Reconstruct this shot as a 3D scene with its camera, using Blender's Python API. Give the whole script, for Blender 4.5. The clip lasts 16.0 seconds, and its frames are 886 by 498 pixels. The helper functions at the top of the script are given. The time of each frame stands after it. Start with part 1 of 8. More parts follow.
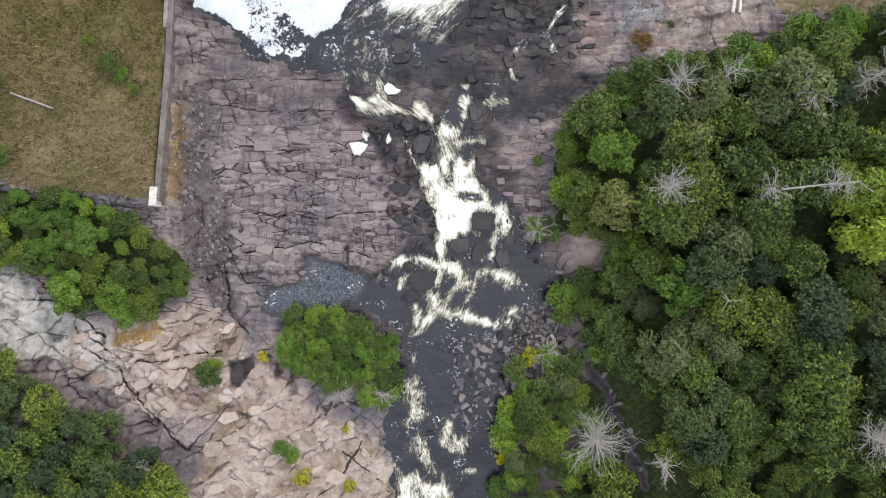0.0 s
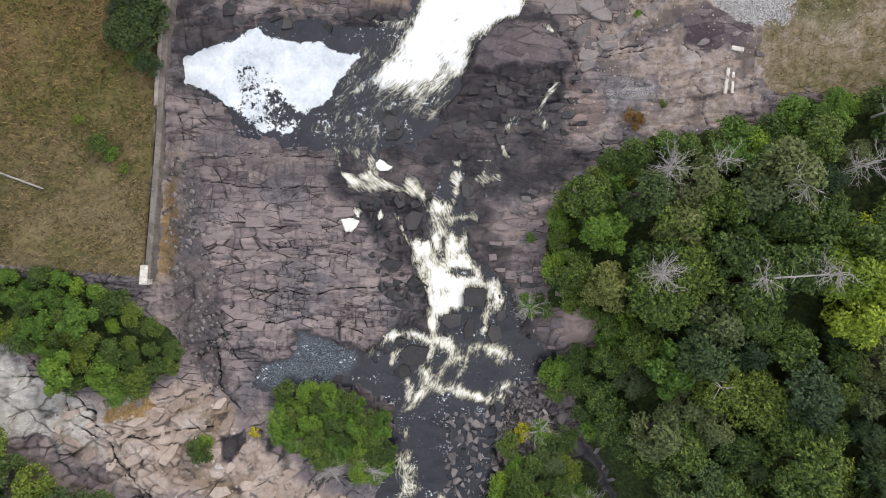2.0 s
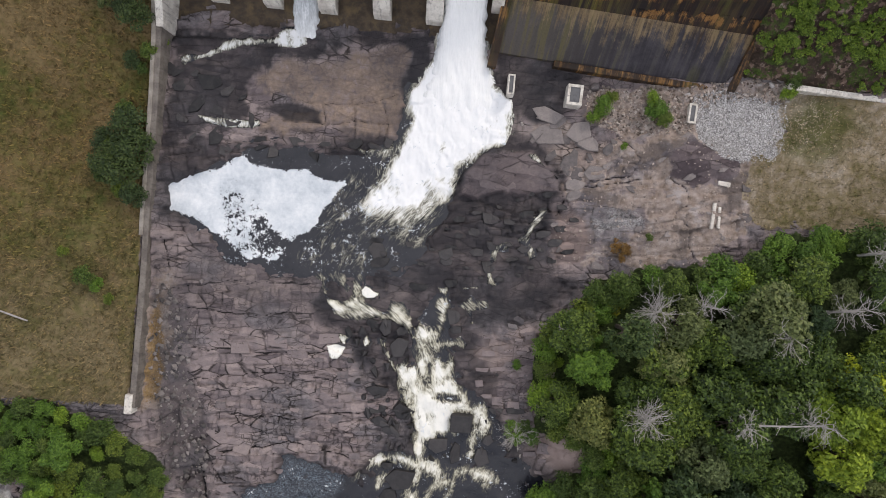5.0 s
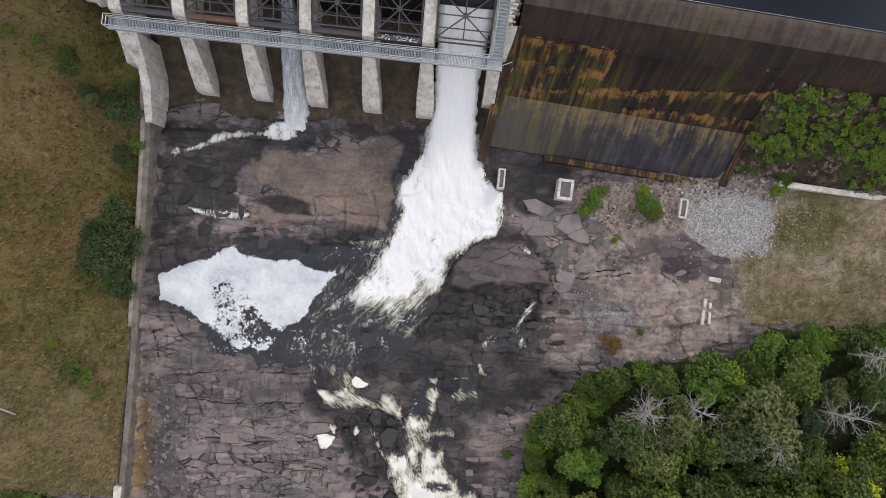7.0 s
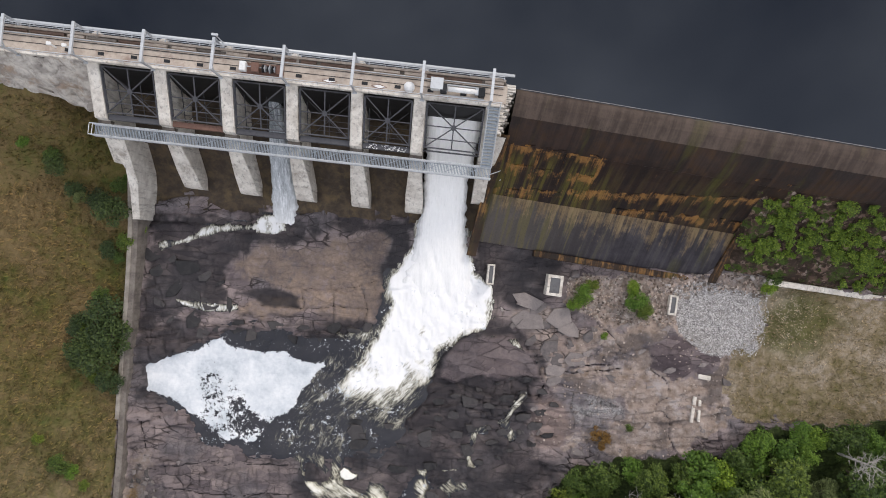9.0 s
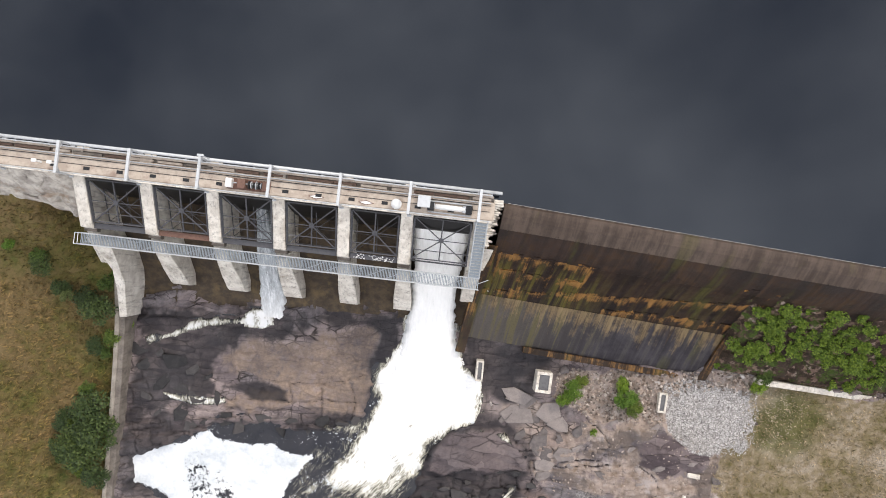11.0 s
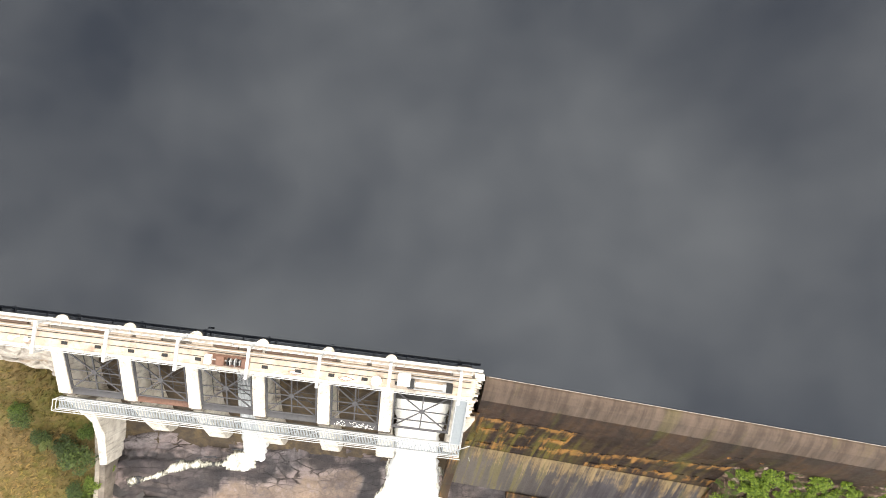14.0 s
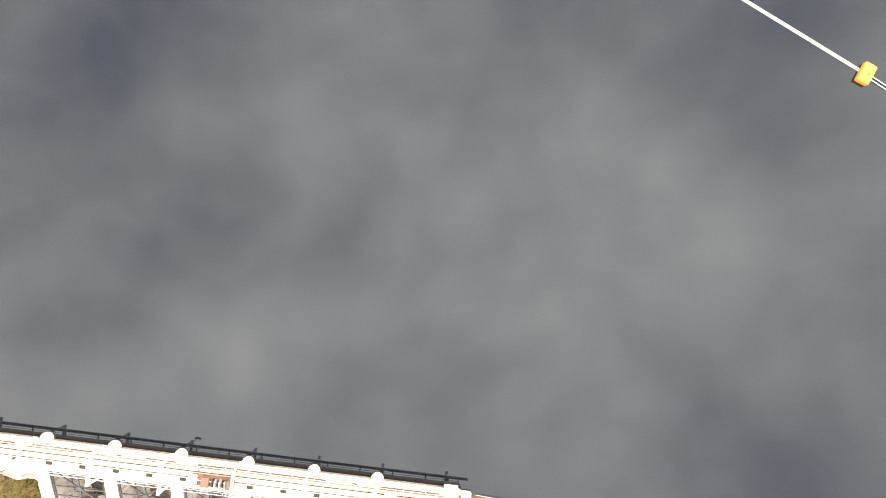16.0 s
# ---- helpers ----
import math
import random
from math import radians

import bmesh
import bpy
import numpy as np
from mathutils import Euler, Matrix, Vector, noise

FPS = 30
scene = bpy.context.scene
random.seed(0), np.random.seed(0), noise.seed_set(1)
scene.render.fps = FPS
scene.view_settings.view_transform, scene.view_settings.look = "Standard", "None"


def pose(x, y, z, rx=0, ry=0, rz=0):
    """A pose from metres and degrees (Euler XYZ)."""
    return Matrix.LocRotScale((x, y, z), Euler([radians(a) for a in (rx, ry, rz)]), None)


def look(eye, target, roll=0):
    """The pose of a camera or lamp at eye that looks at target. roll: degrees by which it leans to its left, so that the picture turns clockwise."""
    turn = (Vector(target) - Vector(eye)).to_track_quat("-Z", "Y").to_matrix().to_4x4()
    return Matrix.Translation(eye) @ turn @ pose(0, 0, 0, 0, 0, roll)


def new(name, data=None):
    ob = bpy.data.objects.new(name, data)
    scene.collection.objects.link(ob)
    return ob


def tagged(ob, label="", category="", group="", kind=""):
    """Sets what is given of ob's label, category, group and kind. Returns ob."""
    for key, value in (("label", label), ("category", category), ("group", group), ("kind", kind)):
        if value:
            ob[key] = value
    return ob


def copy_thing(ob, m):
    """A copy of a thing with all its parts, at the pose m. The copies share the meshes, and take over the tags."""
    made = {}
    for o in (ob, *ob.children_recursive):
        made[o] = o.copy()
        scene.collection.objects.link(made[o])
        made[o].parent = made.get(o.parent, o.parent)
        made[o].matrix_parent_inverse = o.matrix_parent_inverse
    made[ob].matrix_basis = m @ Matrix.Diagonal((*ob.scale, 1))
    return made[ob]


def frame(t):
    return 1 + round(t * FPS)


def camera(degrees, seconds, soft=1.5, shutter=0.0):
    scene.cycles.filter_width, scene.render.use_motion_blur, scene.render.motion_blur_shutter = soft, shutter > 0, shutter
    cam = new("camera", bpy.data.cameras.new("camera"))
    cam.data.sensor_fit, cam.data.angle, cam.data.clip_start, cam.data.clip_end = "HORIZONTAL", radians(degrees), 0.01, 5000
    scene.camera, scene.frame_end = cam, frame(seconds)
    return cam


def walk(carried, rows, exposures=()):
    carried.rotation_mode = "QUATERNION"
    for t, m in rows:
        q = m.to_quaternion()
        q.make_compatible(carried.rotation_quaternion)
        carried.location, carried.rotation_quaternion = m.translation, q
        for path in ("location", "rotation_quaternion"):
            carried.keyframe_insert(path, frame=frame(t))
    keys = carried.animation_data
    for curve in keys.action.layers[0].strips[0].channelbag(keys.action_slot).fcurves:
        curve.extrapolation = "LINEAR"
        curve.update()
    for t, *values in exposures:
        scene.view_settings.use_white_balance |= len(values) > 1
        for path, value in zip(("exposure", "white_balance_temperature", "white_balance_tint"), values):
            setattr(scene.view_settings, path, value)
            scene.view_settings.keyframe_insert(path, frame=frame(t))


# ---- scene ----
# a camera drone, looking straight down, flies upstream over a river gorge and a dam
from collections import namedtuple

cam = camera(72.0, 16.0, soft=0.95)
METRES, EYE, TILT = 80.0, 69.0, -90.0
ROWS = [
    (0.0, 0.0, 0.0, 0.0, 0.0, 0.0, -0.0),
    (0.5, 0.0025, 0.0007, 0.028, -0.03, -0.03, 0.03),
    (1.0, 0.005, 0.0013, 0.0567, -0.04, -0.03, 0.02),
    (1.5, 0.0082, 0.002, 0.0862, -0.03, -0.06, 0.03),
    (2.0, 0.0108, 0.0025, 0.1157, -0.08, -0.03, 0.02),
    (2.5, 0.0141, 0.0031, 0.1466, -0.08, -0.07, 0.01),
    (3.0, 0.0175, 0.0035, 0.1772, -0.07, -0.04, -0.02),
    (3.5, 0.0204, 0.004, 0.2086, -0.11, -0.02, -0.05),
    (4.0, 0.0243, 0.0043, 0.2398, -0.06, 0.05, -0.08),
    (6.5, 0.0409, 0.007, 0.4049, -0.12, 0.06, -0.22),
    (7.0, 0.0446, 0.0076, 0.4384, -0.12, 0.04, -0.25),
    (7.5, 0.048, 0.0081, 0.4711, -0.14, 0.12, -0.29),
    (8.0, 0.051, 0.0091, 0.5054, -0.17, 0.08, -0.33),
    (8.5, 0.0543, 0.0097, 0.5378, -0.2, 0.17, -0.38),
    (9.0, 0.0578, 0.0106, 0.571, -0.22, 0.2, -0.45),
    (11.5, 0.0734, 0.0138, 0.7354, -0.35, 0.51, -0.79),
    (12.0, 0.0763, 0.0142, 0.7682, -0.38, 0.58, -0.86),
    (12.5, 0.0794, 0.0149, 0.8019, -0.39, 0.55, -0.93),
    (13.0, 0.0822, 0.0154, 0.8354, -0.41, 0.56, -0.99),
    (13.5, 0.085, 0.0154, 0.8684, -0.43, 0.63, -1.05),
    (14.0, 0.0881, 0.0158, 0.9016, -0.43, 0.66, -1.09),
    (14.5, 0.092, 0.0155, 0.9337, -0.38, 0.81, -1.07),
    (15.0, 0.0947, 0.015, 0.9659, -0.43, 0.94, -1.09),
    (15.5, 0.0999, 0.0153, 0.9947, -0.24, 1.33, -1.08),
    (16.0, 0.104, 0.0153, 1.0292, -0.24, 1.33, -1.08),
]
EXPOSURES = [(0.0, 0.5, 6600, 11), (2.0, 0.3, 6680, 12), (4.0, 0.05, 6780, 14), (7.0, -0.08, 6820, 14), (9.2, 0.1, 6850, 14), (11.3, 0.62, 7180, 13), (12.5, 1.02, 7450, 12), (14.0, 1.57, 8100, 10), (16.0, 2.30, 8800, 11)]
walk(cam, [(t, pose(0, 0, EYE, TILT) @ pose(METRES * x, METRES * y, METRES * z, 90 + pitch, roll, yaw)) for t, x, y, z, yaw, pitch, roll in ROWS], EXPOSURES)

# ---------------------------------------------------------------- light
SUN_HEIGHT, SUN_TURN = radians(37), radians(40)
world = bpy.data.worlds.new("overcast_sky")
world.use_nodes = True
scene.world = world
wn, wl = world.node_tree.nodes, world.node_tree.links
wn.clear()
w_out = wn.new("ShaderNodeOutputWorld")
w_bg = wn.new("ShaderNodeBackground")
w_bg.inputs["Strength"].default_value = 0.88
w_sky = wn.new("ShaderNodeTexSky")
w_sky.sky_type, w_sky.sun_disc = "NISHITA", False
w_sky.sun_elevation, w_sky.sun_rotation = SUN_HEIGHT, SUN_TURN
w_dim = wn.new("ShaderNodeMix")
w_dim.data_type, w_dim.blend_type = "RGBA", "MULTIPLY"
w_dim.inputs["Factor"].default_value = 1.0
w_dim.inputs[7].default_value = (0.075, 0.075, 0.075, 1)
w_co = wn.new("ShaderNodeTexCoord")
w_noise = wn.new("ShaderNodeTexNoise")
w_noise.inputs["Scale"].default_value = 3.0
w_noise.inputs["Detail"].default_value = 7
w_noise.inputs["Roughness"].default_value = 0.54
w_noise.inputs["Distortion"].default_value = 0.15
w_ramp = wn.new("ShaderNodeValToRGB")
w_ramp.color_ramp.elements[0].position, w_ramp.color_ramp.elements[0].color = 0.32, (0.56, 0.64, 0.80, 1)
w_ramp.color_ramp.elements[1].position, w_ramp.color_ramp.elements[1].color = 0.80, (2.02, 2.10, 2.24, 1)
w_mix = wn.new("ShaderNodeMix")
w_mix.data_type = "RGBA"
w_mix.inputs["Factor"].default_value = 0.8
wl.new(w_sky.outputs[0], w_dim.inputs[6])
wl.new(w_co.outputs["Generated"], w_noise.inputs["Vector"])
# thicker cloud overhead: the zenith is brightened to lift the lake's reflection
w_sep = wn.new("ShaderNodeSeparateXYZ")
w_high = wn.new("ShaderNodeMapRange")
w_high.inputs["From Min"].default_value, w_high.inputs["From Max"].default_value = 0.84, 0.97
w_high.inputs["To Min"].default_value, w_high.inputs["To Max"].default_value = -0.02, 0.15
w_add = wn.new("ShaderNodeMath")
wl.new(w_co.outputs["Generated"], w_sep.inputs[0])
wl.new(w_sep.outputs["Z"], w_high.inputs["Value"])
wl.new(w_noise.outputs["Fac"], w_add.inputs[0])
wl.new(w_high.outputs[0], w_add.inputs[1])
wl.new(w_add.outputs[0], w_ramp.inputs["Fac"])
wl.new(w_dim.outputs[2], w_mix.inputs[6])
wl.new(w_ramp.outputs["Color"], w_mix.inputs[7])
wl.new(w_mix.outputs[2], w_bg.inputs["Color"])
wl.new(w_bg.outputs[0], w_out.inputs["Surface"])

sun = new("sun", bpy.data.lights.new("sun", "SUN"))
sun.data.energy, sun.data.angle, sun.data.color = 1.65, radians(12), (1.0, 0.96, 0.9)
sun.matrix_world = look((64.3, 76.6, 75.4), (0, 0, 0))


# ---------------------------------------------------------------- materials
class Nodes:
    """A small helper round one node material."""

    def __init__(self, name, rough=0.8, metal=0.0, spec=0.4):
        self.m = bpy.data.materials.new(name)
        self.m.use_nodes = True
        self.t = self.m.node_tree
        self.b = self.t.nodes["Principled BSDF"]
        self.b.inputs["Roughness"].default_value = rough
        self.b.inputs["Metallic"].default_value = metal
        self.b.inputs["Specular IOR Level"].default_value = spec
        self.co = self.t.nodes.new("ShaderNodeNewGeometry").outputs["Position"]

    def put(self, value, socket):
        if isinstance(value, (int, float)):
            socket.default_value = value
        elif isinstance(value, tuple):
            socket.default_value = (*value, 1)
        else:
            self.t.links.new(value, socket)

    def attr(self, name):
        n = self.t.nodes.new("ShaderNodeAttribute")
        n.attribute_name = name
        return n.outputs["Fac"]

    def bent(self, scale, amount):
        """The place, shifted a little by a soft noise, to bend straight patterns."""
        n = self.t.nodes.new("ShaderNodeTexNoise")
        n.inputs["Scale"].default_value = scale
        n.inputs["Detail"].default_value = 3
        self.t.links.new(self.co, n.inputs["Vector"])
        m = self.t.nodes.new("ShaderNodeVectorMath")
        m.operation = "MULTIPLY_ADD"
        self.t.links.new(n.outputs["Color"], m.inputs[0])
        m.inputs[1].default_value = (amount, amount, amount)
        self.t.links.new(self.co, m.inputs[2])
        return m.outputs[0]

    def joints(self, at, row, length, seed):
        """Courses split by upright joints: the tone of each block, and the distance in metres to its edge."""
        n = self.t.nodes.new("ShaderNodeSeparateXYZ")
        self.t.links.new(at, n.inputs[0])
        u, v = n.outputs["X"], self.math("DIVIDE", n.outputs["Y"], row)
        i = self.math("FLOOR", v)

        def chance(a, b):
            w = self.t.nodes.new("ShaderNodeTexWhiteNoise")
            w.noise_dimensions = "2D"
            c = self.t.nodes.new("ShaderNodeCombineXYZ")
            self.put(a, c.inputs[0])
            self.put(b, c.inputs[1])
            self.t.links.new(c.outputs[0], w.inputs["Vector"])
            return w.outputs["Value"]

        size = self.math("ADD", self.math("MULTIPLY", chance(i, seed), length * 1.5), length * 0.4)
        w = self.math("ADD", self.math("DIVIDE", u, size), self.math("MULTIPLY", chance(i, seed + 3.5), 9.0))
        j = self.math("FLOOR", w)
        fv, fu = self.math("FRACT", v), self.math("FRACT", w)
        near = lambda f: self.math("MINIMUM", f, self.math("SUBTRACT", 1.0, f))
        across = self.math("MULTIPLY", near(fu), size)
        across = self.math("ADD", across, self.math("MULTIPLY", self.math("GREATER_THAN", chance(self.math("ADD", j, i), seed + 7.1), 0.62), 5.0))
        edge = self.math("MINIMUM", self.math("MULTIPLY", near(fv), row), across)
        return chance(self.math("ADD", j, 0.37), self.math("ADD", i, seed)), edge

    def along(self, vector, name):
        n = self.t.nodes.new("ShaderNodeSeparateXYZ")
        self.t.links.new(vector, n.inputs[0])
        return n.outputs[name]

    def grey(self, colour):
        n = self.t.nodes.new("ShaderNodeSeparateColor")
        self.t.links.new(colour, n.inputs[0])
        return n.outputs[0]

    def mapped(self, scale=(1, 1, 1), turn=(0, 0, 0), at=None):
        """Place turned first, then stretched."""
        at = at or self.co
        for key, value in (("Rotation", [radians(a) for a in turn]), ("Scale", scale)):
            n = self.t.nodes.new("ShaderNodeMapping")
            n.inputs[key].default_value = value
            self.t.links.new(at, n.inputs["Vector"])
            at = n.outputs[0]
        return at

    def noise(self, scale, detail=4, rough=0.55, at=None, twist=0.0):
        n = self.t.nodes.new("ShaderNodeTexNoise")
        n.inputs["Scale"].default_value = scale
        n.inputs["Detail"].default_value = detail
        n.inputs["Roughness"].default_value = rough
        n.inputs["Distortion"].default_value = twist
        self.t.links.new(at or self.co, n.inputs["Vector"])
        return n.outputs["Fac"]

    def cells(self, scale, feature="F1", at=None, out="Distance"):
        n = self.t.nodes.new("ShaderNodeTexVoronoi")
        n.feature = feature
        n.inputs["Scale"].default_value = scale
        self.t.links.new(at or self.co, n.inputs["Vector"])
        return n.outputs[out]

    def ramp(self, fac, *stops):
        n = self.t.nodes.new("ShaderNodeValToRGB")
        e = n.color_ramp.elements
        while len(e) < len(stops):
            e.new(0.5)
        for el, (p, c) in zip(e, stops):
            el.position = p
            el.color = (*c, 1) if isinstance(c, tuple) else (c, c, c, 1)
        self.t.links.new(fac, n.inputs["Fac"])
        return n.outputs["Color"]

    def span(self, fac, a, b, lo=0.0, hi=1.0):
        n = self.t.nodes.new("ShaderNodeMapRange")
        n.interpolation_type = "SMOOTHSTEP"
        for k, v in zip((1, 2, 3, 4), (a, b, lo, hi)):
            n.inputs[k].default_value = v
        self.put(fac, n.inputs[0])
        return n.outputs[0]

    def mix(self, fac, a, b, how="MIX"):
        n = self.t.nodes.new("ShaderNodeMix")
        n.data_type, n.blend_type = "RGBA", how
        self.put(fac, n.inputs["Factor"])
        self.put(a, n.inputs[6])
        self.put(b, n.inputs[7])
        return n.outputs[2]

    def math(self, how, a, b=0.0, clamp=False):
        n = self.t.nodes.new("ShaderNodeMath")
        n.operation, n.use_clamp = how, clamp
        self.put(a, n.inputs[0])
        self.put(b, n.inputs[1])
        return n.outputs[0]

    def axis(self, name):
        n = self.t.nodes.new("ShaderNodeSeparateXYZ")
        self.t.links.new(self.co, n.inputs[0])
        return n.outputs[name]

    def random(self):
        return self.t.nodes.new("ShaderNodeObjectInfo").outputs["Random"]

    def island(self):
        return self.t.nodes.new("ShaderNodeNewGeometry").outputs["Random Per Island"]

    def bump(self, height, strength=0.5, distance=0.05):
        n = self.t.nodes.new("ShaderNodeBump")
        n.inputs["Strength"].default_value = strength
        n.inputs["Distance"].default_value = distance
        self.t.links.new(height, n.inputs["Height"])
        self.t.links.new(n.outputs[0], self.b.inputs["Normal"])

    def done(self, colour, rough=None):
        self.put(colour, self.b.inputs["Base Color"])
        if rough is not None:
            self.put(rough, self.b.inputs["Roughness"])
        return self.m


def turf_colour(n, mid):
    """Dry grass: pale straw and olive downstream, rust-brown towards the dam."""
    patch = n.math("ADD", n.math("MULTIPLY", n.noise(0.13, 4), 0.6), n.math("MULTIPLY", mid, 0.4))
    straw = n.ramp(patch, (0.32, (0.095, 0.110, 0.032)), (0.45, (0.175, 0.150, 0.064)), (0.56, (0.245, 0.188, 0.103)), (0.75, (0.32, 0.255, 0.15)))
    rust = n.ramp(patch, (0.34, (0.085, 0.118, 0.025)), (0.44, (0.165, 0.140, 0.046)), (0.56, (0.228, 0.158, 0.074)), (0.75, (0.29, 0.205, 0.11)))
    bare = n.ramp(patch, (0.33, (0.085, 0.090, 0.024)), (0.41, (0.175, 0.140, 0.072)), (0.50, (0.265, 0.210, 0.140)), (0.63, (0.42, 0.36, 0.295)))
    left = n.mix(n.span(n.math("ADD", n.axis("Y"), n.math("MULTIPLY", n.noise(0.09, 3), 14.0)), 20.0, 42.0), straw, rust)
    return n.mix(n.span(n.axis("X"), -5.0, 5.0), n.mix(0.22, left, (0.03, 0.026, 0.012)), bare)


def ground_material():
    n = Nodes("river_ground", 0.9, 0.0, 0.2)
    blk, wet, pale, tan = n.attr("blk"), n.attr("wet"), n.attr("pale"), n.attr("tan")
    grass, gravel, dirt, crack, woods = n.attr("grass"), n.attr("gravel"), n.attr("dirt"), n.attr("crack"), n.attr("woods")
    big, mid, fine = n.noise(0.16, 5), n.noise(1.1, 6, 0.6), n.noise(7.0, 5, 0.65)
    # grey-brown bedrock, each block a little different
    broken = n.attr("broken")
    cut = n.math("GREATER_THAN", broken, 0.5)
    soft_at = n.mix(cut, n.mapped((1, 1, 0), (0, 0, 2), n.bent(0.16, 2.4)), n.mapped((0.45, 0.5, 0), (0, 0, 38), n.bent(0.3, 2.6)))
    bed_at = n.mix(cut, n.mapped((1, 1, 0), (0, 0, 2.5), n.bent(0.45, 0.55)), n.mapped((0.42, 0.4, 0), (0, 0, -24), n.bent(0.3, 2.6)))
    chip_at = n.mapped((1, 1, 0), (0, 0, -2), n.bent(0.7, 0.4))
    t1, e1 = n.joints(soft_at, 2.6, 3.4, 1.0)
    slab_at = n.mapped((0.36, 0.92, 0), (0, 0, 3), bed_at)
    t2, e2 = n.grey(n.cells(1.0, out="Color", at=slab_at)), n.cells(1.0, "DISTANCE_TO_EDGE", slab_at)
    chip_in = n.mapped((0.95, 1.9, 0), (0, 0, -14), chip_at)
    t3, e3 = n.grey(n.cells(1.0, out="Color", at=chip_in)), n.cells(1.0, "DISTANCE_TO_EDGE", chip_in)
    patchy = n.span(n.noise(0.28, 3), 0.46, 0.58)
    tone = n.math("ADD", n.math("MULTIPLY", t1, 0.14), n.math("ADD", n.math("MULTIPLY", t2, 0.36), n.math("MULTIPLY", t3, 0.16)))
    rock = n.ramp(n.math("ADD", tone, n.math("ADD", n.math("MULTIPLY", blk, 0.26), n.math("MULTIPLY", mid, 0.22))),
                  (0.28, (0.115, 0.094, 0.099)), (0.5, (0.205, 0.167, 0.166)), (0.68, (0.28, 0.227, 0.218)), (0.85, (0.355, 0.288, 0.268)))
    rock = n.mix(n.math("MULTIPLY", n.span(big, 0.46, 0.62), 0.75), rock, n.mix(n.span(mid, 0.35, 0.65), (0.105, 0.098, 0.104), (0.205, 0.186, 0.194)))
    rock = n.mix(n.math("MULTIPLY", tan, n.span(mid, 0.22, 0.55)), rock, n.ramp(n.math("ADD", n.math("MULTIPLY", n.noise(0.22, 4, 0.6), 0.65), n.math("MULTIPLY", n.noise(2.5, 5, 0.7), 0.35)), (0.36, (0.135, 0.107, 0.097)), (0.50, (0.225, 0.172, 0.142)), (0.62, (0.315, 0.235, 0.180))))
    palec = n.ramp(n.math("ADD", n.math("MULTIPLY", blk, 0.4), n.math("MULTIPLY", mid, 0.6)),
                   (0.25, (0.25, 0.178, 0.132)), (0.45, (0.41, 0.315, 0.245)), (0.62, (0.52, 0.43, 0.355)), (0.85, (0.58, 0.525, 0.47)))
    palec = n.mix(n.span(n.axis("X"), -37.0, -43.0), palec, n.ramp(mid, (0.3, (0.31, 0.29, 0.255)), (0.6, (0.48, 0.455, 0.415)), (0.8, (0.58, 0.56, 0.52))))
    palec = n.mix(n.math("MULTIPLY", n.span(big, 0.52, 0.64), 0.8), palec, n.ramp(fine, (0.35, (0.15, 0.105, 0.06)), (0.65, (0.33, 0.225, 0.12))))
    rock = n.mix(pale, rock, palec)
    rock = n.mix(n.math("MULTIPLY", n.span(fine, 0.42, 0.7), 0.5), rock, n.mix(0.5, rock, (0.05, 0.045, 0.04)))
    plain = n.math("SUBTRACT", 1.0, n.math("MULTIPLY", n.math("MAXIMUM", n.math("MAXIMUM", tan, n.math("MULTIPLY", pale, 0.3)), n.math("MULTIPLY", dirt, 0.9)), 0.75))
    rough_edge = n.math("MULTIPLY", n.math("SUBTRACT", fine, 0.5), 0.12)
    slot = lambda e, w, how: n.math("MULTIPLY", n.span(n.math("ADD", e, rough_edge), w, w * 0.2), how)
    line1 = slot(e1, 0.060, n.span(n.noise(0.3, 3), 0.46, 0.60, 0.0, 0.85))
    line2 = slot(e2, 0.055, n.span(n.noise(0.45, 3), 0.42, 0.60, 0.0, 0.9))
    line3 = slot(e3, 0.055, n.math("MULTIPLY", patchy, n.math("SUBTRACT", 0.6, n.math("MULTIPLY", cut, 0.3))))
    lines_ = n.math("MULTIPLY", n.math("MAXIMUM", line1, n.math("MAXIMUM", line2, line3)), n.math("MULTIPLY", plain, n.math("SUBTRACT", 1.0, n.math("MULTIPLY", wet, 0.6))))
    rock = n.mix(lines_, rock, (0.026, 0.022, 0.021))
    rock = n.mix(n.math("MULTIPLY", crack, 0.45), rock, (0.03, 0.026, 0.024))
    plum = n.ramp(n.math("ADD", n.math("MULTIPLY", mid, 0.6), n.math("MULTIPLY", t2, 0.4)), (0.3, (0.085, 0.066, 0.070)), (0.7, (0.185, 0.150, 0.150)))
    rock = n.mix(n.attr("plum"), rock, n.mix(n.math("MULTIPLY", lines_, 0.5), plum, (0.03, 0.026, 0.026)))
    rock = n.mix(n.attr("scree"), rock, n.mix(n.span(fine, 0.35, 0.62), (0.10, 0.092, 0.088), (0.50, 0.48, 0.465)))
    rock = n.mix(n.math("MULTIPLY", n.attr("ruddy"), 0.8), rock, n.ramp(t2, (0.1, (0.175, 0.132, 0.118)), (0.9, (0.32, 0.242, 0.212))))
    seam = n.span(n.math("ADD", n.attr("seam"), n.math("MULTIPLY", n.math("SUBTRACT", fine, 0.5), 0.7)), 0.38, 0.72)
    rock = n.mix(n.math("MULTIPLY", seam, 0.92), rock, (0.020, 0.017, 0.017))
    # bare earth and stones
    soil = n.ramp(mid, (0.3, (0.20, 0.15, 0.115)), (0.55, (0.325, 0.262, 0.225)), (0.75, (0.44, 0.375, 0.335)))
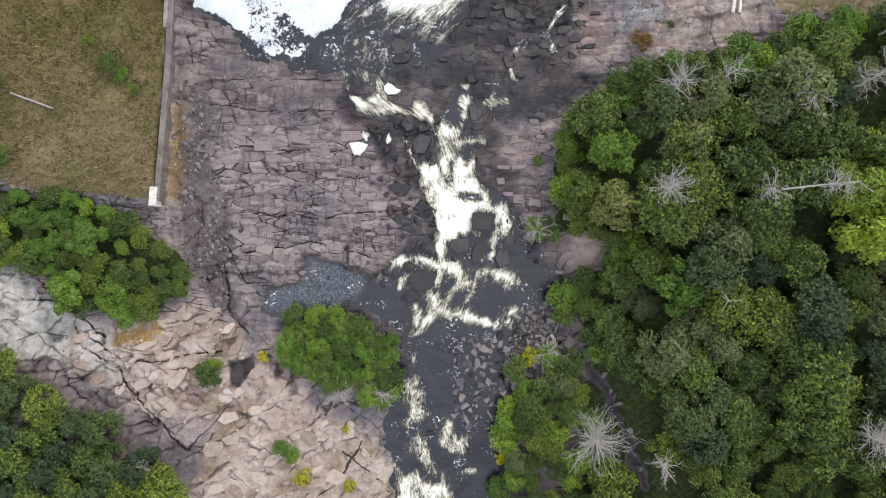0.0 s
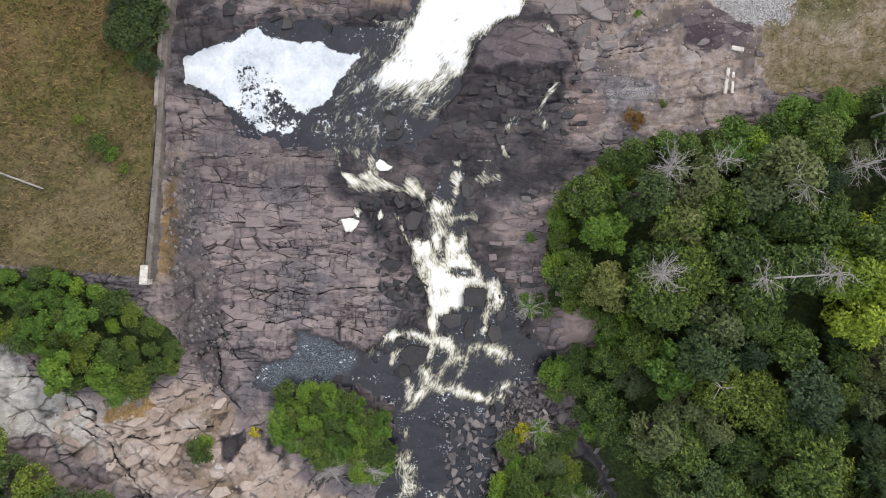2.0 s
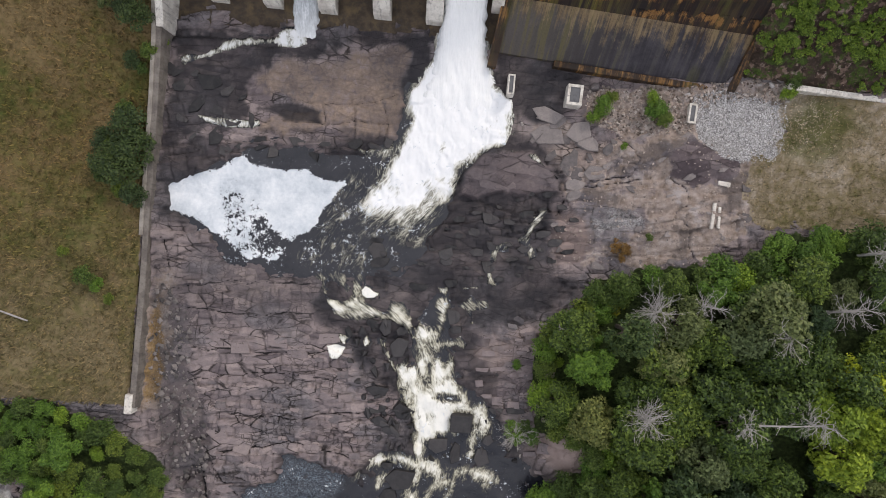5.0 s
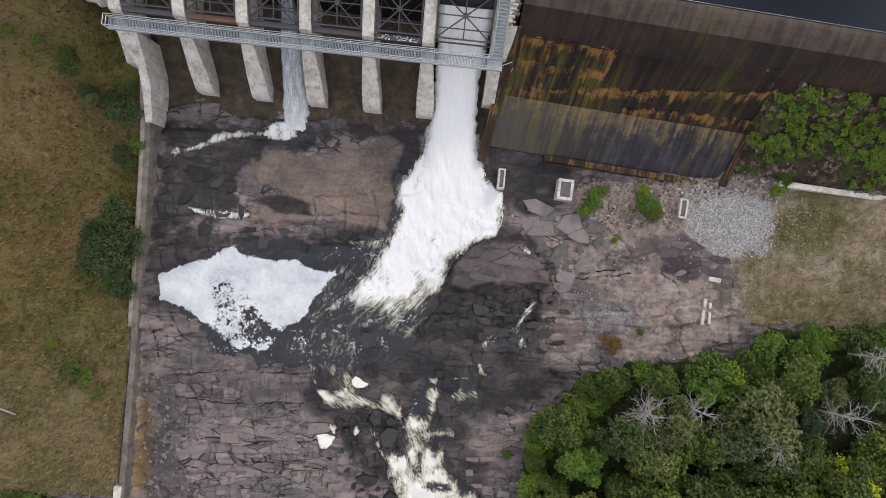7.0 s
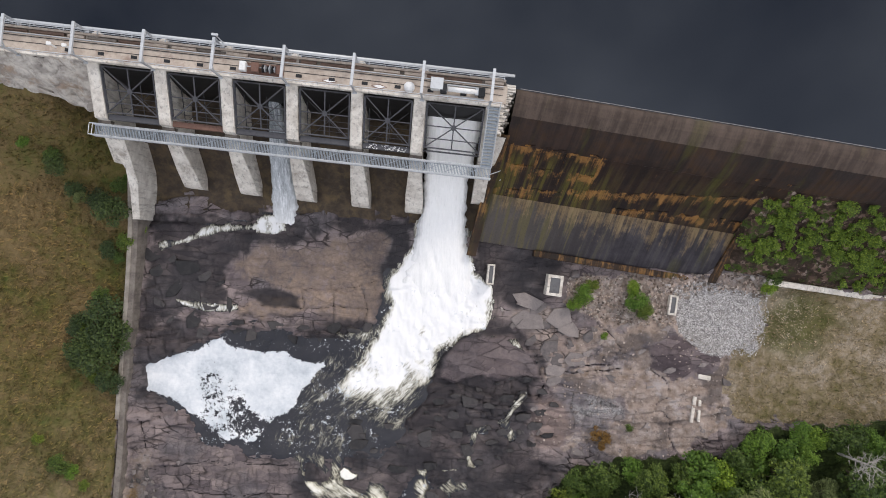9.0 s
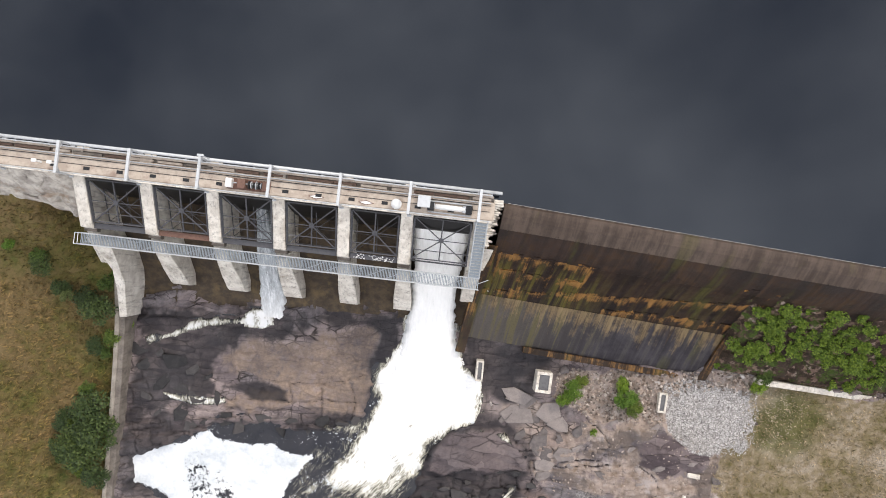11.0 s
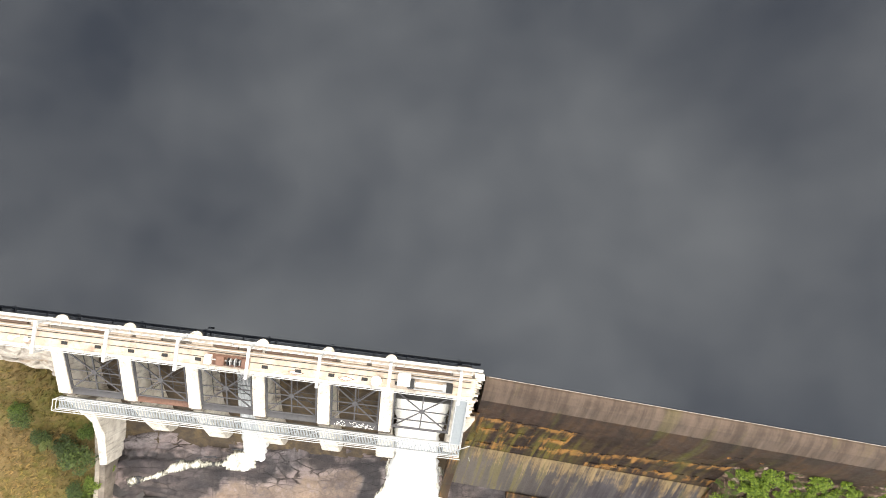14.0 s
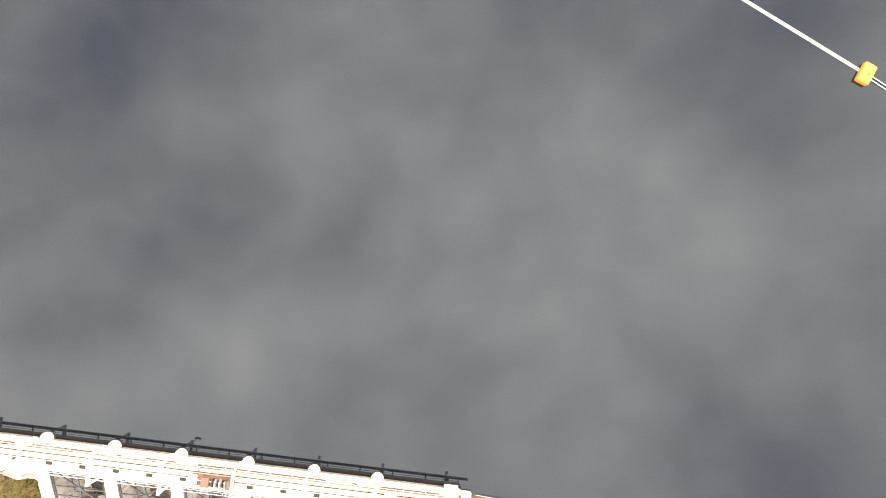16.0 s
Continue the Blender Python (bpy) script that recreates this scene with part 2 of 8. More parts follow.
    soil = n.mix(n.math("MULTIPLY", n.span(n.noise(0.6, 5, 0.7), 0.52, 0.66), 0.7), soil, (0.40, 0.36, 0.345))
    soil = n.mix(n.math("MULTIPLY", n.span(big, 0.54, 0.60), 0.8), soil, n.mix(fine, (0.05, 0.042, 0.04), (0.19, 0.155, 0.14)))
    soil = n.mix(n.math("MULTIPLY", n.span(n.noise(0.9, 7, 0.78), 0.54, 0.66), 0.65), soil, n.mix(fine, (0.075, 0.062, 0.056), (0.17, 0.145, 0.13)))
    col = n.mix(n.span(n.math("ADD", dirt, n.math("MULTIPLY", n.math("SUBTRACT", n.noise(0.4, 5, 0.65), 0.5), 2.2)), 0.35, 0.65), rock, soil)
    stones = n.ramp(n.cells(4.5, out="Color"), (0.1, (0.30, 0.285, 0.275)), (0.5, (0.48, 0.465, 0.455)), (0.9, (0.64, 0.625, 0.61)))
    stones = n.mix(n.span(n.cells(4.5, "DISTANCE_TO_EDGE"), 0.12, 0.02), stones, (0.09, 0.085, 0.08))
    col = n.mix(n.span(n.math("ADD", gravel, n.math("SUBTRACT", fine, 0.5)), 0.35, 0.6), col, stones)
    # dry summer grass, olive to rust
    blade = n.noise(5.0, 5, 0.7, n.mapped((1, 0.45, 1), (0, 0, 20)))
    turf = turf_colour(n, mid)
    turf = n.mix(n.math("MULTIPLY", n.attr("green"), 0.9), turf, n.ramp(mid, (0.35, (0.055, 0.062, 0.016)), (0.65, (0.125, 0.118, 0.040))))
    turf = n.mix(n.math("MULTIPLY", n.span(blade, 0.35, 0.7), 0.55), turf, n.mix(0.55, turf, (0.035, 0.045, 0.012)))
    col = n.mix(n.span(n.math("ADD", grass, n.math("MULTIPLY", n.math("SUBTRACT", mid, 0.5), 0.9)), 0.38, 0.62), col, turf)
    # leaf litter and low weeds under the trees, with crown-gap shade in their colour
    col = n.mix(n.span(n.math("ADD", n.attr("rusty"), n.math("MULTIPLY", n.math("SUBTRACT", fine, 0.5), 1.2)), 0.35, 0.65), col, n.ramp(blade, (0.3, (0.17, 0.105, 0.04)), (0.65, (0.37, 0.245, 0.115))))
    shaded_litter = n.ramp(n.noise(2.2, 6, 0.7), (0.3, (0.012, 0.018, 0.006)), (0.52, (0.034, 0.050, 0.014)), (0.7, (0.070, 0.095, 0.026)))
    col = n.mix(n.span(n.math("ADD", woods, n.math("MULTIPLY", n.math("SUBTRACT", mid, 0.5), 0.9)), 0.38, 0.62), col, shaded_litter)
    # rock that the river keeps wet
    col = n.mix(wet, col, n.mix(0.86, col, (0.011, 0.011, 0.014)))
    n.bump(n.math("SUBTRACT", n.math("ADD", n.math("MULTIPLY", fine, 0.5), n.math("ADD", mid, n.math("MULTIPLY", tone, 1.6))), lines_), 0.7, 0.14)
    return n.done(col, n.span(wet, 0.0, 1.0, 0.9, 0.5))


def water_material():
    n = Nodes("river_water", 0.12, 0.0, 0.5)
    foam, raft, pond = n.attr("foam"), n.attr("raft"), n.attr("pond")
    run = n.t.nodes.new("ShaderNodeCombineXYZ")
    n.put(n.attr("across"), run.inputs[0])
    n.put(n.attr("along"), run.inputs[1])
    run = run.outputs[0]
    streak = n.noise(1.0, 3, 0.50, n.mapped((1.15, 0.42, 1), (0, 0, 0), run), 1.0)
    thread = n.noise(1.0, 2, 0.5, n.mapped((1.6, 0.6, 1), (0, 0, 0), run), 1.8)
    thread = n.math("POWER", n.math("SUBTRACT", 1.0, n.math("MULTIPLY", n.math("ABSOLUTE", n.math("SUBTRACT", thread, 0.5)), 2.0)), 7.0)
    boil = n.noise(0.55, 5, 0.6, None, 0.6)
    f = n.math("ADD", foam, n.math("ADD", n.math("MULTIPLY", n.math("SUBTRACT", streak, 0.5), 1.35), n.math("MULTIPLY", n.math("SUBTRACT", thread, 0.30), 0.48)))
    f = n.math("ADD", f, n.math("MULTIPLY", n.math("SUBTRACT", boil, 0.5), 1.0))
    f = n.math("MULTIPLY", n.span(f, 0.20, 1.12), n.span(foam, 0.03, 0.22))
    dense = n.math("ADD", n.math("MULTIPLY", f, 0.62), n.math("MULTIPLY", n.math("ADD", foam, n.math("MULTIPLY", n.math("SUBTRACT", boil, 0.5), 1.5)), 0.34))
    white = n.ramp(dense, (0.1, (0.13, 0.125, 0.100)), (0.45, (0.33, 0.310, 0.230)), (0.70, (0.54, 0.520, 0.430)), (0.92, (0.74, 0.735, 0.690)), (1.0, (0.86, 0.86, 0.85)))
    white = n.mix(n.span(n.axis("Y"), 26.0, 19.0), white, n.mix(1.0, white, (0.985, 0.965, 0.895), "MULTIPLY"))
    crumb = n.math("ADD", n.noise(2.6, 7, 0.78), n.math("MULTIPLY", n.math("SUBTRACT", n.noise(0.5, 3), 0.5), 0.5))
    float_ = n.span(n.math("ADD", raft, n.math("MULTIPLY", n.math("SUBTRACT", crumb, 0.5), 3.2)), 0.42, 0.60)
    skin = n.ramp(n.math("ADD", n.math("MULTIPLY", n.noise(0.35, 4, 0.6), 0.7), n.math("MULTIPLY", n.noise(2.2, 4, 0.6), 0.3)), (0.34, (0.44, 0.485, 0.52)), (0.5, (0.62, 0.655, 0.68)), (0.64, (0.76, 0.78, 0.79)))
    calm = n.ramp(n.noise(0.35, 3), (0.35, (0.010, 0.011, 0.016)), (0.7, (0.021, 0.021, 0.027)))
    # pale blue sparkle of the pond's ripples, painted into the water colour
    calm = n.mix(n.math("MULTIPLY", pond, n.span(n.noise(8.0, 4, 0.7, None, 0.8), 0.44, 0.68)), calm, (0.17, 0.21, 0.25))
    n.bump(n.math("ADD", n.noise(2.4, 4, 0.6, None, 0.6), n.math("MULTIPLY", streak, n.math("MULTIPLY", f, 3.0))), 0.4, 0.12)
    n.done(n.mix(float_, n.mix(f, calm, white), skin), n.span(n.math("MAXIMUM", f, float_), 0.0, 1.0, 0.1, 0.75))
    return n.m


def lake_material():
    n = Nodes("lake_water", 0.02, 0.0, 0.5)
    n.b.inputs["IOR"].default_value = 1.54
    n.b.inputs["Specular Tint"].default_value = (0.77, 0.87, 1.0, 1)
    n.bump(n.noise(0.9, 3), 0.04, 0.03)
    return n.done(n.ramp(n.noise(0.02, 2), (0.3, (0.0024, 0.0032, 0.0052)), (0.7, (0.0034, 0.0042, 0.0066))))


def concrete_material(name, light, dark, streaks=0.6, stain=(0.10, 0.075, 0.05), amount=0.35):
    n = Nodes(name, 0.85)
    mid, fine, run = n.noise(0.9, 6, 0.65), n.noise(9, 4, 0.7), n.noise(1.4, 5, 0.7, n.mapped((2.2, 2.2, 0.22)))
    col = n.mix(n.span(mid, 0.35, 0.65), dark, light)
    col = n.mix(n.math("MULTIPLY", n.span(run, 0.5, 0.68), streaks), col, n.mix(0.6, col, (0.05, 0.045, 0.04)))
    col = n.mix(n.math("MULTIPLY", n.span(n.noise(0.5, 5, 0.7), 0.52, 0.7), amount), col, stain)
    col = n.mix(n.math("MULTIPLY", n.span(fine, 0.5, 0.75), 0.14), col, n.mix(0.5, col, (0.04, 0.04, 0.04)))
    n.bump(n.math("ADD", n.math("MULTIPLY", fine, 0.4), mid), 0.4, 0.04)
    return n.done(col)


def ledge_material(name):
    """Loose slabs of the same bedrock, split by fine seams."""
    n = Nodes(name, 0.88, 0.0, 0.25)
    tone, mid, fine = n.random(), n.noise(1.3, 6, 0.65), n.noise(8, 5, 0.65)
    col = n.ramp(n.math("ADD", n.math("MULTIPLY", tone, 0.35), n.math("MULTIPLY", mid, 0.65)), (0.25, (0.125, 0.110, 0.112)), (0.5, (0.215, 0.175, 0.172)), (0.8, (0.30, 0.245, 0.228)))
    col = n.mix(n.math("MULTIPLY", n.span(fine, 0.45, 0.7), 0.4), col, n.mix(0.5, col, (0.05, 0.045, 0.04)))
    seam, edge = n.joints(n.mapped((1, 1, 0), (0, 0, 4), n.bent(0.8, 0.9)), 0.5, 0.9, 11.0)
    cleft = n.math("MULTIPLY", n.span(edge, 0.04, 0.01), n.span(n.noise(0.6, 3), 0.50, 0.62, 0.0, 0.85))
    col = n.mix(cleft, col, (0.026, 0.022, 0.021))
    n.bump(n.math("SUBTRACT", n.math("ADD", mid, n.math("MULTIPLY", fine, 0.5)), cleft), 0.6, 0.1)
    return n.done(col)


def spill_material(name, base, dark, ochre, amount, low=0.3, kind="plain"):
    """Old spillway concrete or stone: run-down streaks of rust and moss along the fall line."""
    n = Nodes(name, 0.75, 0.0, 0.2)
    turned = n.mapped((1, 1, 1), (0, 0, 8.95))
    u, v = n.math("SUBTRACT", n.along(turned, "X"), 2.37), n.math("SUBTRACT", 62.07, n.along(turned, "Y"))
    line = n.mapped((1.7, 0.10, 0.10), (0, 0, 8.95 + 4))
    run, run2, mid, fine = n.noise(0.9, 5, 0.7, line, 0.2), n.noise(1.1, 4, 0.6, line), n.noise(0.8, 6, 0.7), n.noise(6, 5, 0.7)
    col = n.mix(n.span(n.math("ADD", n.math("MULTIPLY", run2, 0.38), n.math("ADD", n.math("MULTIPLY", mid, 0.32), n.math("MULTIPLY", n.noise(0.25, 4, 0.6), 0.3))), 0.40, 0.60), dark, base)
    drips = n.math("ADD", n.math("MULTIPLY", run, 0.5), n.math("ADD", n.math("MULTIPLY", n.noise(2.6, 4, 0.7, line), 0.35), n.math("MULTIPLY", n.noise(0.22, 3), 0.3)))
    drips = n.math("ADD", drips, n.math("MULTIPLY", n.math("SUBTRACT", mid, 0.5), 0.35))
    if kind == "courses":
        # rust hangs below the broken edges of the facing, and along the ribs beside the dam
        wave = n.math("MULTIPLY", n.math("SUBTRACT", n.noise(0.9, 4, 0.7, n.mapped((1, 0.05, 0.05), (0, 0, 8.95))), 0.5), 1.3)
        rusted = None
        for at, lean, u0, u1, drop in ((4.5, 0.0, 0.2, 9.9, 1.3), (6.2, 0.0, 0.2, 9.9, 1.5), (8.5, 0.11, -1.0, 28.0, 1.6), (9.2, 0.05, 12.5, 27.0, 1.7), (4.1, 0.0, 23.5, 28.5, 0.8)):
            under = n.math("SUBTRACT", n.math("ADD", n.math("SUBTRACT", v, at), n.math("MULTIPLY", u, lean)), wave)
            hang = n.math("MULTIPLY", n.math("MULTIPLY", n.span(under, -0.12, 0.08), n.span(under, drop, 0.1)), n.math("MULTIPLY", n.span(u, u0 - 0.4, u0 + 0.4), n.span(u, u1 + 0.6, u1 - 0.6)))
            rusted = hang if rusted is None else n.math("MAXIMUM", rusted, hang)
        for at in (0.5, 3.3, 6.0, 9.6):
            rib = n.math("MULTIPLY", n.span(n.math("ABSOLUTE", n.math("SUBTRACT", u, at)), 0.34, 0.10), n.math("MULTIPLY", n.span(v, 4.2, 4.5), n.span(v, 8.9, 8.2)))
            rusted = n.math("MAXIMUM", rusted, n.math("MULTIPLY", rib, 0.85))
        rusted = n.math("MULTIPLY", rusted, n.span(n.noise(0.55, 5, 0.7), 0.36, 0.60, 0.35, 1.0))
        drips = n.math("ADD", n.math("SUBTRACT", drips, 0.12), n.math("MULTIPLY", rusted, 0.24))
        moss = n.math("MULTIPLY", n.span(u, 12.0, 8.5, 0.25, 1.0), n.math("MULTIPLY", n.span(v, 4.4, 6.0), n.span(run2, 0.45, 0.62)))
        col = n.mix(n.math("MULTIPLY", moss, 0.75), col, (0.105, 0.088, 0.018))
    if kind == "chute":
        # rust that has run down from the courses above, thinning out
        drips = n.math("SUBTRACT", drips, n.math("MULTIPLY", n.math("SUBTRACT", v, 10.9), 0.055))
        col = n.mix(n.span(n.math("ADD", u, n.math("MULTIPLY", v, 0.8)), 26.0, 9.0, 0.0, 0.6), col, (0.115, 0.098, 0.080))
        streaky = n.math("ADD", n.math("SUBTRACT", v, 9.2), n.math("MULTIPLY", n.math("SUBTRACT", run, 0.5), -7.0))
        col = n.mix(n.span(streaky, 1.6, 0.0, 0.0, 0.85), col, (0.036, 0.022, 0.016))
        col = n.mix(n.math("MULTIPLY", n.span(run2, 0.50, 0.62), n.span(u, 15.0, 8.0, 0.1, 0.7)), col, (0.115, 0.098, 0.040))
    col = n.mix(n.math("MULTIPLY", n.span(drips, 0.56, 0.72), amount), col, n.ramp(n.math("ADD", n.math("MULTIPLY", fine, 0.5), n.math("MULTIPLY", run2, 0.5)), (0.35, tuple(0.4 * c for c in ochre)), (0.6, ochre)))
    col = n.mix(n.math("MULTIPLY", n.span(n.noise(0.35, 4, 0.6, n.mapped((1.3, 0.2, 0.2), (0, 0, 8.95 + 6))), 0.56, 0.68), low), col, (0.085, 0.080, 0.018))
    col = n.mix(n.math("MULTIPLY", n.span(fine, 0.45, 0.75), 0.5), col, n.mix(0.6, col, (0.012, 0.011, 0.011)))
    n.bump(n.math("ADD", fine, mid), 0.5, 0.05)
    return n.done(col, n.span(mid, 0.3, 0.7, 0.35, 0.8))


def leaf_material(name, dark, mid, light):
    n = Nodes(name, 0.6, 0.0, 0.3)
    own, whole = n.island(), n.random()
    col = n.ramp(own, (0.0, dark), (0.5, mid), (1.0, light))
    tone = n.ramp(whole, (0.0, (0.62, 0.68, 0.56)), (0.3, (0.88, 0.93, 0.80)), (0.6, (1.12, 1.1, 0.88)), (0.85, (1.40, 1.28, 0.9)), (1.0, (1.75, 1.5, 0.85)))
    n.b.inputs["Transmission Weight"].default_value = 0.0
    return n.done(n.mix(1.0, col, tone, "MULTIPLY"))


def plain_material(name, colour, rough=0.6, metal=0.0, wear=0.3, scale=3.0):
    n = Nodes(name, rough, metal)
    w = n.noise(scale, 5, 0.65)
    return n.done(n.mix(n.math("MULTIPLY", n.span(w, 0.45, 0.7), wear), colour, tuple(0.4 * c for c in colour)))


def stone_material(name, dark, light, rough=0.85):
    n = Nodes(name, rough)
    tone, mid, fine = n.random(), n.noise(1.6, 5, 0.65), n.noise(9, 4, 0.7)
    col = n.ramp(n.math("ADD", n.math("MULTIPLY", tone, 0.4), n.math("MULTIPLY", mid, 0.6)), (0.28, dark), (0.7, light))
    col = n.mix(n.math("MULTIPLY", n.span(fine, 0.45, 0.7), 0.4), col, dark)
    n.bump(fine, 0.5, 0.05)
    return n.done(col)


GROUND, RIVER, LAKE = ground_material(), water_material(), lake_material()
CONCRETE = concrete_material("weathered_concrete", (0.72, 0.68, 0.61), (0.54, 0.495, 0.435), 0.8, (0.20, 0.16, 0.125), 0.5)
DECKING = concrete_material("deck_concrete", (0.50, 0.43, 0.36), (0.38, 0.315, 0.26), 0.3, (0.19, 0.115, 0.09), 0.6)
OLD_WALL = concrete_material("old_wall_concrete", (0.20, 0.175, 0.15), (0.115, 0.098, 0.085), 0.7, (0.07, 0.055, 0.045), 0.5)
WALL_TOP = concrete_material("wall_cap_concrete", (0.31, 0.28, 0.24), (0.21, 0.185, 0.155), 0.3, (0.14, 0.11, 0.085), 0.4)
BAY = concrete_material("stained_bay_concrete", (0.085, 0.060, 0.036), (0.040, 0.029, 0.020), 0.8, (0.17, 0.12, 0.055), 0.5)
CREST = spill_material("crest_concrete", (0.100, 0.073, 0.058), (0.050, 0.035, 0.027), (0.15, 0.115, 0.09), 0.4, 0.3)
CHUTE = spill_material("chute_concrete", (0.064, 0.058, 0.066), (0.026, 0.023, 0.027), (0.33, 0.235, 0.125), 0.75, 0.35, "chute")
FACE = spill_material("upper_face_concrete", (0.045, 0.027, 0.020), (0.018, 0.012, 0.010), (0.12, 0.065, 0.022), 0.3, 0.4)
RUSTY = spill_material("rust_run_concrete", (0.060, 0.036, 0.022), (0.022, 0.015, 0.011), (0.34, 0.18, 0.065), 0.95, 0.4)
MASONRY = spill_material("rusty_masonry", (0.040, 0.023, 0.016), (0.014, 0.009, 0.008), (0.35, 0.175, 0.055), 0.9, 0.6, "courses")
ROUGH_WALL = concrete_material("rough_abutment_stone", (0.58, 0.54, 0.48), (0.30, 0.27, 0.24), 0.6, (0.30, 0.19, 0.11), 0.6)
STEEL = plain_material("galvanised_steel", (0.46, 0.48, 0.50), 0.5, 0.5, 0.3)
RAILS = plain_material("pale_railing_steel", (0.55, 0.57, 0.58), 0.5, 0.4, 0.25)
# near black: shade inside the bays is put into the plate's colour
GATE_PLATE = plain_material("shaded_gate_plate", (0.008, 0.0075, 0.0075), 0.5, 0.2, 0.4)
GATE_STEEL = plain_material("weathered_gate_steel", (0.09, 0.09, 0.097), 0.6, 0.4, 0.3)
DARK_STEEL = plain_material("dark_gate_steel", (0.024, 0.025, 0.027), 0.6, 0.3, 0.4)
RUST = plain_material("rusty_steel", (0.17, 0.095, 0.072), 0.8, 0.1, 0.5, 6)
GRATE = plain_material("steel_grating", (0.30, 0.34, 0.37), 0.6, 0.4, 0.25, 8)
WHITE = plain_material("white_paint", (0.75, 0.75, 0.73), 0.5, 0.0, 0.25)
ORANGE = plain_material("orange_plastic", (0.72, 0.24, 0.03), 0.45, 0.0, 0.25)
TIMBER = plain_material("weathered_timber", (0.13, 0.085, 0.065), 0.9, 0.0, 0.5, 4)
BARK = plain_material("bark", (0.12, 0.095, 0.075), 0.9, 0.0, 0.5)
DEADWOOD = plain_material("bleached_dead_wood", (0.36, 0.335, 0.31), 0.9, 0.0, 0.35, 2)
LEDGE_STONE = ledge_material("ledge_slab_rock")
STONE = stone_material("river_stone", (0.075, 0.067, 0.07), (0.24, 0.21, 0.20))
WET_STONE = stone_material("wet_river_stone", (0.011, 0.0105, 0.0115), (0.056, 0.051, 0.051), 0.6)
APRON_STONE = stone_material("apron_slab_rock", (0.105, 0.092, 0.090), (0.255, 0.222, 0.208))
FLANK_STONE = stone_material("flank_slab_rock", (0.22, 0.165, 0.13), (0.45, 0.37, 0.31))
PALE_STONE = stone_material("pale_stone", (0.22, 0.19, 0.17), (0.55, 0.51, 0.48))
LEAF = leaf_material("green_leaves", (0.013, 0.030, 0.007), (0.060, 0.098, 0.018), (0.135, 0.188, 0.036))
LEAF_DARK = leaf_material("dark_needles", (0.015, 0.032, 0.014), (0.036, 0.067, 0.026), (0.070, 0.105, 0.043))
LEAF_LIGHT = leaf_material("bright_leaves", (0.034, 0.075, 0.010), (0.085, 0.160, 0.020), (0.145, 0.232, 0.035))
LEAF_GREY = leaf_material("olive_leaves", (0.04, 0.058, 0.022), (0.088, 0.115, 0.047), (0.145, 0.172, 0.078))
LEAF_LIME = leaf_material("lime_leaves", (0.085, 0.135, 0.012), (0.18, 0.25, 0.020), (0.28, 0.35, 0.035))
LEAF_YELLOW = leaf_material("yellow_leaves", (0.16, 0.15, 0.01), (0.30, 0.28, 0.015), (0.42, 0.38, 0.03))
LEAF_BUSH = leaf_material("bush_leaves", (0.020, 0.040, 0.008), (0.060, 0.100, 0.018), (0.125, 0.170, 0.038))
LEAF_DIM = leaf_material("dull_dark_leaves", (0.012, 0.024, 0.008), (0.034, 0.058, 0.018), (0.070, 0.100, 0.034))
LEAF_WEED = leaf_material("weed_leaves", (0.022, 0.050, 0.008), (0.060, 0.112, 0.018), (0.125, 0.190, 0.036))
LEAF_RUST = leaf_material("rust_leaves", (0.10, 0.045, 0.012), (0.24, 0.115, 0.030), (0.36, 0.19, 0.06))


# ---------------------------------------------------------------- shapes of the place, in plan
POOL = [(-30.3, 32.0), (-30.3, 29.0), (-28.1, 28.0), (-25.4, 26.6), (-24.0, 24.6), (-21.7, 23.3), (-17.6, 22.1), (-13.6, 21.9), (-11.6, 21.7), (-8.2, 21.9), (-2.8, 21.9), (-0.1, 24.3), (2.6, 27.7), (4.6, 33.1), (7.3, 36.1), (9.3, 39.8), (7.9, 43.8), (-1.5, 43.8), (-1.8, 40.5), (-2.8, 37.1), (-7.5, 35.4), (-10.9, 35.7), (-13.6, 36.3), (-20.3, 36.3), (-22.4, 35.1), (-24.4, 34.1), (-28.4, 33.0)]
FOAM_POOL = [(-30.2, 31.7), (-28.1, 33.2), (-24.4, 33.7), (-22.4, 34.4), (-21.6, 35.6), (-19.7, 34.3), (-16.3, 33.7), (-13.6, 33.7), (-11.6, 32.7), (-10.2, 32.2), (-8.9, 32.7), (-8.9, 32.0), (-10.6, 30.9), (-11.6, 29.3), (-12.6, 27.0), (-14.3, 26.0), (-15.3, 24.6), (-17.3, 22.8), (-20.3, 23.1), (-22.4, 24.3), (-24.0, 25.6), (-25.4, 27.1), (-28.1, 28.5), (-30.2, 29.3)]
FALLS = [(2.8, 55.9), (7.7, 55.9), (7.8, 49.7), (7.8, 46.5), (8.6, 43.6), (10.5, 41.3), (10.7, 38.0), (9.9, 36.7), (6.7, 35.7), (4.7, 34.1), (4.1, 31.2), (2.1, 29.5), (-1.1, 26.2), (-4.4, 27.2), (-7.0, 27.8), (-7.6, 29.5), (-4.4, 32.7), (-1.8, 36.7), (-1.0, 39.3), (-1.2, 42.5), (0.1, 43.8), (1.4, 46.4), (2.0, 49.7), (2.8, 52.3)]
TRICKLE_A = [(14.5, 29.3), (14.9, 29.1), (12.6, 25.7), (13.7, 23.4), (13.0, 23.1), (11.8, 25.4)]
TRICKLE_B = [(10.5, 25.2), (10.2, 24.3), (9.0, 24.0), (8.6, 22.4), (8.1, 22.7), (8.6, 24.2)]
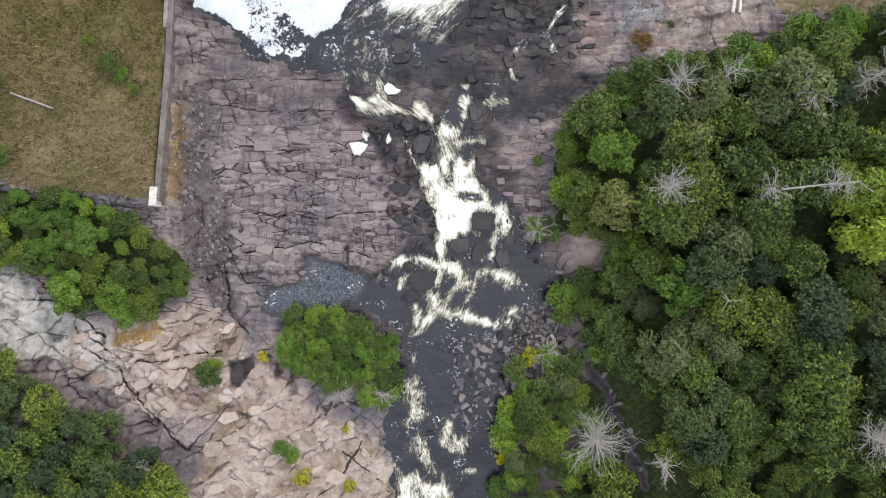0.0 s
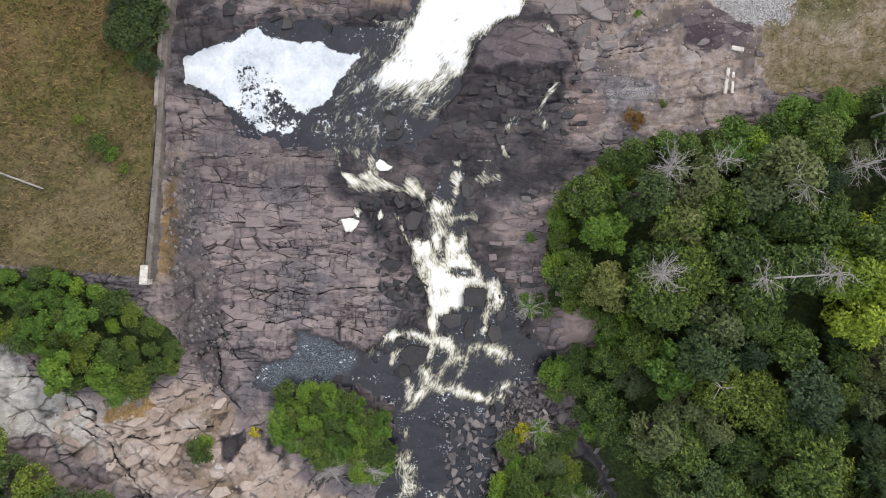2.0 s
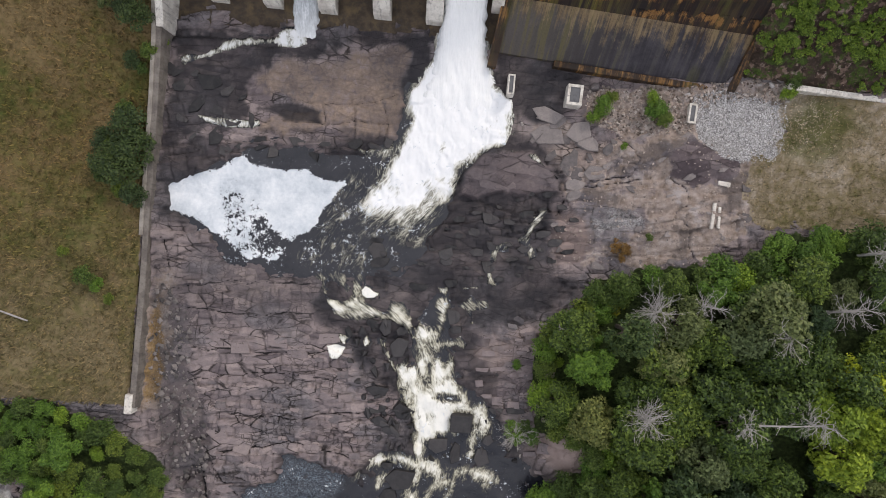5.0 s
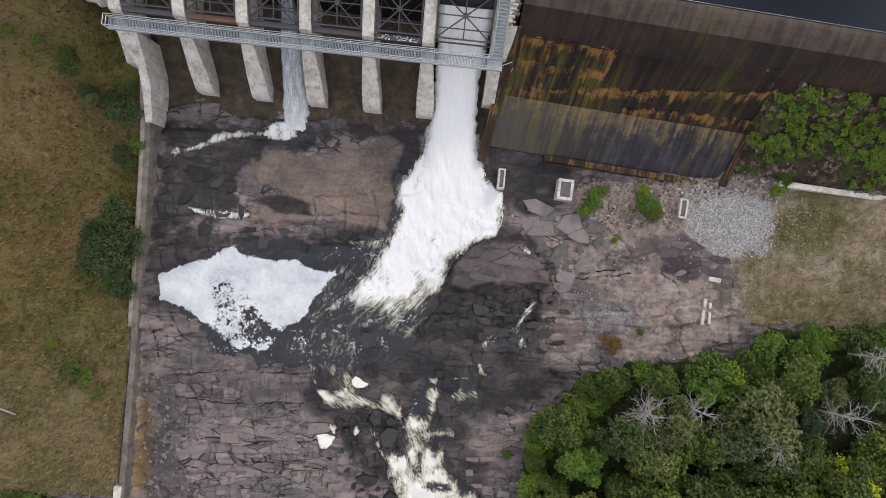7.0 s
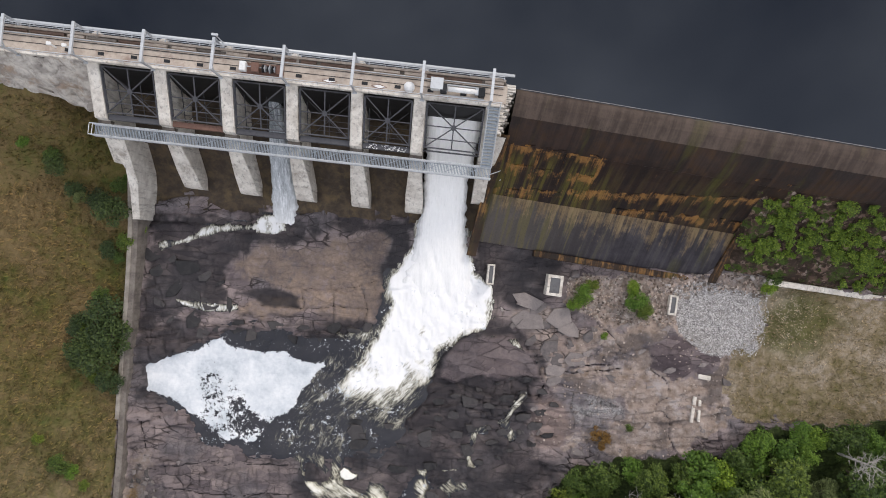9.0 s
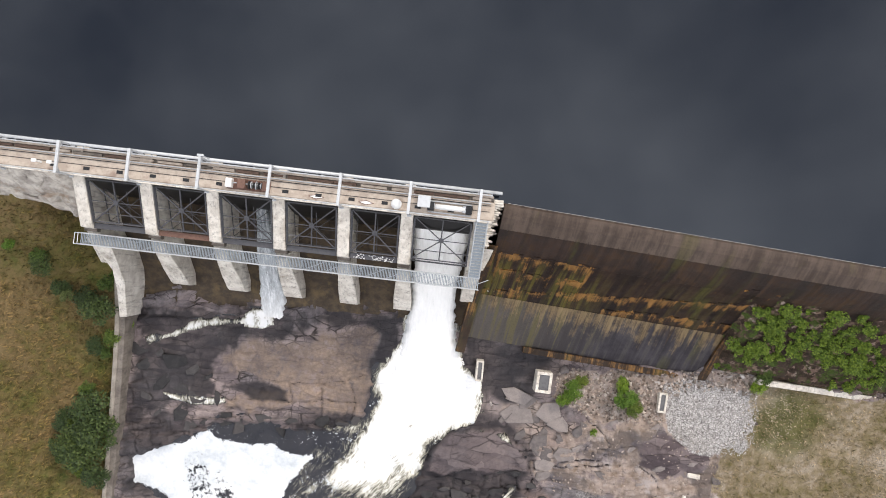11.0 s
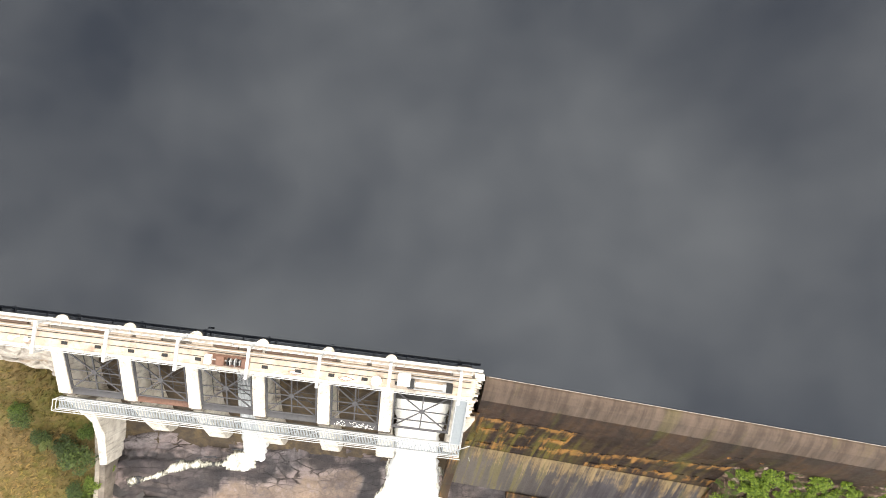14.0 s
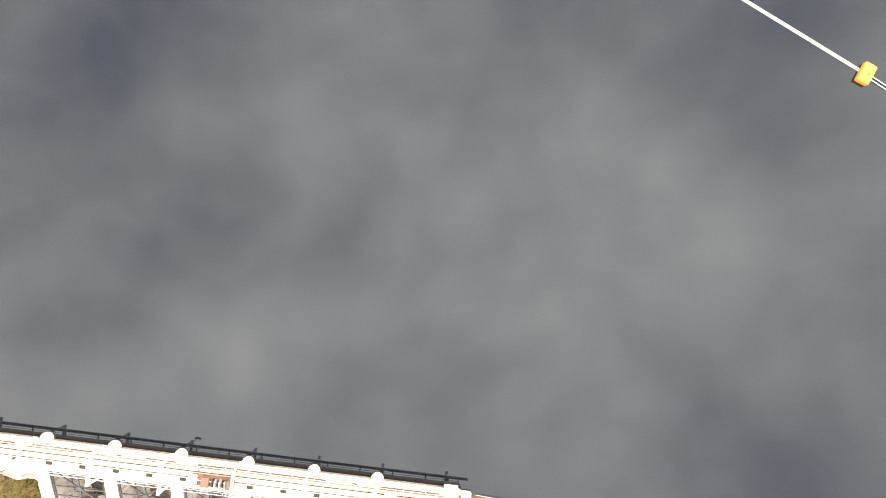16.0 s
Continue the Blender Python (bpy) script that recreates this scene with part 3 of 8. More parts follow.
TRICKLE_C = [(4.8, 17.7), (6.2, 18.5), (6.9, 17.6), (7.9, 18.0), (8.0, 17.4), (6.5, 17.0), (5.7, 16.7)]
TRICKLE_D = [(-27.5, 46.3), (-24.6, 47.1), (-21.1, 48.4), (-17.5, 48.7), (-13.3, 49.3), (-13.5, 47.9), (-16.8, 47.8), (-20.7, 47.7), (-24.6, 46.2), (-27.2, 45.5)]
TRICKLE_E = [(-25.9, 39.9), (-24.1, 39.5), (-18.9, 39.2), (-18.9, 38.8), (-22.8, 38.6), (-25.1, 39.2)]
TRICKLE_F = [(-7.8, 36.3), (-5.1, 36.1), (-1.2, 37.0), (-1.2, 36.1), (-4.5, 35.4), (-7.1, 35.3)]
TRICKLE_G = [(10.6, 35.9), (13.3, 35.5), (16.2, 32.8), (16.4, 31.5), (15.6, 32.8), (12.9, 35.0)]
CHUTE_A = [(-12.2, 21.5), (-10.5, 21.6), (-9.3, 21.0), (-8.6, 19.8), (-8.8, 19.2), (-10.0, 20.4), (-11.1, 20.8), (-11.5, 20.0), (-11.0, 18.4), (-9.3, 18.1), (-8.0, 18.9), (-7.7, 21.5), (-7.1, 21.4), (-7.1, 19.1), (-6.6, 18.1), (-5.2, 17.1), (-4.4, 16.6), (-5.9, 16.1), (-7.6, 15.8), (-9.3, 16.1), (-10.5, 16.6), (-11.2, 18.0), (-11.6, 19.2), (-11.8, 20.5)]
FLOE_A = [(-7.1, 19.4), (-6.6, 19.9), (-5.8, 19.6), (-4.8, 19.1), (-5.2, 18.7), (-6.3, 18.4), (-7.0, 18.8)]
CHUTE_B = [(-5.1, 16.7), (-3.9, 16.7), (-3.6, 18.2), (-2.2, 17.8), (-1.5, 16.7), (-0.8, 15.5), (-0.4, 14.1), (-1.4, 14.1), (-2.2, 15.1), (-3.6, 15.8), (-4.7, 16.1)]
CHUTE_C = [(-1.0, 15.0), (-0.2, 15.6), (1.2, 14.9), (2.5, 14.8), (2.4, 14.1), (1.9, 13.3), (3.6, 13.3), (4.6, 13.8), (5.5, 12.9), (5.1, 12.5), (3.7, 12.9), (2.4, 12.4), (1.5, 10.7), (0.5, 10.7), (-0.2, 10.7), (-0.6, 12.4), (-1.3, 13.8)]
CHUTE_G = [(1.5, 18.2), (2.4, 18.6), (3.2, 18.5), (3.5, 17.5), (2.9, 16.1), (2.4, 14.6), (2.0, 14.8), (2.2, 16.5), (1.5, 17.4)]
CHUTE_H = [(4.8, 17.7), (5.6, 18.1), (6.0, 19.1), (6.2, 17.9), (8.0, 18.1), (7.7, 17.5), (6.2, 17.3), (6.1, 15.6), (5.5, 16.7)]
CHUTE_I = [(2.1, 19.8), (3.3, 19.8), (3.0, 18.8), (2.5, 18.9)]
CHUTE_J = [(4.8, 20.0), (7.0, 20.1), (6.8, 19.6), (4.9, 19.5)]
FLOE_B = [(-11.3, 12.8), (-9.9, 12.9), (-9.2, 13.2), (-9.4, 11.7), (-10.0, 11.0), (-11.0, 11.5)]
FLOE_C = [(-10.0, 13.6), (-9.6, 14.1), (-8.5, 14.0), (-9.4, 13.2)]
FLOE_D = [(-6.9, 13.4), (-6.5, 14.0), (-6.2, 13.1), (-6.8, 12.5)]
CHUTE_F = [(-5.4, 14.1), (-4.5, 13.6), (-3.8, 12.2), (-3.2, 10.7), (-2.8, 8.9), (-3.4, 9.8), (-4.1, 10.9), (-4.8, 12.8)]
CHUTE_D = [(-2.9, 7.5), (-3.1, 9.9), (-2.6, 10.7), (-1.9, 10.7), (-1.7, 9.8), (-0.8, 10.3), (0.0, 8.9), (-0.4, 10.7), (0.2, 11.1), (0.9, 9.0), (1.6, 10.7), (2.1, 11.1), (2.9, 9.9), (3.8, 11.6), (4.0, 11.1), (3.4, 9.0), (4.6, 8.0), (5.3, 7.0), (5.8, 5.3), (6.7, 5.1), (7.7, 5.6), (7.9, 4.2), (8.5, 3.1), (8.3, 1.8), (7.5, 1.1), (6.9, 1.5), (6.4, 0.4), (6.1, -1.4), (5.6, -1.1), (6.1, 1.1), (6.2, 2.5), (6.1, 4.6), (4.3, 4.6), (3.5, 3.5), (4.0, 1.8), (3.3, 1.7), (1.9, 1.7), (1.2, 0.7), (0.5, 1.1), (0.1, -0.9), (-0.2, -1.8), (-0.6, -1.4), (-0.9, 0.4), (-0.5, 2.2), (-1.1, 3.5), (-1.5, 4.6), (-1.9, 5.6), (-2.4, 7.0)]
HOLE_A = [(1.4, 6.4), (2.1, 7.0), (4.6, 6.8), (4.9, 5.9), (3.6, 5.8), (2.0, 5.9)]
CHUTE_E = [(-9.0, -3.9), (-7.6, -2.4), (-6.1, -1.3), (-5.4, -0.5), (-4.5, -1.0), (-3.0, -0.6), (-1.9, -1.0), (-0.4, -1.5), (0.0, -2.7), (-0.3, -3.9), (-0.9, -4.6), (-1.5, -5.3), (-0.4, -5.5), (0.2, -6.7), (1.6, -7.4), (3.6, -7.7), (5.0, -8.3), (6.4, -8.9), (7.1, -8.1), (8.5, -7.2), (9.6, -7.4), (9.0, -8.1), (7.8, -8.5), (8.8, -8.9), (9.8, -9.3), (9.4, -10.1), (8.2, -9.5), (6.4, -9.9), (5.0, -9.5), (1.6, -8.7), (-0.4, -8.3), (-1.8, -9.5), (-2.8, -10.5), (-4.1, -11.0), (-3.1, -9.3), (-2.2, -7.9), (-2.2, -5.8), (-1.7, -4.1), (-0.9, -2.9), (-1.9, -2.4), (-2.9, -1.9), (-3.9, -1.5), (-5.4, -2.2), (-6.8, -3.1), (-8.0, -3.9)]
CHUTE_K = [(-0.3, 0.4), (0.3, -1.1), (1.6, -1.5), (2.9, -2.6), (3.2, -3.6), (4.0, -2.8), (5.7, -2.2), (7.5, -2.5), (9.0, -3.1), (9.5, -4.2), (8.3, -4.3), (7.9, -5.4), (7.4, -4.0), (5.7, -3.6), (4.5, -4.3), (4.1, -5.5), (2.9, -6.7), (3.6, -4.6), (2.6, -4.8), (1.6, -5.4), (0.2, -6.7), (-0.3, -6.5), (1.1, -4.8), (1.4, -3.9), (0.5, -3.2), (-0.5, -2.5)]
CHUTE_L = [(-4.8, -2.9), (-3.9, -3.1), (-4.5, -4.2), (-5.5, -5.3), (-5.9, -4.8), (-5.5, -3.8)]
CHUTE_M = [(-3.8, -6.6), (-2.4, -7.3), (-2.5, -8.8), (-3.3, -10.4), (-3.7, -9.4)]
RAPID_A = [(-5.2, -16.2), (-3.8, -15.6), (-2.7, -15.8), (-3.0, -17.1), (-2.2, -18.1), (-2.5, -19.9), (-2.0, -20.6), (-3.0, -21.8), (-3.9, -21.4), (-4.4, -22.8), (-4.9, -21.6), (-4.4, -19.9), (-5.2, -19.2), (-4.7, -18.1), (-5.3, -17.4)]
RAPID_B = [(-0.6, -24.5), (-0.2, -22.8), (0.4, -20.9), (1.2, -21.3), (1.2, -22.8), (2.0, -23.5), (3.1, -23.1), (3.4, -24.5), (2.7, -26.1), (1.7, -25.4), (0.4, -25.7)]
RAPID_C = [(-4.4, -13.8), (-3.7, -12.4), (-3.0, -12.8), (-3.6, -14.8)]
RAPID_D = [(-4.6, -24.3), (-3.1, -23.1), (-2.0, -24.1), (-1.5, -26.3), (-0.5, -27.8), (-0.8, -28.6), (-2.1, -27.5), (-3.2, -25.7), (-4.2, -25.4)]
RAPID_E = [(-6.7, -26.2), (-5.6, -26.9), (-4.5, -28.3), (-3.5, -27.6), (-2.7, -28.7), (-1.3, -29.4), (-0.4, -29.2), (0.1, -27.6), (0.6, -29.5), (1.3, -30.9), (0.6, -33.4), (-1.0, -32.0), (-2.4, -32.7), (-5.9, -32.3), (-5.6, -30.2), (-6.0, -28.5)]
RAPID_F = [(1.8, -28.3), (2.5, -27.6), (4.4, -27.4), (4.1, -28.0)]
RAPID_G = [(6.7, -23.1), (7.5, -23.4), (7.4, -24.3), (6.7, -25.0)]
WISP_A = [(-10.2, 27.9), (-7.7, 28.8), (-5.5, 29.1), (-5.4, 27.4), (-5.9, 26.4), (-6.7, 27.6), (-8.4, 27.8)]
WISP_B = [(11.2, 25.3), (12.4, 26.2), (13.4, 28.1), (13.9, 28.3), (12.8, 25.7), (13.5, 23.5), (12.7, 24.0), (12.1, 25.2)]
WISP_C = [(8.0, 23.3), (8.8, 24.7), (10.2, 25.3), (9.5, 24.5), (9.0, 22.9), (8.4, 23.1)]
WISP_D = [(7.6, 22.0), (8.5, 21.7), (8.7, 20.2), (7.8, 20.3)]
LEDGE_L = [(-29.3, 14.4), (-9.3, 14.4), (-7.9, 12.0), (-5.9, 7.3), (-5.2, 2.5), (-8.0, -1.2), (-14.7, -0.5), (-16.1, -3.6), (-20.8, -4.2), (-23.5, -7.1), (-26.2, -7.1), (-25.6, -0.8), (-25.9, 5.9), (-27.6, 8.6)]
LEDGE_R = [(6.3, 14.4), (15.1, 14.4), (15.8, 5.9), (14.4, -3.6), (11.7, 2.5), (11.0, 5.9), (8.3, 5.9), (7.0, 7.3)]
LEDGE_U = [(-6.3, 26.3), (3.1, 27.4), (13.8, 32.1), (19.2, 28.7), (16.5, 22.0), (9.8, 20.0), (0.4, 22.0), (-4.3, 22.0)]
WET_APRON = [(10.4, 46.5), (18.2, 44.8), (17.4, 40.7), (14.4, 38.9), (11.5, 39.7), (10.2, 43.1)]
WET_LEFT = [(-28.2, 49.1), (-21.1, 49.6), (-13.3, 49.7), (3.0, 49.5), (3.4, 47.5), (-1.5, 47.5), (-6.7, 48.0), (-11.9, 46.9), (-16.5, 46.3), (-19.4, 43.6), (-21.0, 38.8), (-28.2, 38.7)]
SPLASH = [(-16.4, 49.4), (-13.4, 49.6), (-12.9, 47.9), (-14.2, 47.3), (-16.5, 47.5)]
OUTCROP = [(27.5, 36.7), (30.7, 37.4), (35.5, 35.1), (34.9, 32.6), (31.4, 32.9), (28.1, 33.8)]
LEDGE_T = [(-28.8, 45.7), (-24.9, 45.7), (-20.4, 42.5), (-19.0, 37.9), (-12.5, 36.7), (-3.8, 37.1), (-3.8, 35.7), (-9.9, 35.1), (-19.0, 35.3), (-24.9, 36.6), (-28.4, 37.9)]
LOW_RIVER = [(-5.9, -1.0), (-7.8, -3.1), (-9.0, -3.6), (-15.7, -1.0), (-17.2, -1.0), (-17.7, -4.1), (-21.6, -5.2), (-21.9, -7.6), (-15.7, -7.3), (-10.1, -7.3), (-5.9, -9.0), (-5.0, -11.1), (-4.8, -13.9), (-5.5, -15.3), (-6.6, -18.1), (-7.3, -21.6), (-6.6, -25.8), (-5.5, -32.1), (7.4, -32.1), (7.4, -26.5), (7.6, -20.9), (6.7, -17.4), (8.1, -13.9), (8.5, -11.8), (9.5, -9.0), (12.3, -7.3), (14.4, -6.6), (15.4, -4.1), (13.3, -2.4), (10.6, -0.6), (9.5, 3.2), (7.4, 6.0), (4.6, 8.5), (3.6, 10.6), (3.2, 18.9), (1.8, 18.9), (0.4, 16.1), (-1.0, 15.1), (-0.6, 10.6), (-3.1, 10.6), (-2.7, 7.1), (-1.0, 4.6), (-1.0, -0.6)]
UPPER_RUN = [(-12.5, 21.7), (-5.7, 21.8), (5.2, 21.8), (7.9, 19.1), (8.2, 17.7), (5.8, 16.4), (3.8, 17.0), (3.5, 14.3), (1.1, 14.7), (-1.3, 14.0), (-3.0, 15.4), (-6.4, 15.6), (-9.4, 15.6), (-11.5, 17.7)]
WET = [(-21.0, 22.9), (-13.6, 22.1), (-10.9, 21.6), (-13.6, 18.2), (-12.9, 16.5), (-10.9, 14.9), (-8.2, 11.5), (-4.2, 7.5), (-1.8, 6.1), (-1.8, 2.7), (-4.2, 0.7), (-8.2, -2.0), (-13.6, -4.7), (-19.0, -4.7), (-21.7, -7.4), (-17.6, -12.1), (-4.2, -16.8), (9.3, -16.8), (9.7, -13.4), (13.4, -7.4), (16.7, -3.3), (13.4, -0.6), (9.6, 3.4), (9.3, 8.8), (7.3, 11.5), (6.6, 14.9), (16.0, 16.9), (18.7, 18.9), (18.1, 20.9), (16.4, 21.6), (15.4, 27.0), (16.7, 31.0), (16.0, 35.1), (12.7, 37.1), (10.3, 39.8), (9.3, 45.2), (-2.8, 45.2), (-4.9, 39.8), (-10.9, 36.4), (-21.7, 36.4), (-23.7, 37.8), (-31.1, 35.7), (-30.4, 28.3), (-24.4, 27.0)]
WET_TOE = [(-28.1, 47.0), (-13.0, 49.0), (-1.3, 49.1), (1.4, 47.8), (-1.2, 38.6), (-2.5, 41.9), (-1.6, 46.5), (-1.9, 48.1), (-10.4, 47.7), (-13.0, 46.4), (-17.0, 47.0), (-20.9, 43.1), (-24.8, 41.7), (-27.4, 37.8), (-28.0, 35.2), (-29.9, 28.6), (-31.2, 32.5), (-29.3, 41.7)]
GRASS_R = [(40.8, 41.4), (42.0, 42.7), (54.0, 40.6), (68.8, 37.2), (68.8, 23.2), (54.1, 25.0), (44.7, 26.3), (37.0, 27.5), (36.4, 30.6), (37.6, 34.4), (40.5, 35.7)]
GRAVEL = [(31.1, 41.7), (34.6, 42.7), (41.4, 40.8), (40.8, 35.7), (39.8, 34.1), (36.6, 34.1), (33.4, 35.0), (31.2, 36.9)]
RUBBLE = [(19.1, 42.9), (29.7, 43.0), (39.3, 43.7), (41.9, 43.4), (41.3, 40.8), (34.2, 41.7), (31.0, 40.1), (30.7, 37.5), (25.9, 37.5), (22.0, 38.1), (19.1, 39.4)]
PALE_L = [(-67.0, 0.1), (-53.4, -2.0), (-50.0, -3.3), (-48.3, -6.1), (-45.2, -8.1), (-41.1, -10.8), (-43.2, -13.6), (-46.6, -13.2), (-49.3, -12.9), (-53.4, -13.6), (-67.0, -17.6)]
PALE_C = [(-45.3, -8.2), (-40.5, -9.6), (-34.2, -8.2), (-29.4, -6.9), (-25.2, -9.6), (-23.8, -13.8), (-19.7, -15.9), (-15.5, -20.7), (-10.0, -22.8), (-6.5, -27.0), (-5.8, -31.8), (-31.5, -31.8), (-28.7, -22.1), (-33.5, -20.7), (-38.4, -19.3), (-41.2, -17.3), (-46.0, -13.8)]
TAN_BENCH = [(-19.3, 43.4), (-15.4, 46.6), (-10.2, 45.7), (-7.7, 47.0), (-1.8, 48.0), (-1.2, 46.7), (-2.5, 43.1), (-1.8, 41.2), (-3.7, 37.3), (-7.6, 37.3), (-10.2, 38.6), (-18.6, 37.9), (-19.3, 39.2), (-12.8, 40.5)]
DIRT_R = [(15.7, 27.8), (18.2, 33.0), (22.0, 37.5), (31.0, 37.5), (36.8, 34.0), (37.5, 27.3), (33.0, 22.8), (22.1, 22.1), (15.7, 22.7)]
GUTTER = [(-31.2, 20.9), (-27.5, 16.2), (-27.9, 9.5), (-26.2, 2.8), (-25.8, -2.6), (-25.2, -8.0), (-22.5, -10.7), (-27.2, -8.0), (-30.5, -2.6), (-32.6, 2.8), (-32.6, 9.5), (-32.2, 17.6)]
FOREST = [(17.8, 16.9), (21.1, 20.8), (25.7, 22.1), (36.1, 22.8), (40.6, 26.0), (52.9, 26.7), (62.7, 26.7), (62.7, -36.3), (6.2, -36.3), (7.2, -22.0), (7.5, -16.2), (11.4, -11.6), (17.3, -13.6), (17.9, -10.3), (14.7, -7.7), (14.0, -5.1), (19.2, -2.5), (19.9, 1.4), (14.0, 2.7), (13.4, 9.1), (14.3, 13.7)]
BRUSH_L = [(-60.3, 6.7), (-51.0, 6.4), (-43.6, 6.1), (-37.0, 3.1), (-32.3, -0.6), (-30.6, -3.3), (-31.6, -5.3), (-35.6, -7.9), (-40.3, -7.9), (-44.3, -6.9), (-47.0, -3.3), (-51.0, -1.6), (-60.3, -1.3)]
WOODS_L = [(-64.5, -13.7), (-52.7, -13.7), (-45.8, -17.2), (-40.3, -20.6), (-35.5, -24.1), (-32.7, -28.2), (-32.0, -33.1), (-64.5, -33.1)]
WET_SLAB = [(8.5, 47.7), (12.1, 46.5), (18.2, 45.5), (20.2, 43.3), (18.2, 41.3), (15.7, 40.7), (12.1, 40.6), (10.5, 38.0), (11.2, 32.9), (15.7, 30.3), (17.3, 32.9), (15.7, 35.5), (11.8, 37.4), (9.2, 40.6)]
POND = [(-17.0, -1.0), (-9.0, -1.5), (-10.0, -4.5), (-12.1, -7.3), (-15.6, -7.5), (-21.9, -7.6), (-21.6, -5.2), (-17.7, -4.1)]
SWIRL = [(-10.9, 31.0), (-8.2, 33.7), (-4.2, 35.1), (-2.8, 31.7), (-4.8, 26.3), (-2.8, 22.3), (-8.2, 21.6), (-13.6, 22.3), (-15.0, 23.6), (-12.3, 26.3)]
SLABS_R = [(12.1, 40.3), (14.4, 40.7), (17.3, 39.1), (18.3, 36.8), (21.5, 36.8), (22.2, 34.2), (18.9, 32.3), (17.7, 30.3), (16.7, 32.9), (14.4, 36.1)]
ISLAND = [(-18.3, -7.6), (-12.8, -7.9), (-10.0, -9.0), (-5.8, -11.7), (-5.5, -15.2), (-6.5, -19.4), (-10.0, -18.0), (-15.6, -15.2), (-19.4, -13.1)]
DARK_SLAB = [(6.9, 35.4), (12.8, 35.9), (15.1, 34.0), (16.3, 32.3), (16.1, 31.2), (12.2, 30.7), (8.8, 31.1), (6.2, 30.3), (4.5, 30.9), (5.3, 33.4)]
PLUM_ROCK = [(28.0, 35.4), (30.6, 36.9), (33.9, 35.4), (36.7, 35.0), (35.3, 32.8), (34.4, 31.8), (30.2, 31.8), (28.4, 32.9)]
PALE_SCREE = [(20.3, 28.9), (22.5, 29.2), (25.5, 28.3), (25.7, 26.8), (23.1, 25.9), (21.0, 26.6)]
RED_BLOCKS = [(15.8, 28.6), (18.4, 28.6), (20.0, 26.0), (19.6, 22.6), (16.2, 22.6), (15.7, 25.4)]
GREEN_TURF = [(41.1, 41.0), (46.4, 40.9), (49.7, 38.2), (47.0, 35.7), (43.3, 34.2), (40.8, 35.8)]
ORANGE_TURF = [(-40.6, -9.2), (-39.0, -10.2), (-34.4, -8.9), (-34.0, -10.3), (-36.1, -11.4), (-40.0, -11.4)]
DOME = [(-25.9, -17.5), (-22.7, -14.3), (-20.5, -14.7), (-20.0, -18.2), (-20.2, -22.9), (-23.2, -22.5), (-25.6, -19.6)]
NOTCH = [(-26.3, -13.9), (-23.7, -13.4), (-23.3, -14.7), (-25.2, -17.4), (-26.6, -17.1)]
POOL_SLOT = [(-19.0, 40.7), (-14.3, 41.2), (-11.6, 40.3), (-11.9, 39.0), (-15.7, 39.3), (-17.0, 40.2)]
RAFT_BREAK = [(-24.1, 31.9), (-21.4, 32.5), (-20.2, 31.2), (-19.0, 28.8), (-16.0, 26.8), (-12.6, 26.1), (-11.6, 23.1), (-16.0, 22.0), (-20.7, 22.4), (-24.2, 25.3)]
RAFT_HOLE = [(-20.6, 27.8), (-19.5, 28.3), (-18.4, 27.5), (-17.4, 26.8), (-14.3, 26.1), (-15.3, 23.1), (-18.7, 23.8), (-20.4, 25.3)]
BENCH_SEAMS = [[(-22.2, 40.6), (-18.9, 41.5), (-13.0, 41.4), (-7.7, 41.2), (-3.0, 41.8)], [(-11.4, 41.5), (-11.2, 40.5), (-11.5, 39.0)], [(-28.2, 38.3), (-23.6, 39.2), (-19.0, 39.1), (-10.4, 39.2), (-3.8, 38.9)], [(-23.6, 38.0), (-15.7, 37.9), (-9.8, 38.0)], [(-7.7, 41.5), (-7.6, 36.6)], [(-24.7, 35.9), (-18.4, 35.8), (-10.4, 36.2), (-3.8, 36.1)], [(-4.4, 41.1), (-3.8, 38.5), (-4.5, 36.6)]]
BANK_SEAMS = [[(28.3, 32.8), (29.9, 31.3), (30.4, 29.7), (29.2, 28.8), (30.7, 26.9), (30.4, 25.6), (31.1, 23.8), (32.2, 21.1)], [(22.5, 37.9), (25.4, 34.8), (24.1, 32.8), (19.9, 32.2)], [(16.3, 32.3), (16.8, 30.0), (15.9, 28.6)], [(19.3, 31.6), (22.4, 31.9), (25.4, 32.3)]]
LEDGE_SEAMS = [[(-31.3, 19.7), (-22.7, 20.5), (-13.3, 20.1)], [(-28.1, 17.4), (-20.8, 16.4), (-11.3, 16.7)], [(-24.6, -0.5), (-16.4, 0.8), (-8.1, -1.2)], [(-26.6, 0.5), (-24.7, -3.3), (-22.0, -6.1)], [(-30.5, 26.0), (-29.8, 22.7), (-30.2, 20.7)], [(-28.1, 8.5), (-18.9, 9.4), (-9.4, 8.5)], [(-28.9, 12.6), (-16.2, 11.8), (-3.9, 12.7)], [(-23.1, 4.4), (-14.9, 3.8), (-4.0, 5.1)]]
FLANK_SEAMS = [[(-49.1, -2.6), (-44.6, -8.1), (-44.4, -11.6), (-40.1, -14.4), (-38.0, -18.6)], [(-43.3, -10.2), (-39.1, -13.7), (-33.6, -13.8), (-27.5, -12.5)], [(-16.5, -2.0), (-15.6, -8.3), (-10.1, -11.1)], [(-26.6, -2.0), (-26.4, -8.3), (-23.3, -11.1)], [(-38.0, -17.9), (-31.9, -25.2), (-27.0, -19.6)], [(-10.2, -24.0), (-13.1, -29.1), (-16.0, -31.3)], [(-12.3, -25.4), (-7.4, -29.1)], [(-50.6, -6.1), (-45.2, -6.4), (-41.3, -10.9)]]
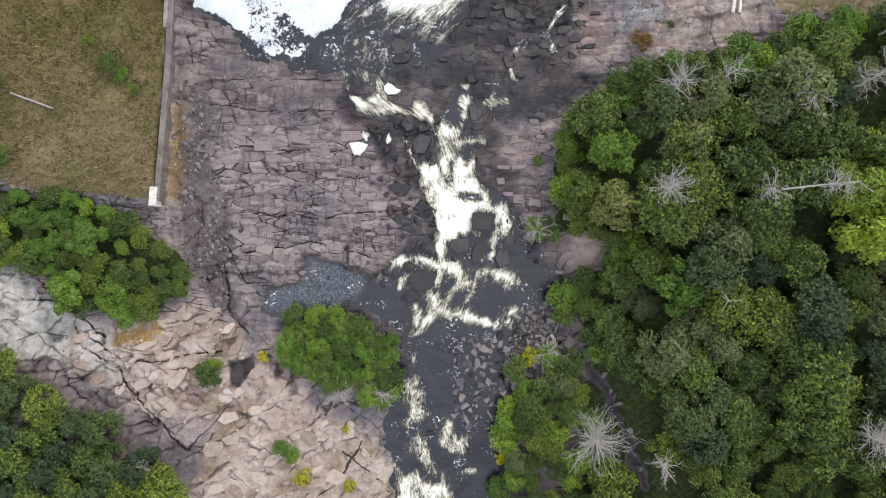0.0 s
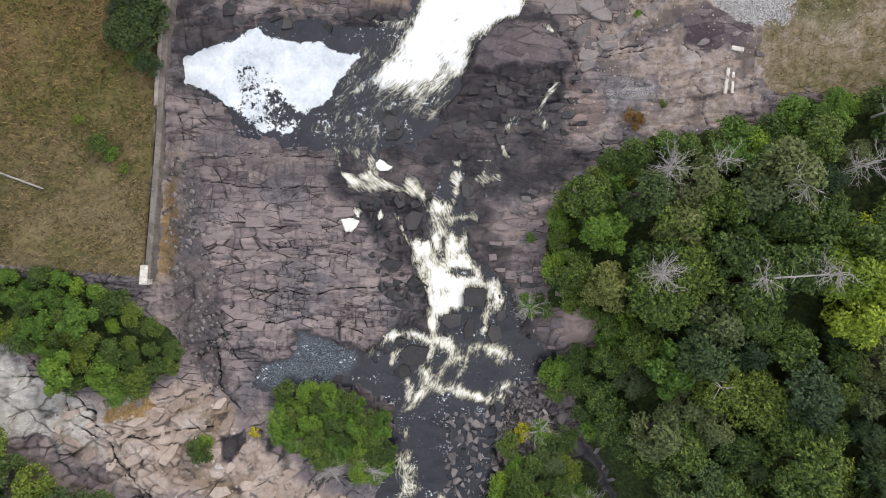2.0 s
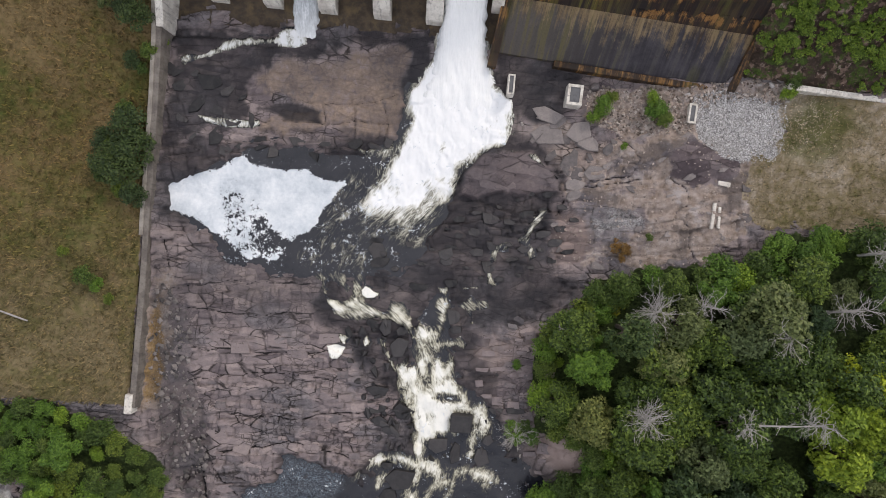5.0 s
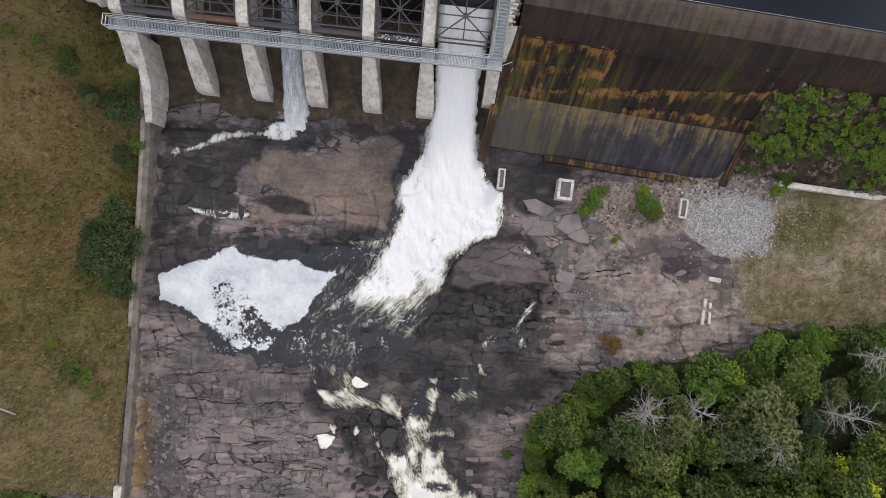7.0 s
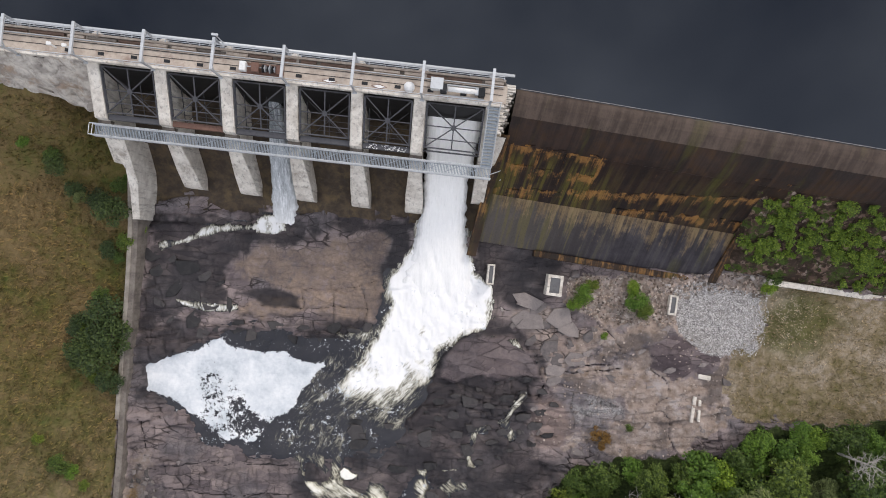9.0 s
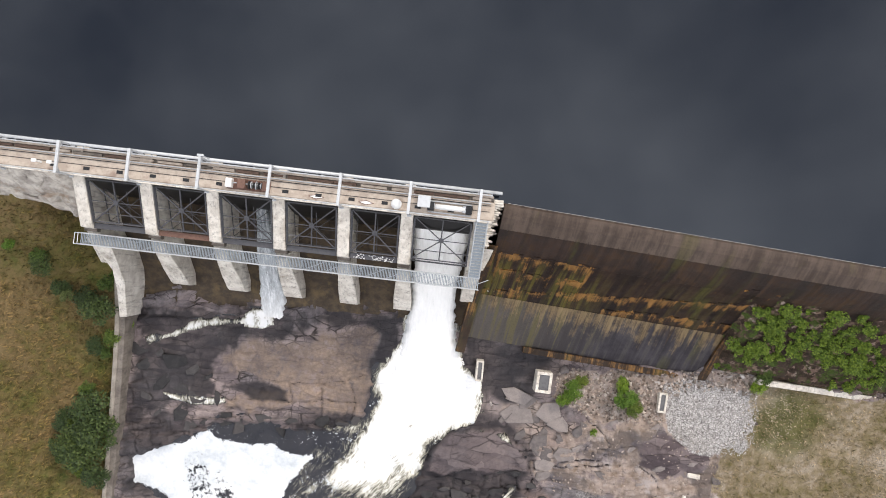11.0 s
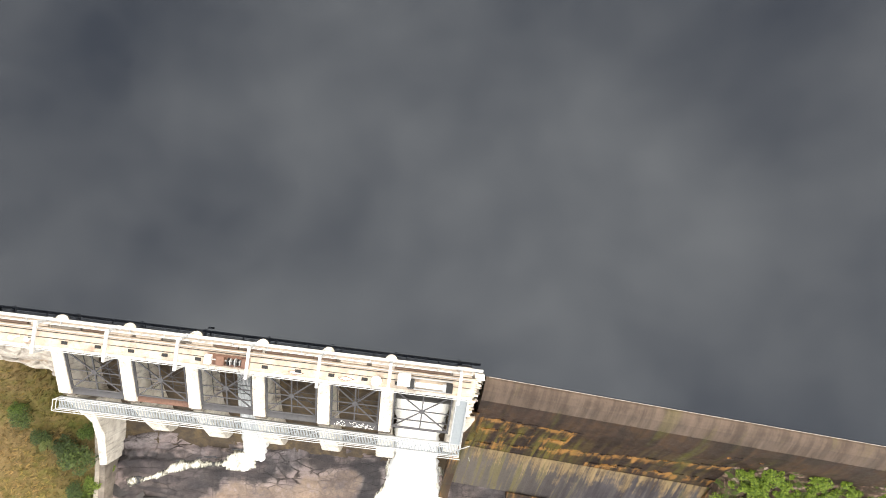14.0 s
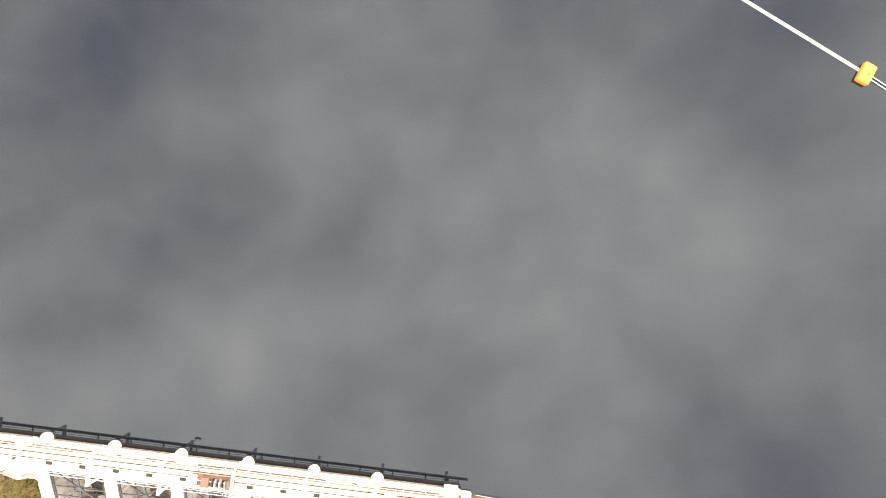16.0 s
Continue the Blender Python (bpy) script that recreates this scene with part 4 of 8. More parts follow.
SPRAY = [(-10.8, 28.6), (-7.8, 30.6), (-5.7, 32.4), (-2.8, 34.3), (-1.3, 35.9), (-1.9, 39.2), (-0.8, 41.8), (0.8, 41.8), (2.8, 30.1), (1.2, 26.1), (0.2, 24.9), (-2.9, 25.0), (-4.5, 26.4), (-7.9, 26.6)]
FLOW = [(5.4, 56), (4.9, 48), (4.6, 43), (3.6, 38), (1.5, 33), (-1, 29), (-4, 26), (-6, 21.5), (-4.5, 18), (-1, 15), (0.4, 11), (1.2, 5), (1.4, -2), (-0.5, -7), (-3, -12), (-3.6, -19), (-2, -26), (-1.5, -45)]


GULLY = [(18.1, -14.6), (20.0, -17.6), (21.4, -20.4), (22.5, -23.1), (23.4, -25.8), (24.9, -29.2)]


def hashed(i, j, k=0.0):
    s = np.sin(i * 127.1 + j * 311.7 + k * 74.7 + 0.5) * 43758.5453
    return s - np.floor(s)


def smooth(a, b, v):
    s = np.clip((v - a) / (b - a), 0, 1)
    return s * s * (3 - 2 * s)


def grain(x, y, scale, octaves=4, seed=0):
    """Fractal value noise about 0, roughly within -1 and 1."""
    total, amp, norm = 0.0, 1.0, 0.0
    for o in range(octaves):
        u, v = x * scale + 17.3 * o + seed * 7.7, y * scale - 9.1 * o + seed * 3.3
        i, j = np.floor(u), np.floor(v)
        a, b = u - i, v - j
        a, b = a * a * (3 - 2 * a), b * b * (3 - 2 * b)
        h = lambda p, q: hashed(i + p, j + q, seed + o)
        total = total + amp * ((h(0, 0) * (1 - a) + h(1, 0) * a) * (1 - b) + (h(0, 1) * (1 - a) + h(1, 1) * a) * b - 0.5) * 2
        norm, amp, scale = norm + amp, amp * 0.5, scale * 2.03
    return total / norm * 1.4


def inside(outline, x, y, soft=0.5, rough=0.5, seed=1):
    """1 within an outline, 0 outside, with a soft and ragged rim."""
    p = np.array(outline)
    q = np.roll(p, -1, axis=0)
    best, odd = np.full(x.shape, 1e9), np.zeros(x.shape, bool)
    for (x0, y0), (x1, y1) in zip(p, q):
        dx, dy = x1 - x0, y1 - y0
        s = np.clip(((x - x0) * dx + (y - y0) * dy) / (dx * dx + dy * dy + 1e-9), 0, 1)
        best = np.minimum(best, (x - x0 - s * dx) ** 2 + (y - y0 - s * dy) ** 2)
        if y0 != y1:
            odd ^= ((y0 > y) != (y1 > y)) & (x < x0 + (y - y0) * dx / dy)
    d = np.sqrt(best) * np.where(odd, -1, 1)
    if rough:
        d = d + rough * grain(x, y, 0.7, 4, seed)
    return smooth(soft, -soft, d)


def seams(runs, x, y, wide):
    """1 along wandering open fractures, each a run of places."""
    wx, wy = x + 0.34 * grain(x, y, 0.6, 4, 61), y + 0.34 * grain(x, y, 0.6, 4, 62)
    best = np.full(x.shape, 99.0)
    for run in runs:
        for (x0, y0), (x1, y1) in zip(run, run[1:]):
            near = (x > min(x0, x1) - 2) & (x < max(x0, x1) + 2) & (y > min(y0, y1) - 2) & (y < max(y0, y1) + 2)
            dx, dy = x1 - x0, y1 - y0
            s = np.clip(((wx[near] - x0) * dx + (wy[near] - y0) * dy) / (dx * dx + dy * dy), 0, 1)
            best[near] = np.minimum(best[near], np.hypot(wx[near] - x0 - s * dx, wy[near] - y0 - s * dy))
    return np.exp(-(best / (wide * (1.1 + 0.7 * grain(x, y, 0.6, 2, 63)).clip(0.3))) ** 2)


def bounds(r, row, k):
    i = np.floor(r)
    at = lambda n: n + 0.6 * (hashed(n, row, k) - 0.5)
    i = np.where(r < at(i), i - 1, i)
    i = np.where(r >= at(i + 1), i + 1, i)
    lo, hi = r - at(i), at(i + 1) - r
    return i, np.minimum(lo, hi), lo / (lo + hi) - 0.5, np.where(lo < hi, i, i + 1)


def ledges(x, y, turn, row, length, k):
    """Bedrock split by long bedding joints and short cross joints: a tone for each block, its height, and how open the joints are."""
    c, s = math.cos(radians(turn)), math.sin(radians(turn))
    u, v = c * x + s * y, c * y - s * x
    u = u + 0.7 * grain(x, y, 0.22, 3, k) + 0.12 * grain(x, y, 1.1, 3, k + 5)
    v = v + 1.2 * grain(x, y, 0.10, 2, k + 1) + 0.14 * grain(x, y, 0.55, 3, k + 2) + 0.04 * grain(x, y, 2.4, 2, k + 6)
    i, d1, f1, n1 = bounds(v / row, 0.0, k)
    size = length * (0.45 + 1.6 * hashed(i, 3.0, k) ** 1.5)
    j, d2, f2, n2 = bounds(u / size + hashed(i, 9.0, k) * 7, i, k + 1)
    tone = 0.6 * hashed(i, j, k + 2) + 0.4 * hashed(i, 5.0, k + 2)
    step = (hashed(n2, i, k + 8) > 0.45)
    high = 0.75 * (hashed(i, 1.0, k + 3) - 0.5) + 0.55 * (hashed(i, j, k + 3) - 0.5) + f1 * (hashed(i, j, k + 4) - 0.3) * 0.9 + f2 * (hashed(i, j, k + 5) - 0.5) * 0.6
    open1 = smooth(-0.35, 0.45, grain(u * 0.35 + n1 * 5.3, n1 * 7.7, 1.0, 2, k + 9))
    gap = 0.10 * (1 + 0.5 * grain(x, y, 1.2, 2, k + 4))
    joint = np.maximum(np.exp(-(d1 * row / gap) ** 2) * open1, 0.8 * np.exp(-(d2 * size / gap) ** 2) * step)
    return tone, high, joint


def shards(x, y, size, k, stretch=1.0, turn=0.0):
    """Bedrock broken into angular cells: tone, height and distance to the nearest split."""
    c, s = math.cos(radians(turn)), math.sin(radians(turn))
    u, v = (c * x + s * y) / size / stretch, (c * y - s * x) / size
    u, v = u + 0.16 * grain(x, y, 0.9 / size, 3, k), v + 0.16 * grain(x, y, 0.9 / size, 3, k + 1)
    i, j = np.floor(u), np.floor(v)
    f1, f2 = np.full(x.shape, 9.0), np.full(x.shape, 9.0)
    tone, px, py = np.zeros(x.shape), np.zeros(x.shape), np.zeros(x.shape)
    for a in (-1, 0, 1):
        for b in (-1, 0, 1):
            cx, cy = i + a + 0.1 + 0.8 * hashed(i + a, j + b, k), j + b + 0.1 + 0.8 * hashed(i + a, j + b, k + 1)
            d = np.hypot(u - cx, v - cy)
            near = d < f1
            f2 = np.where(near, f1, np.minimum(f2, d))
            f1 = np.where(near, d, f1)
            tone = np.where(near, hashed(i + a, j + b, k + 2), tone)
            px, py = np.where(near, u - cx, px), np.where(near, v - cy, py)
    high = (tone - 0.5) + px * (hashed(tone * 97, 1.0, k) - 0.5) * 1.2 + py * (hashed(tone * 97, 2.0, k) - 0.5) * 1.2
    return tone, high, (f2 - f1) * size * 0.5


WATER_Y = (-60, -28, -12, -6, -1, 1.5, 4.5, 6, 10, 13, 16.5, 19, 21.5, 31, 34, 40, 46, 60)
WATER_Z = (-7.9, -7.3, -6.7, -6.45, -6.35, -6.05, -5.65, -5.35, -5.1, -4.75, -4.5, -4.25, -4.05, -4.0, -3.4, -2.4, -1.6, -1.3)


def water_level(y):
    return np.interp(y, WATER_Y, WATER_Z)


def wall_line(y):
    """The river face of the old wall on the meadow's side."""
    return np.interp(y, (-20, 5.7, 28.8, 48.2, 60), (-34.0, -33.4, -31.5, -28.6, -27.6))


def land(x, y):
    """The lie of the land without its rocks."""
    z = -5.55 + 0.075 * y
    z = z - 1.5 * smooth(33, 42, y) * smooth(10, 20, x) * smooth(56, 34, x)
    z = z + 3.3 * smooth(13, 34, x) + 0.02 * np.clip(x - 34, 0, 400) + 1.6 * smooth(-24, -44, x)
    wall = wall_line(y)
    bank = -2.75 + 0.13 * np.clip(wall - 1.2 - x, 0, 14) + 3.6 * smooth(36, 54, y) + 5.6 * smooth(52, 62, y) * smooth(-30, -36, x)
    upper = smooth(0.2, -0.6, x - wall + 0.9) * smooth(3.0, 7.5, y + 0.12 * (x + 34))
    return z + (bank - z) * upper, upper


def field(x, y):
    """Height of the ground and the kinds of surface on it."""
    z, upper = land(x, y)
    level = water_level(y)
    pale = np.maximum(np.maximum(inside(PALE_L, x, y, 0.6, 0.8, 3), 0.75 * inside(PALE_C, x, y, 1.2, 1.2, 4)), 0.35 * inside(SLABS_R, x, y, 0.4, 0.5, 2))
    dirt = inside(DIRT_R, x, y, 1.0, 1.0, 5)
    gravel = inside(GRAVEL, x, y, 0.4, 0.4, 6)
    rubble = inside(RUBBLE, x, y, 0.5, 0.6, 7)
    gutter = inside(GUTTER, x, y, 0.8, 0.6, 8)
    bench = inside(TAN_BENCH, x, y, 0.5, 0.8, 9)
    slab, plum, dome = inside(DARK_SLAB, x, y, 0.25, 0.25, 16), inside(PLUM_ROCK, x, y, 0.5, 0.5, 17), inside(DOME, x, y, 0.5, 0.3, 18)
    seam = np.maximum(np.maximum(0.62 * seams(BENCH_SEAMS, x, y, 0.07), 0.75 * seams(BANK_SEAMS, x, y, 0.085)), np.maximum(seams(LEDGE_SEAMS, x, y, 0.075), seams(FLANK_SEAMS, x, y, 0.11)))
    grass = np.maximum(upper * smooth(5.2, 6.4, y + 0.10 * (x + 34) + 0.8 * grain(x, y, 0.4, 3, 11)), inside(GRASS_R, x, y, 0.9, 1.0, 12))
    woods = np.maximum(inside(FOREST, x, y, 0.8, 0.8, 13), np.maximum(inside(BRUSH_L, x, y, 0.8, 0.6, 14), inside(WOODS_L, x, y, 0.8, 0.8, 15)))
    # jointed ledges in the gorge, broken rock on its flanks
    t1, h1, c1 = ledges(x, y, -3.0, 1.0, 2.2, 1)
    t2, h2, c2 = ledges(x, y, 4.0, 3.1, 4.5, 21)
    t3, h3, d3 = shards(x, y, 3.0, 41, 1.5, 35.0)
    t4, h4, d4 = shards(x, y, 1.15, 61, 1.3, -20.0)
    flank = np.clip(np.maximum(np.maximum(pale, gutter), smooth(-8, -13, y) * smooth(-6, -10, x)), 0, 1)
    broken = np.clip(flank + 0.8 * smooth(2, -6, y - 0.3 * np.abs(x)) * smooth(4, 8, x) + 0.35 * smooth(1.5, 7, x) * smooth(26, 18, y), 0, 1)
    smoother = np.clip(bench + 0.4 * dirt + slab + plum + dome, 0, 1)
    crumbled = smooth(-0.1, 0.5, grain(x, y, 0.14, 3, 72))
    relief = (1 - broken) * (0.50 * h1 + 0.62 * h2) + broken * (0.95 * h3 + (0.10 + 0.3 * crumbled) * h4)
    relief = relief * (1 - 0.65 * smoother) + 0.22 * gutter * grain(x, y, 0.9, 4, 71)
    cut = np.maximum(np.exp(-(d3 / 0.12) ** 2) * (1 - 0.35 * pale), np.exp(-(d4 / 0.09) ** 2) * (0.1 + 0.9 * crumbled)) * smooth(-0.3, 0.5, grain(x, y, 0.5, 3, 77))
    split = (broken * cut + (1 - broken) * np.maximum(c1, c2)) * (1 - 0.7 * smoother)
    tone = broken * (0.6 * t3 + 0.4 * t4) + (1 - broken) * (0.6 * t1 + 0.4 * t2)
    rocky = (1 - grass) * (1 - gravel) * (1 - 0.8 * rubble) * (1 - 0.9 * woods)
    z = z + rocky * (relief - 0.30 * split) + 0.18 * grain(x, y, 0.33, 4, 81) + 0.05 * grain(x, y, 1.7, 3, 82)
    z = z - 0.9 * gutter * (1 - upper) * smooth(-4, 2, y) + 0.5 * bench
    z = z + 1.5 * np.exp(-(((x - 17.8) / 2.8) ** 2 + ((y - 0.5) / 2.6) ** 2) ** 2)
    z = z + 0.9 * inside(OUTCROP, x, y, 1.4, 0.6, 73) + 0.45 * slab + 0.5 * dome - 0.45 * seam * rocky
    z = z + 0.12 * gravel * grain(x, y, 3, 2, 83) + 0.3 * rubble * grain(x, y, 1.8, 4, 84)
    gully = seams([GULLY], x, y, 0.75)
    z, woods = z - 0.5 * gully, woods * (1 - gully)
    # the river's bed lies under its surface, with rocks that break through
    wet_in = np.maximum(inside(POOL, x, y, 0.5, 0.5, 90), inside(LOW_RIVER, x, y, 0.6, 0.6, 91))
    shoal = smooth(19, 16, y) * smooth(-12, -6, y) * 0.75 + smooth(34, 40, y)
    bed = level - 0.42 + (0.15 + 0.75 * np.clip(shoal, 0, 1)) * (0.45 * h3 + 0.85 * h4 + 0.02)
    dry = np.maximum(z, level + 0.10 + 0.25 * (relief - 0.3 * split))
    run = smooth(46, 14, np.abs(x + 4)) * smooth(52, 44, y)
    z = np.where(run > 0.01, z + (dry - z) * np.clip(run * 2, 0, 1), z)
    z = z + (bed - z) * wet_in
    wet = np.maximum(np.maximum(wet_in, 0.92 * inside(WET, x, y, 1.3, 1.0, 93)), np.maximum(np.maximum(0.97 * inside(WET_APRON, x, y, 0.5, 0.3, 98), 0.95 * np.maximum(inside(WET_LEFT, x, y, 0.6, 1.4, 99), inside(WET_TOE, x, y, 0.7, 1.3, 94))), 0.9 * inside(WET_SLAB, x, y, 0.5, 0.4, 96)))
    wet = np.clip(wet * (0.95 + 0.35 * grain(x, y, 0.5, 4, 95)) + 0.6 * gutter * (1 - upper), 0, 1) * (1 - 0.8 * bench) * (1 - 0.7 * slab) * (1 - dome) * (1 - 0.7 * plum)
    wet = np.maximum(wet, 0.97 * np.maximum(inside(POOL_SLOT, x, y, 0.25, 0.3, 88), inside(NOTCH, x, y, 0.3, 0.3, 89)))
    wet = np.maximum(wet, 0.96 * gully)
    # footing of the spillway
    su, sv = (x - 12.0) * 0.9878 - (y - 60.95) * 0.1556, -(x - 12.0) * 0.1556 - (y - 60.95) * 0.9878
    edge = 1.9 * smooth(24.5, 26.5, su)
    z = z - 4.5 * smooth(14.3, 13.4, sv + edge) * smooth(-2.2, -1.6, su) * smooth(90, 80, su)
    # the lake's bed, and far shores
    behind = smooth(-0.5, 1.5, y - np.where(x < 11, 60.8 - 0.1033 * (x - 9), 60.7 - 0.1575 * (x - 12)))
    z = z * (1 - behind) + behind * (4.0 + 18 * smooth(260, 420, np.hypot(x, y - 40)))
    scrub = smooth(19.5, 16.5, x) * smooth(-6, -10, y)
    woods = woods * (1 - 0.62 * scrub)
    dirt = dirt * (1 - np.maximum(np.maximum(plum, 0.8 * inside(PALE_SCREE, x, y, 0.8, 0.8, 85)), np.maximum(0.95 * seam, inside(RED_BLOCKS, x, y, 0.6, 0.6, 86))))
    # damp ledges below the pool
    wet = np.maximum(wet, 0.42 * smooth(13, 20, y) * smooth(31, 27, y) * smooth(-6, -14, x) * smooth(-0.2, 0.6, x - wall_line(y)) * (0.8 + 0.5 * grain(x, y, 0.25, 3, 57)))
    green = inside(GREEN_TURF, x, y, 1.6, 1.2, 87)
    return z, dict(seam=seam * rocky, plum=np.maximum(plum, 0.7 * slab), scree=0.8 * inside(PALE_SCREE, x, y, 1.2, 1.4, 85) * smooth(-0.25, 0.35, grain(x, y, 0.5, 4, 55)), ruddy=np.maximum(np.maximum(inside(RED_BLOCKS, x, y, 0.6, 0.6, 86), 0.55 * inside(LEDGE_R, x, y, 0.8, 0.8, 59) * smooth(0.0, 0.5, grain(x, y, 0.2, 3, 58) + 0.3)), smooth(1.5, 0.9, np.hypot((x - 17.8) / 2.8, (y - 0.5) / 2.6))), rusty=np.maximum(inside(ORANGE_TURF, x, y, 0.7, 0.7, 84), 0.62 * smooth(1.5, 0.3, np.abs(x - wall_line(y) - 0.9) + 0.7 * grain(x, y, 0.5, 3, 60)) * smooth(4, 7, y) * smooth(23, 16, y)), green=green, broken=broken, blk=tone, crack=np.clip(split * rocky, 0, 1), wet=wet, pale=pale * (1 - wet), tan=bench, grass=grass * (1 - woods), woods=woods,
                   gravel=gravel, dirt=np.clip(dirt * 0.8 * (0.6 + 0.4 * smooth(20, 28, x)) + 0.9 * rubble + 0.55 * gutter * upper + 0.75 * smooth(2.6, 1.2, np.abs(x - wall_line(y) - 0.6) + 0.9 * grain(x, y, 0.5, 3, 97)) * smooth(3, 6, y) * smooth(24, 17, y), 0, 1))


def sheet(name, xs, ys, height, material, marks):
    """A height field over the lines xs and ys, with its marks as point attributes."""
    nx, ny = len(xs), len(ys)
    gx, gy = np.meshgrid(xs, ys)
    co = np.stack([gx, gy, height], -1).reshape(-1, 3)
    i = np.arange((ny - 1) * (nx - 1))
    a = (i // (nx - 1)) * nx + i % (nx - 1)
    return solid(name, co, np.stack([a, a + 1, a + nx + 1, a + nx], 1), material, marks)


def solid(name, co, faces, material, marks=None, flat=False):
    """An object from arrays of corners and of faces with equal numbers of sides."""
    me = bpy.data.meshes.new(name)
    co, faces = np.asarray(co, np.float32), np.asarray(faces, np.int32)
    me.vertices.add(len(co))
    me.vertices.foreach_set("co", co.ravel())
    me.loops.add(faces.size)
    me.loops.foreach_set("vertex_index", faces.ravel())
    me.polygons.add(len(faces))
    me.polygons.foreach_set("loop_start", np.arange(0, faces.size, faces.shape[1], dtype=np.int32))
    me.polygons.foreach_set("use_smooth", np.full(len(faces), not flat))
    for key, value in (marks or {}).items():
        me.attributes.new(key, "FLOAT", "POINT").data.foreach_set("value", np.asarray(value, np.float32).ravel())
    me.update(calc_edges=True)
    me.materials.append(material)
    return new(name, me)


def lines(lo, hi, step, reach):
    far = np.array([0.4, 1.2, 3, 7, 15, 30, 60, 120, 240, 480, 960, 1900])
    far = far[far < reach]
    return np.concatenate([lo - far[::-1], np.arange(lo, hi + step / 2, step), hi + far])


STEP = 0.155
gxs, gys = lines(-54, 56, STEP, 2500), lines(-33, 60, STEP, 2500)
mesh_x, mesh_y = np.meshgrid(gxs, gys)
ground_z, ground_marks = field(mesh_x, mesh_y)
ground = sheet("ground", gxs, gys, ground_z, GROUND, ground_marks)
tagged(ground, "jointed grey-brown bedrock gorge with dry grass meadows and gravel", "ground", kind="structure")


def ground_at(x, y):
    """Height of the built ground under a point."""
    j, i = min(len(gxs) - 2, max(0, int(np.searchsorted(gxs, x)) - 1)), min(len(gys) - 2, max(0, int(np.searchsorted(gys, y)) - 1))
    return float(ground_z[i:i + 2, j:j + 2].mean())


def stream_lines(x, y):
    """Metres down the river's course, and across it."""
    course = np.array(FLOW[::-1])
    return 60 - y, x - np.interp(y, course[:, 1], course[:, 0])


def river():
    xs, ys = np.arange(-33, 20.1, 0.13), np.arange(-46, 52.1, 0.13)
    x, y = np.meshgrid(xs, ys)
    foam = np.zeros(x.shape)
    for shape, top, soft in ((POOL, 0.08, 1.5), (UPPER_RUN, 0.07, 1.5), (LOW_RIVER, 0.08, 1.0), (SWIRL, 0.30, 1.6), (SPRAY, 0.56, 1.2), (FALLS, 1.75, 1.3), (SPLASH, 1.3, 0.5),
                             (CHUTE_A, 0.95, 0.9), (CHUTE_B, 0.95, 0.9), (CHUTE_C, 0.88, 0.9), (CHUTE_D, 1.3, 1.0), (CHUTE_E, 0.95, 0.85), (CHUTE_F, 0.9, 0.5), (CHUTE_G, 1.0, 0.5), (CHUTE_H, 0.8, 0.5),
                             (CHUTE_I, 1.0, 0.3), (CHUTE_J, 1.0, 0.25), (CHUTE_K, 0.88, 0.9), (CHUTE_L, 0.85, 0.5), (CHUTE_M, 0.8, 0.6), (FLOE_A, 1.7, 0.2), (FLOE_B, 1.7, 0.2), (FLOE_C, 1.2, 0.3), (FLOE_D, 1.5, 0.25),
                             (RAPID_A, 0.9, 0.7), (RAPID_B, 0.9, 0.7), (RAPID_C, 0.9, 0.5), (RAPID_D, 0.85, 0.7), (RAPID_E, 1.0, 0.7), (RAPID_F, 0.8, 0.4), (RAPID_G, 0.9, 0.4),
                             (WISP_A, 0.75, 0.8), (WISP_B, 0.9, 0.4), (WISP_C, 0.95, 0.4), (WISP_D, 0.85, 0.4), (TRICKLE_A, 0.75, 0.5), (TRICKLE_B, 0.7, 0.5), (TRICKLE_C, 0.7, 0.5),
                             (TRICKLE_D, 0.95, 0.5), (TRICKLE_E, 1.1, 0.3), (TRICKLE_F, 0.8, 0.7), (TRICKLE_G, 0.65, 0.4)):
        rim = inside(shape, x, y, soft, 0.22, 101)
        if shape is FALLS:
            rim = rim * (0.58 + 0.42 * smooth(28.5, 36.5, y - 0.25 * x))
        foam = np.maximum(foam, (top if soft > 1.2 or top > 1.4 else 0.98 * top) * rim)
    foam = foam * (1 - 0.75 * inside(HOLE_A, x, y, 0.4, 0.2, 107))
    # thin and thick patches where the water boils
    foam = foam * (0.86 + 0.35 * grain(x, y, 0.45, 3, 108))
    calm = inside(FOAM_POOL, x, y, 0.4, 0.3, 102)
    # the raft of foam breaks up along its middle and at its edge
    raft = 1.45 * inside(FOAM_POOL, x, y, 0.5, 0.3, 102) - 0.80 * inside(RAFT_BREAK, x, y, 1.8, 0.8, 103) - 0.30 * inside(RAFT_HOLE, x, y, 1.0, 0.8, 109)
    raft = np.maximum(raft, 0.16 * inside(SWIRL, x, y, 1.5, 0.5, 110))
    along, across = stream_lines(x, y)
    flow = smooth(0.2, 0.9, foam) * (1 - calm)
    z = water_level(y) + 0.05 * grain(x, y, 0.8, 3, 104) + flow * (0.16 * grain(x * 1.3, y * 0.7, 1.1, 4, 105) + 0.10) + 0.04 * calm
    # thin sheets of water over the upper ledges stand just proud of the rock
    iy, ix = np.interp(y, gys, np.arange(len(gys))).astype(int), np.interp(x, gxs, np.arange(len(gxs))).astype(int)
    under = np.max([ground_z[iy + p, ix + q] for p in (-1, 0, 1, 2) for q in (-1, 0, 1, 2)], axis=0)
    film = np.zeros(x.shape)
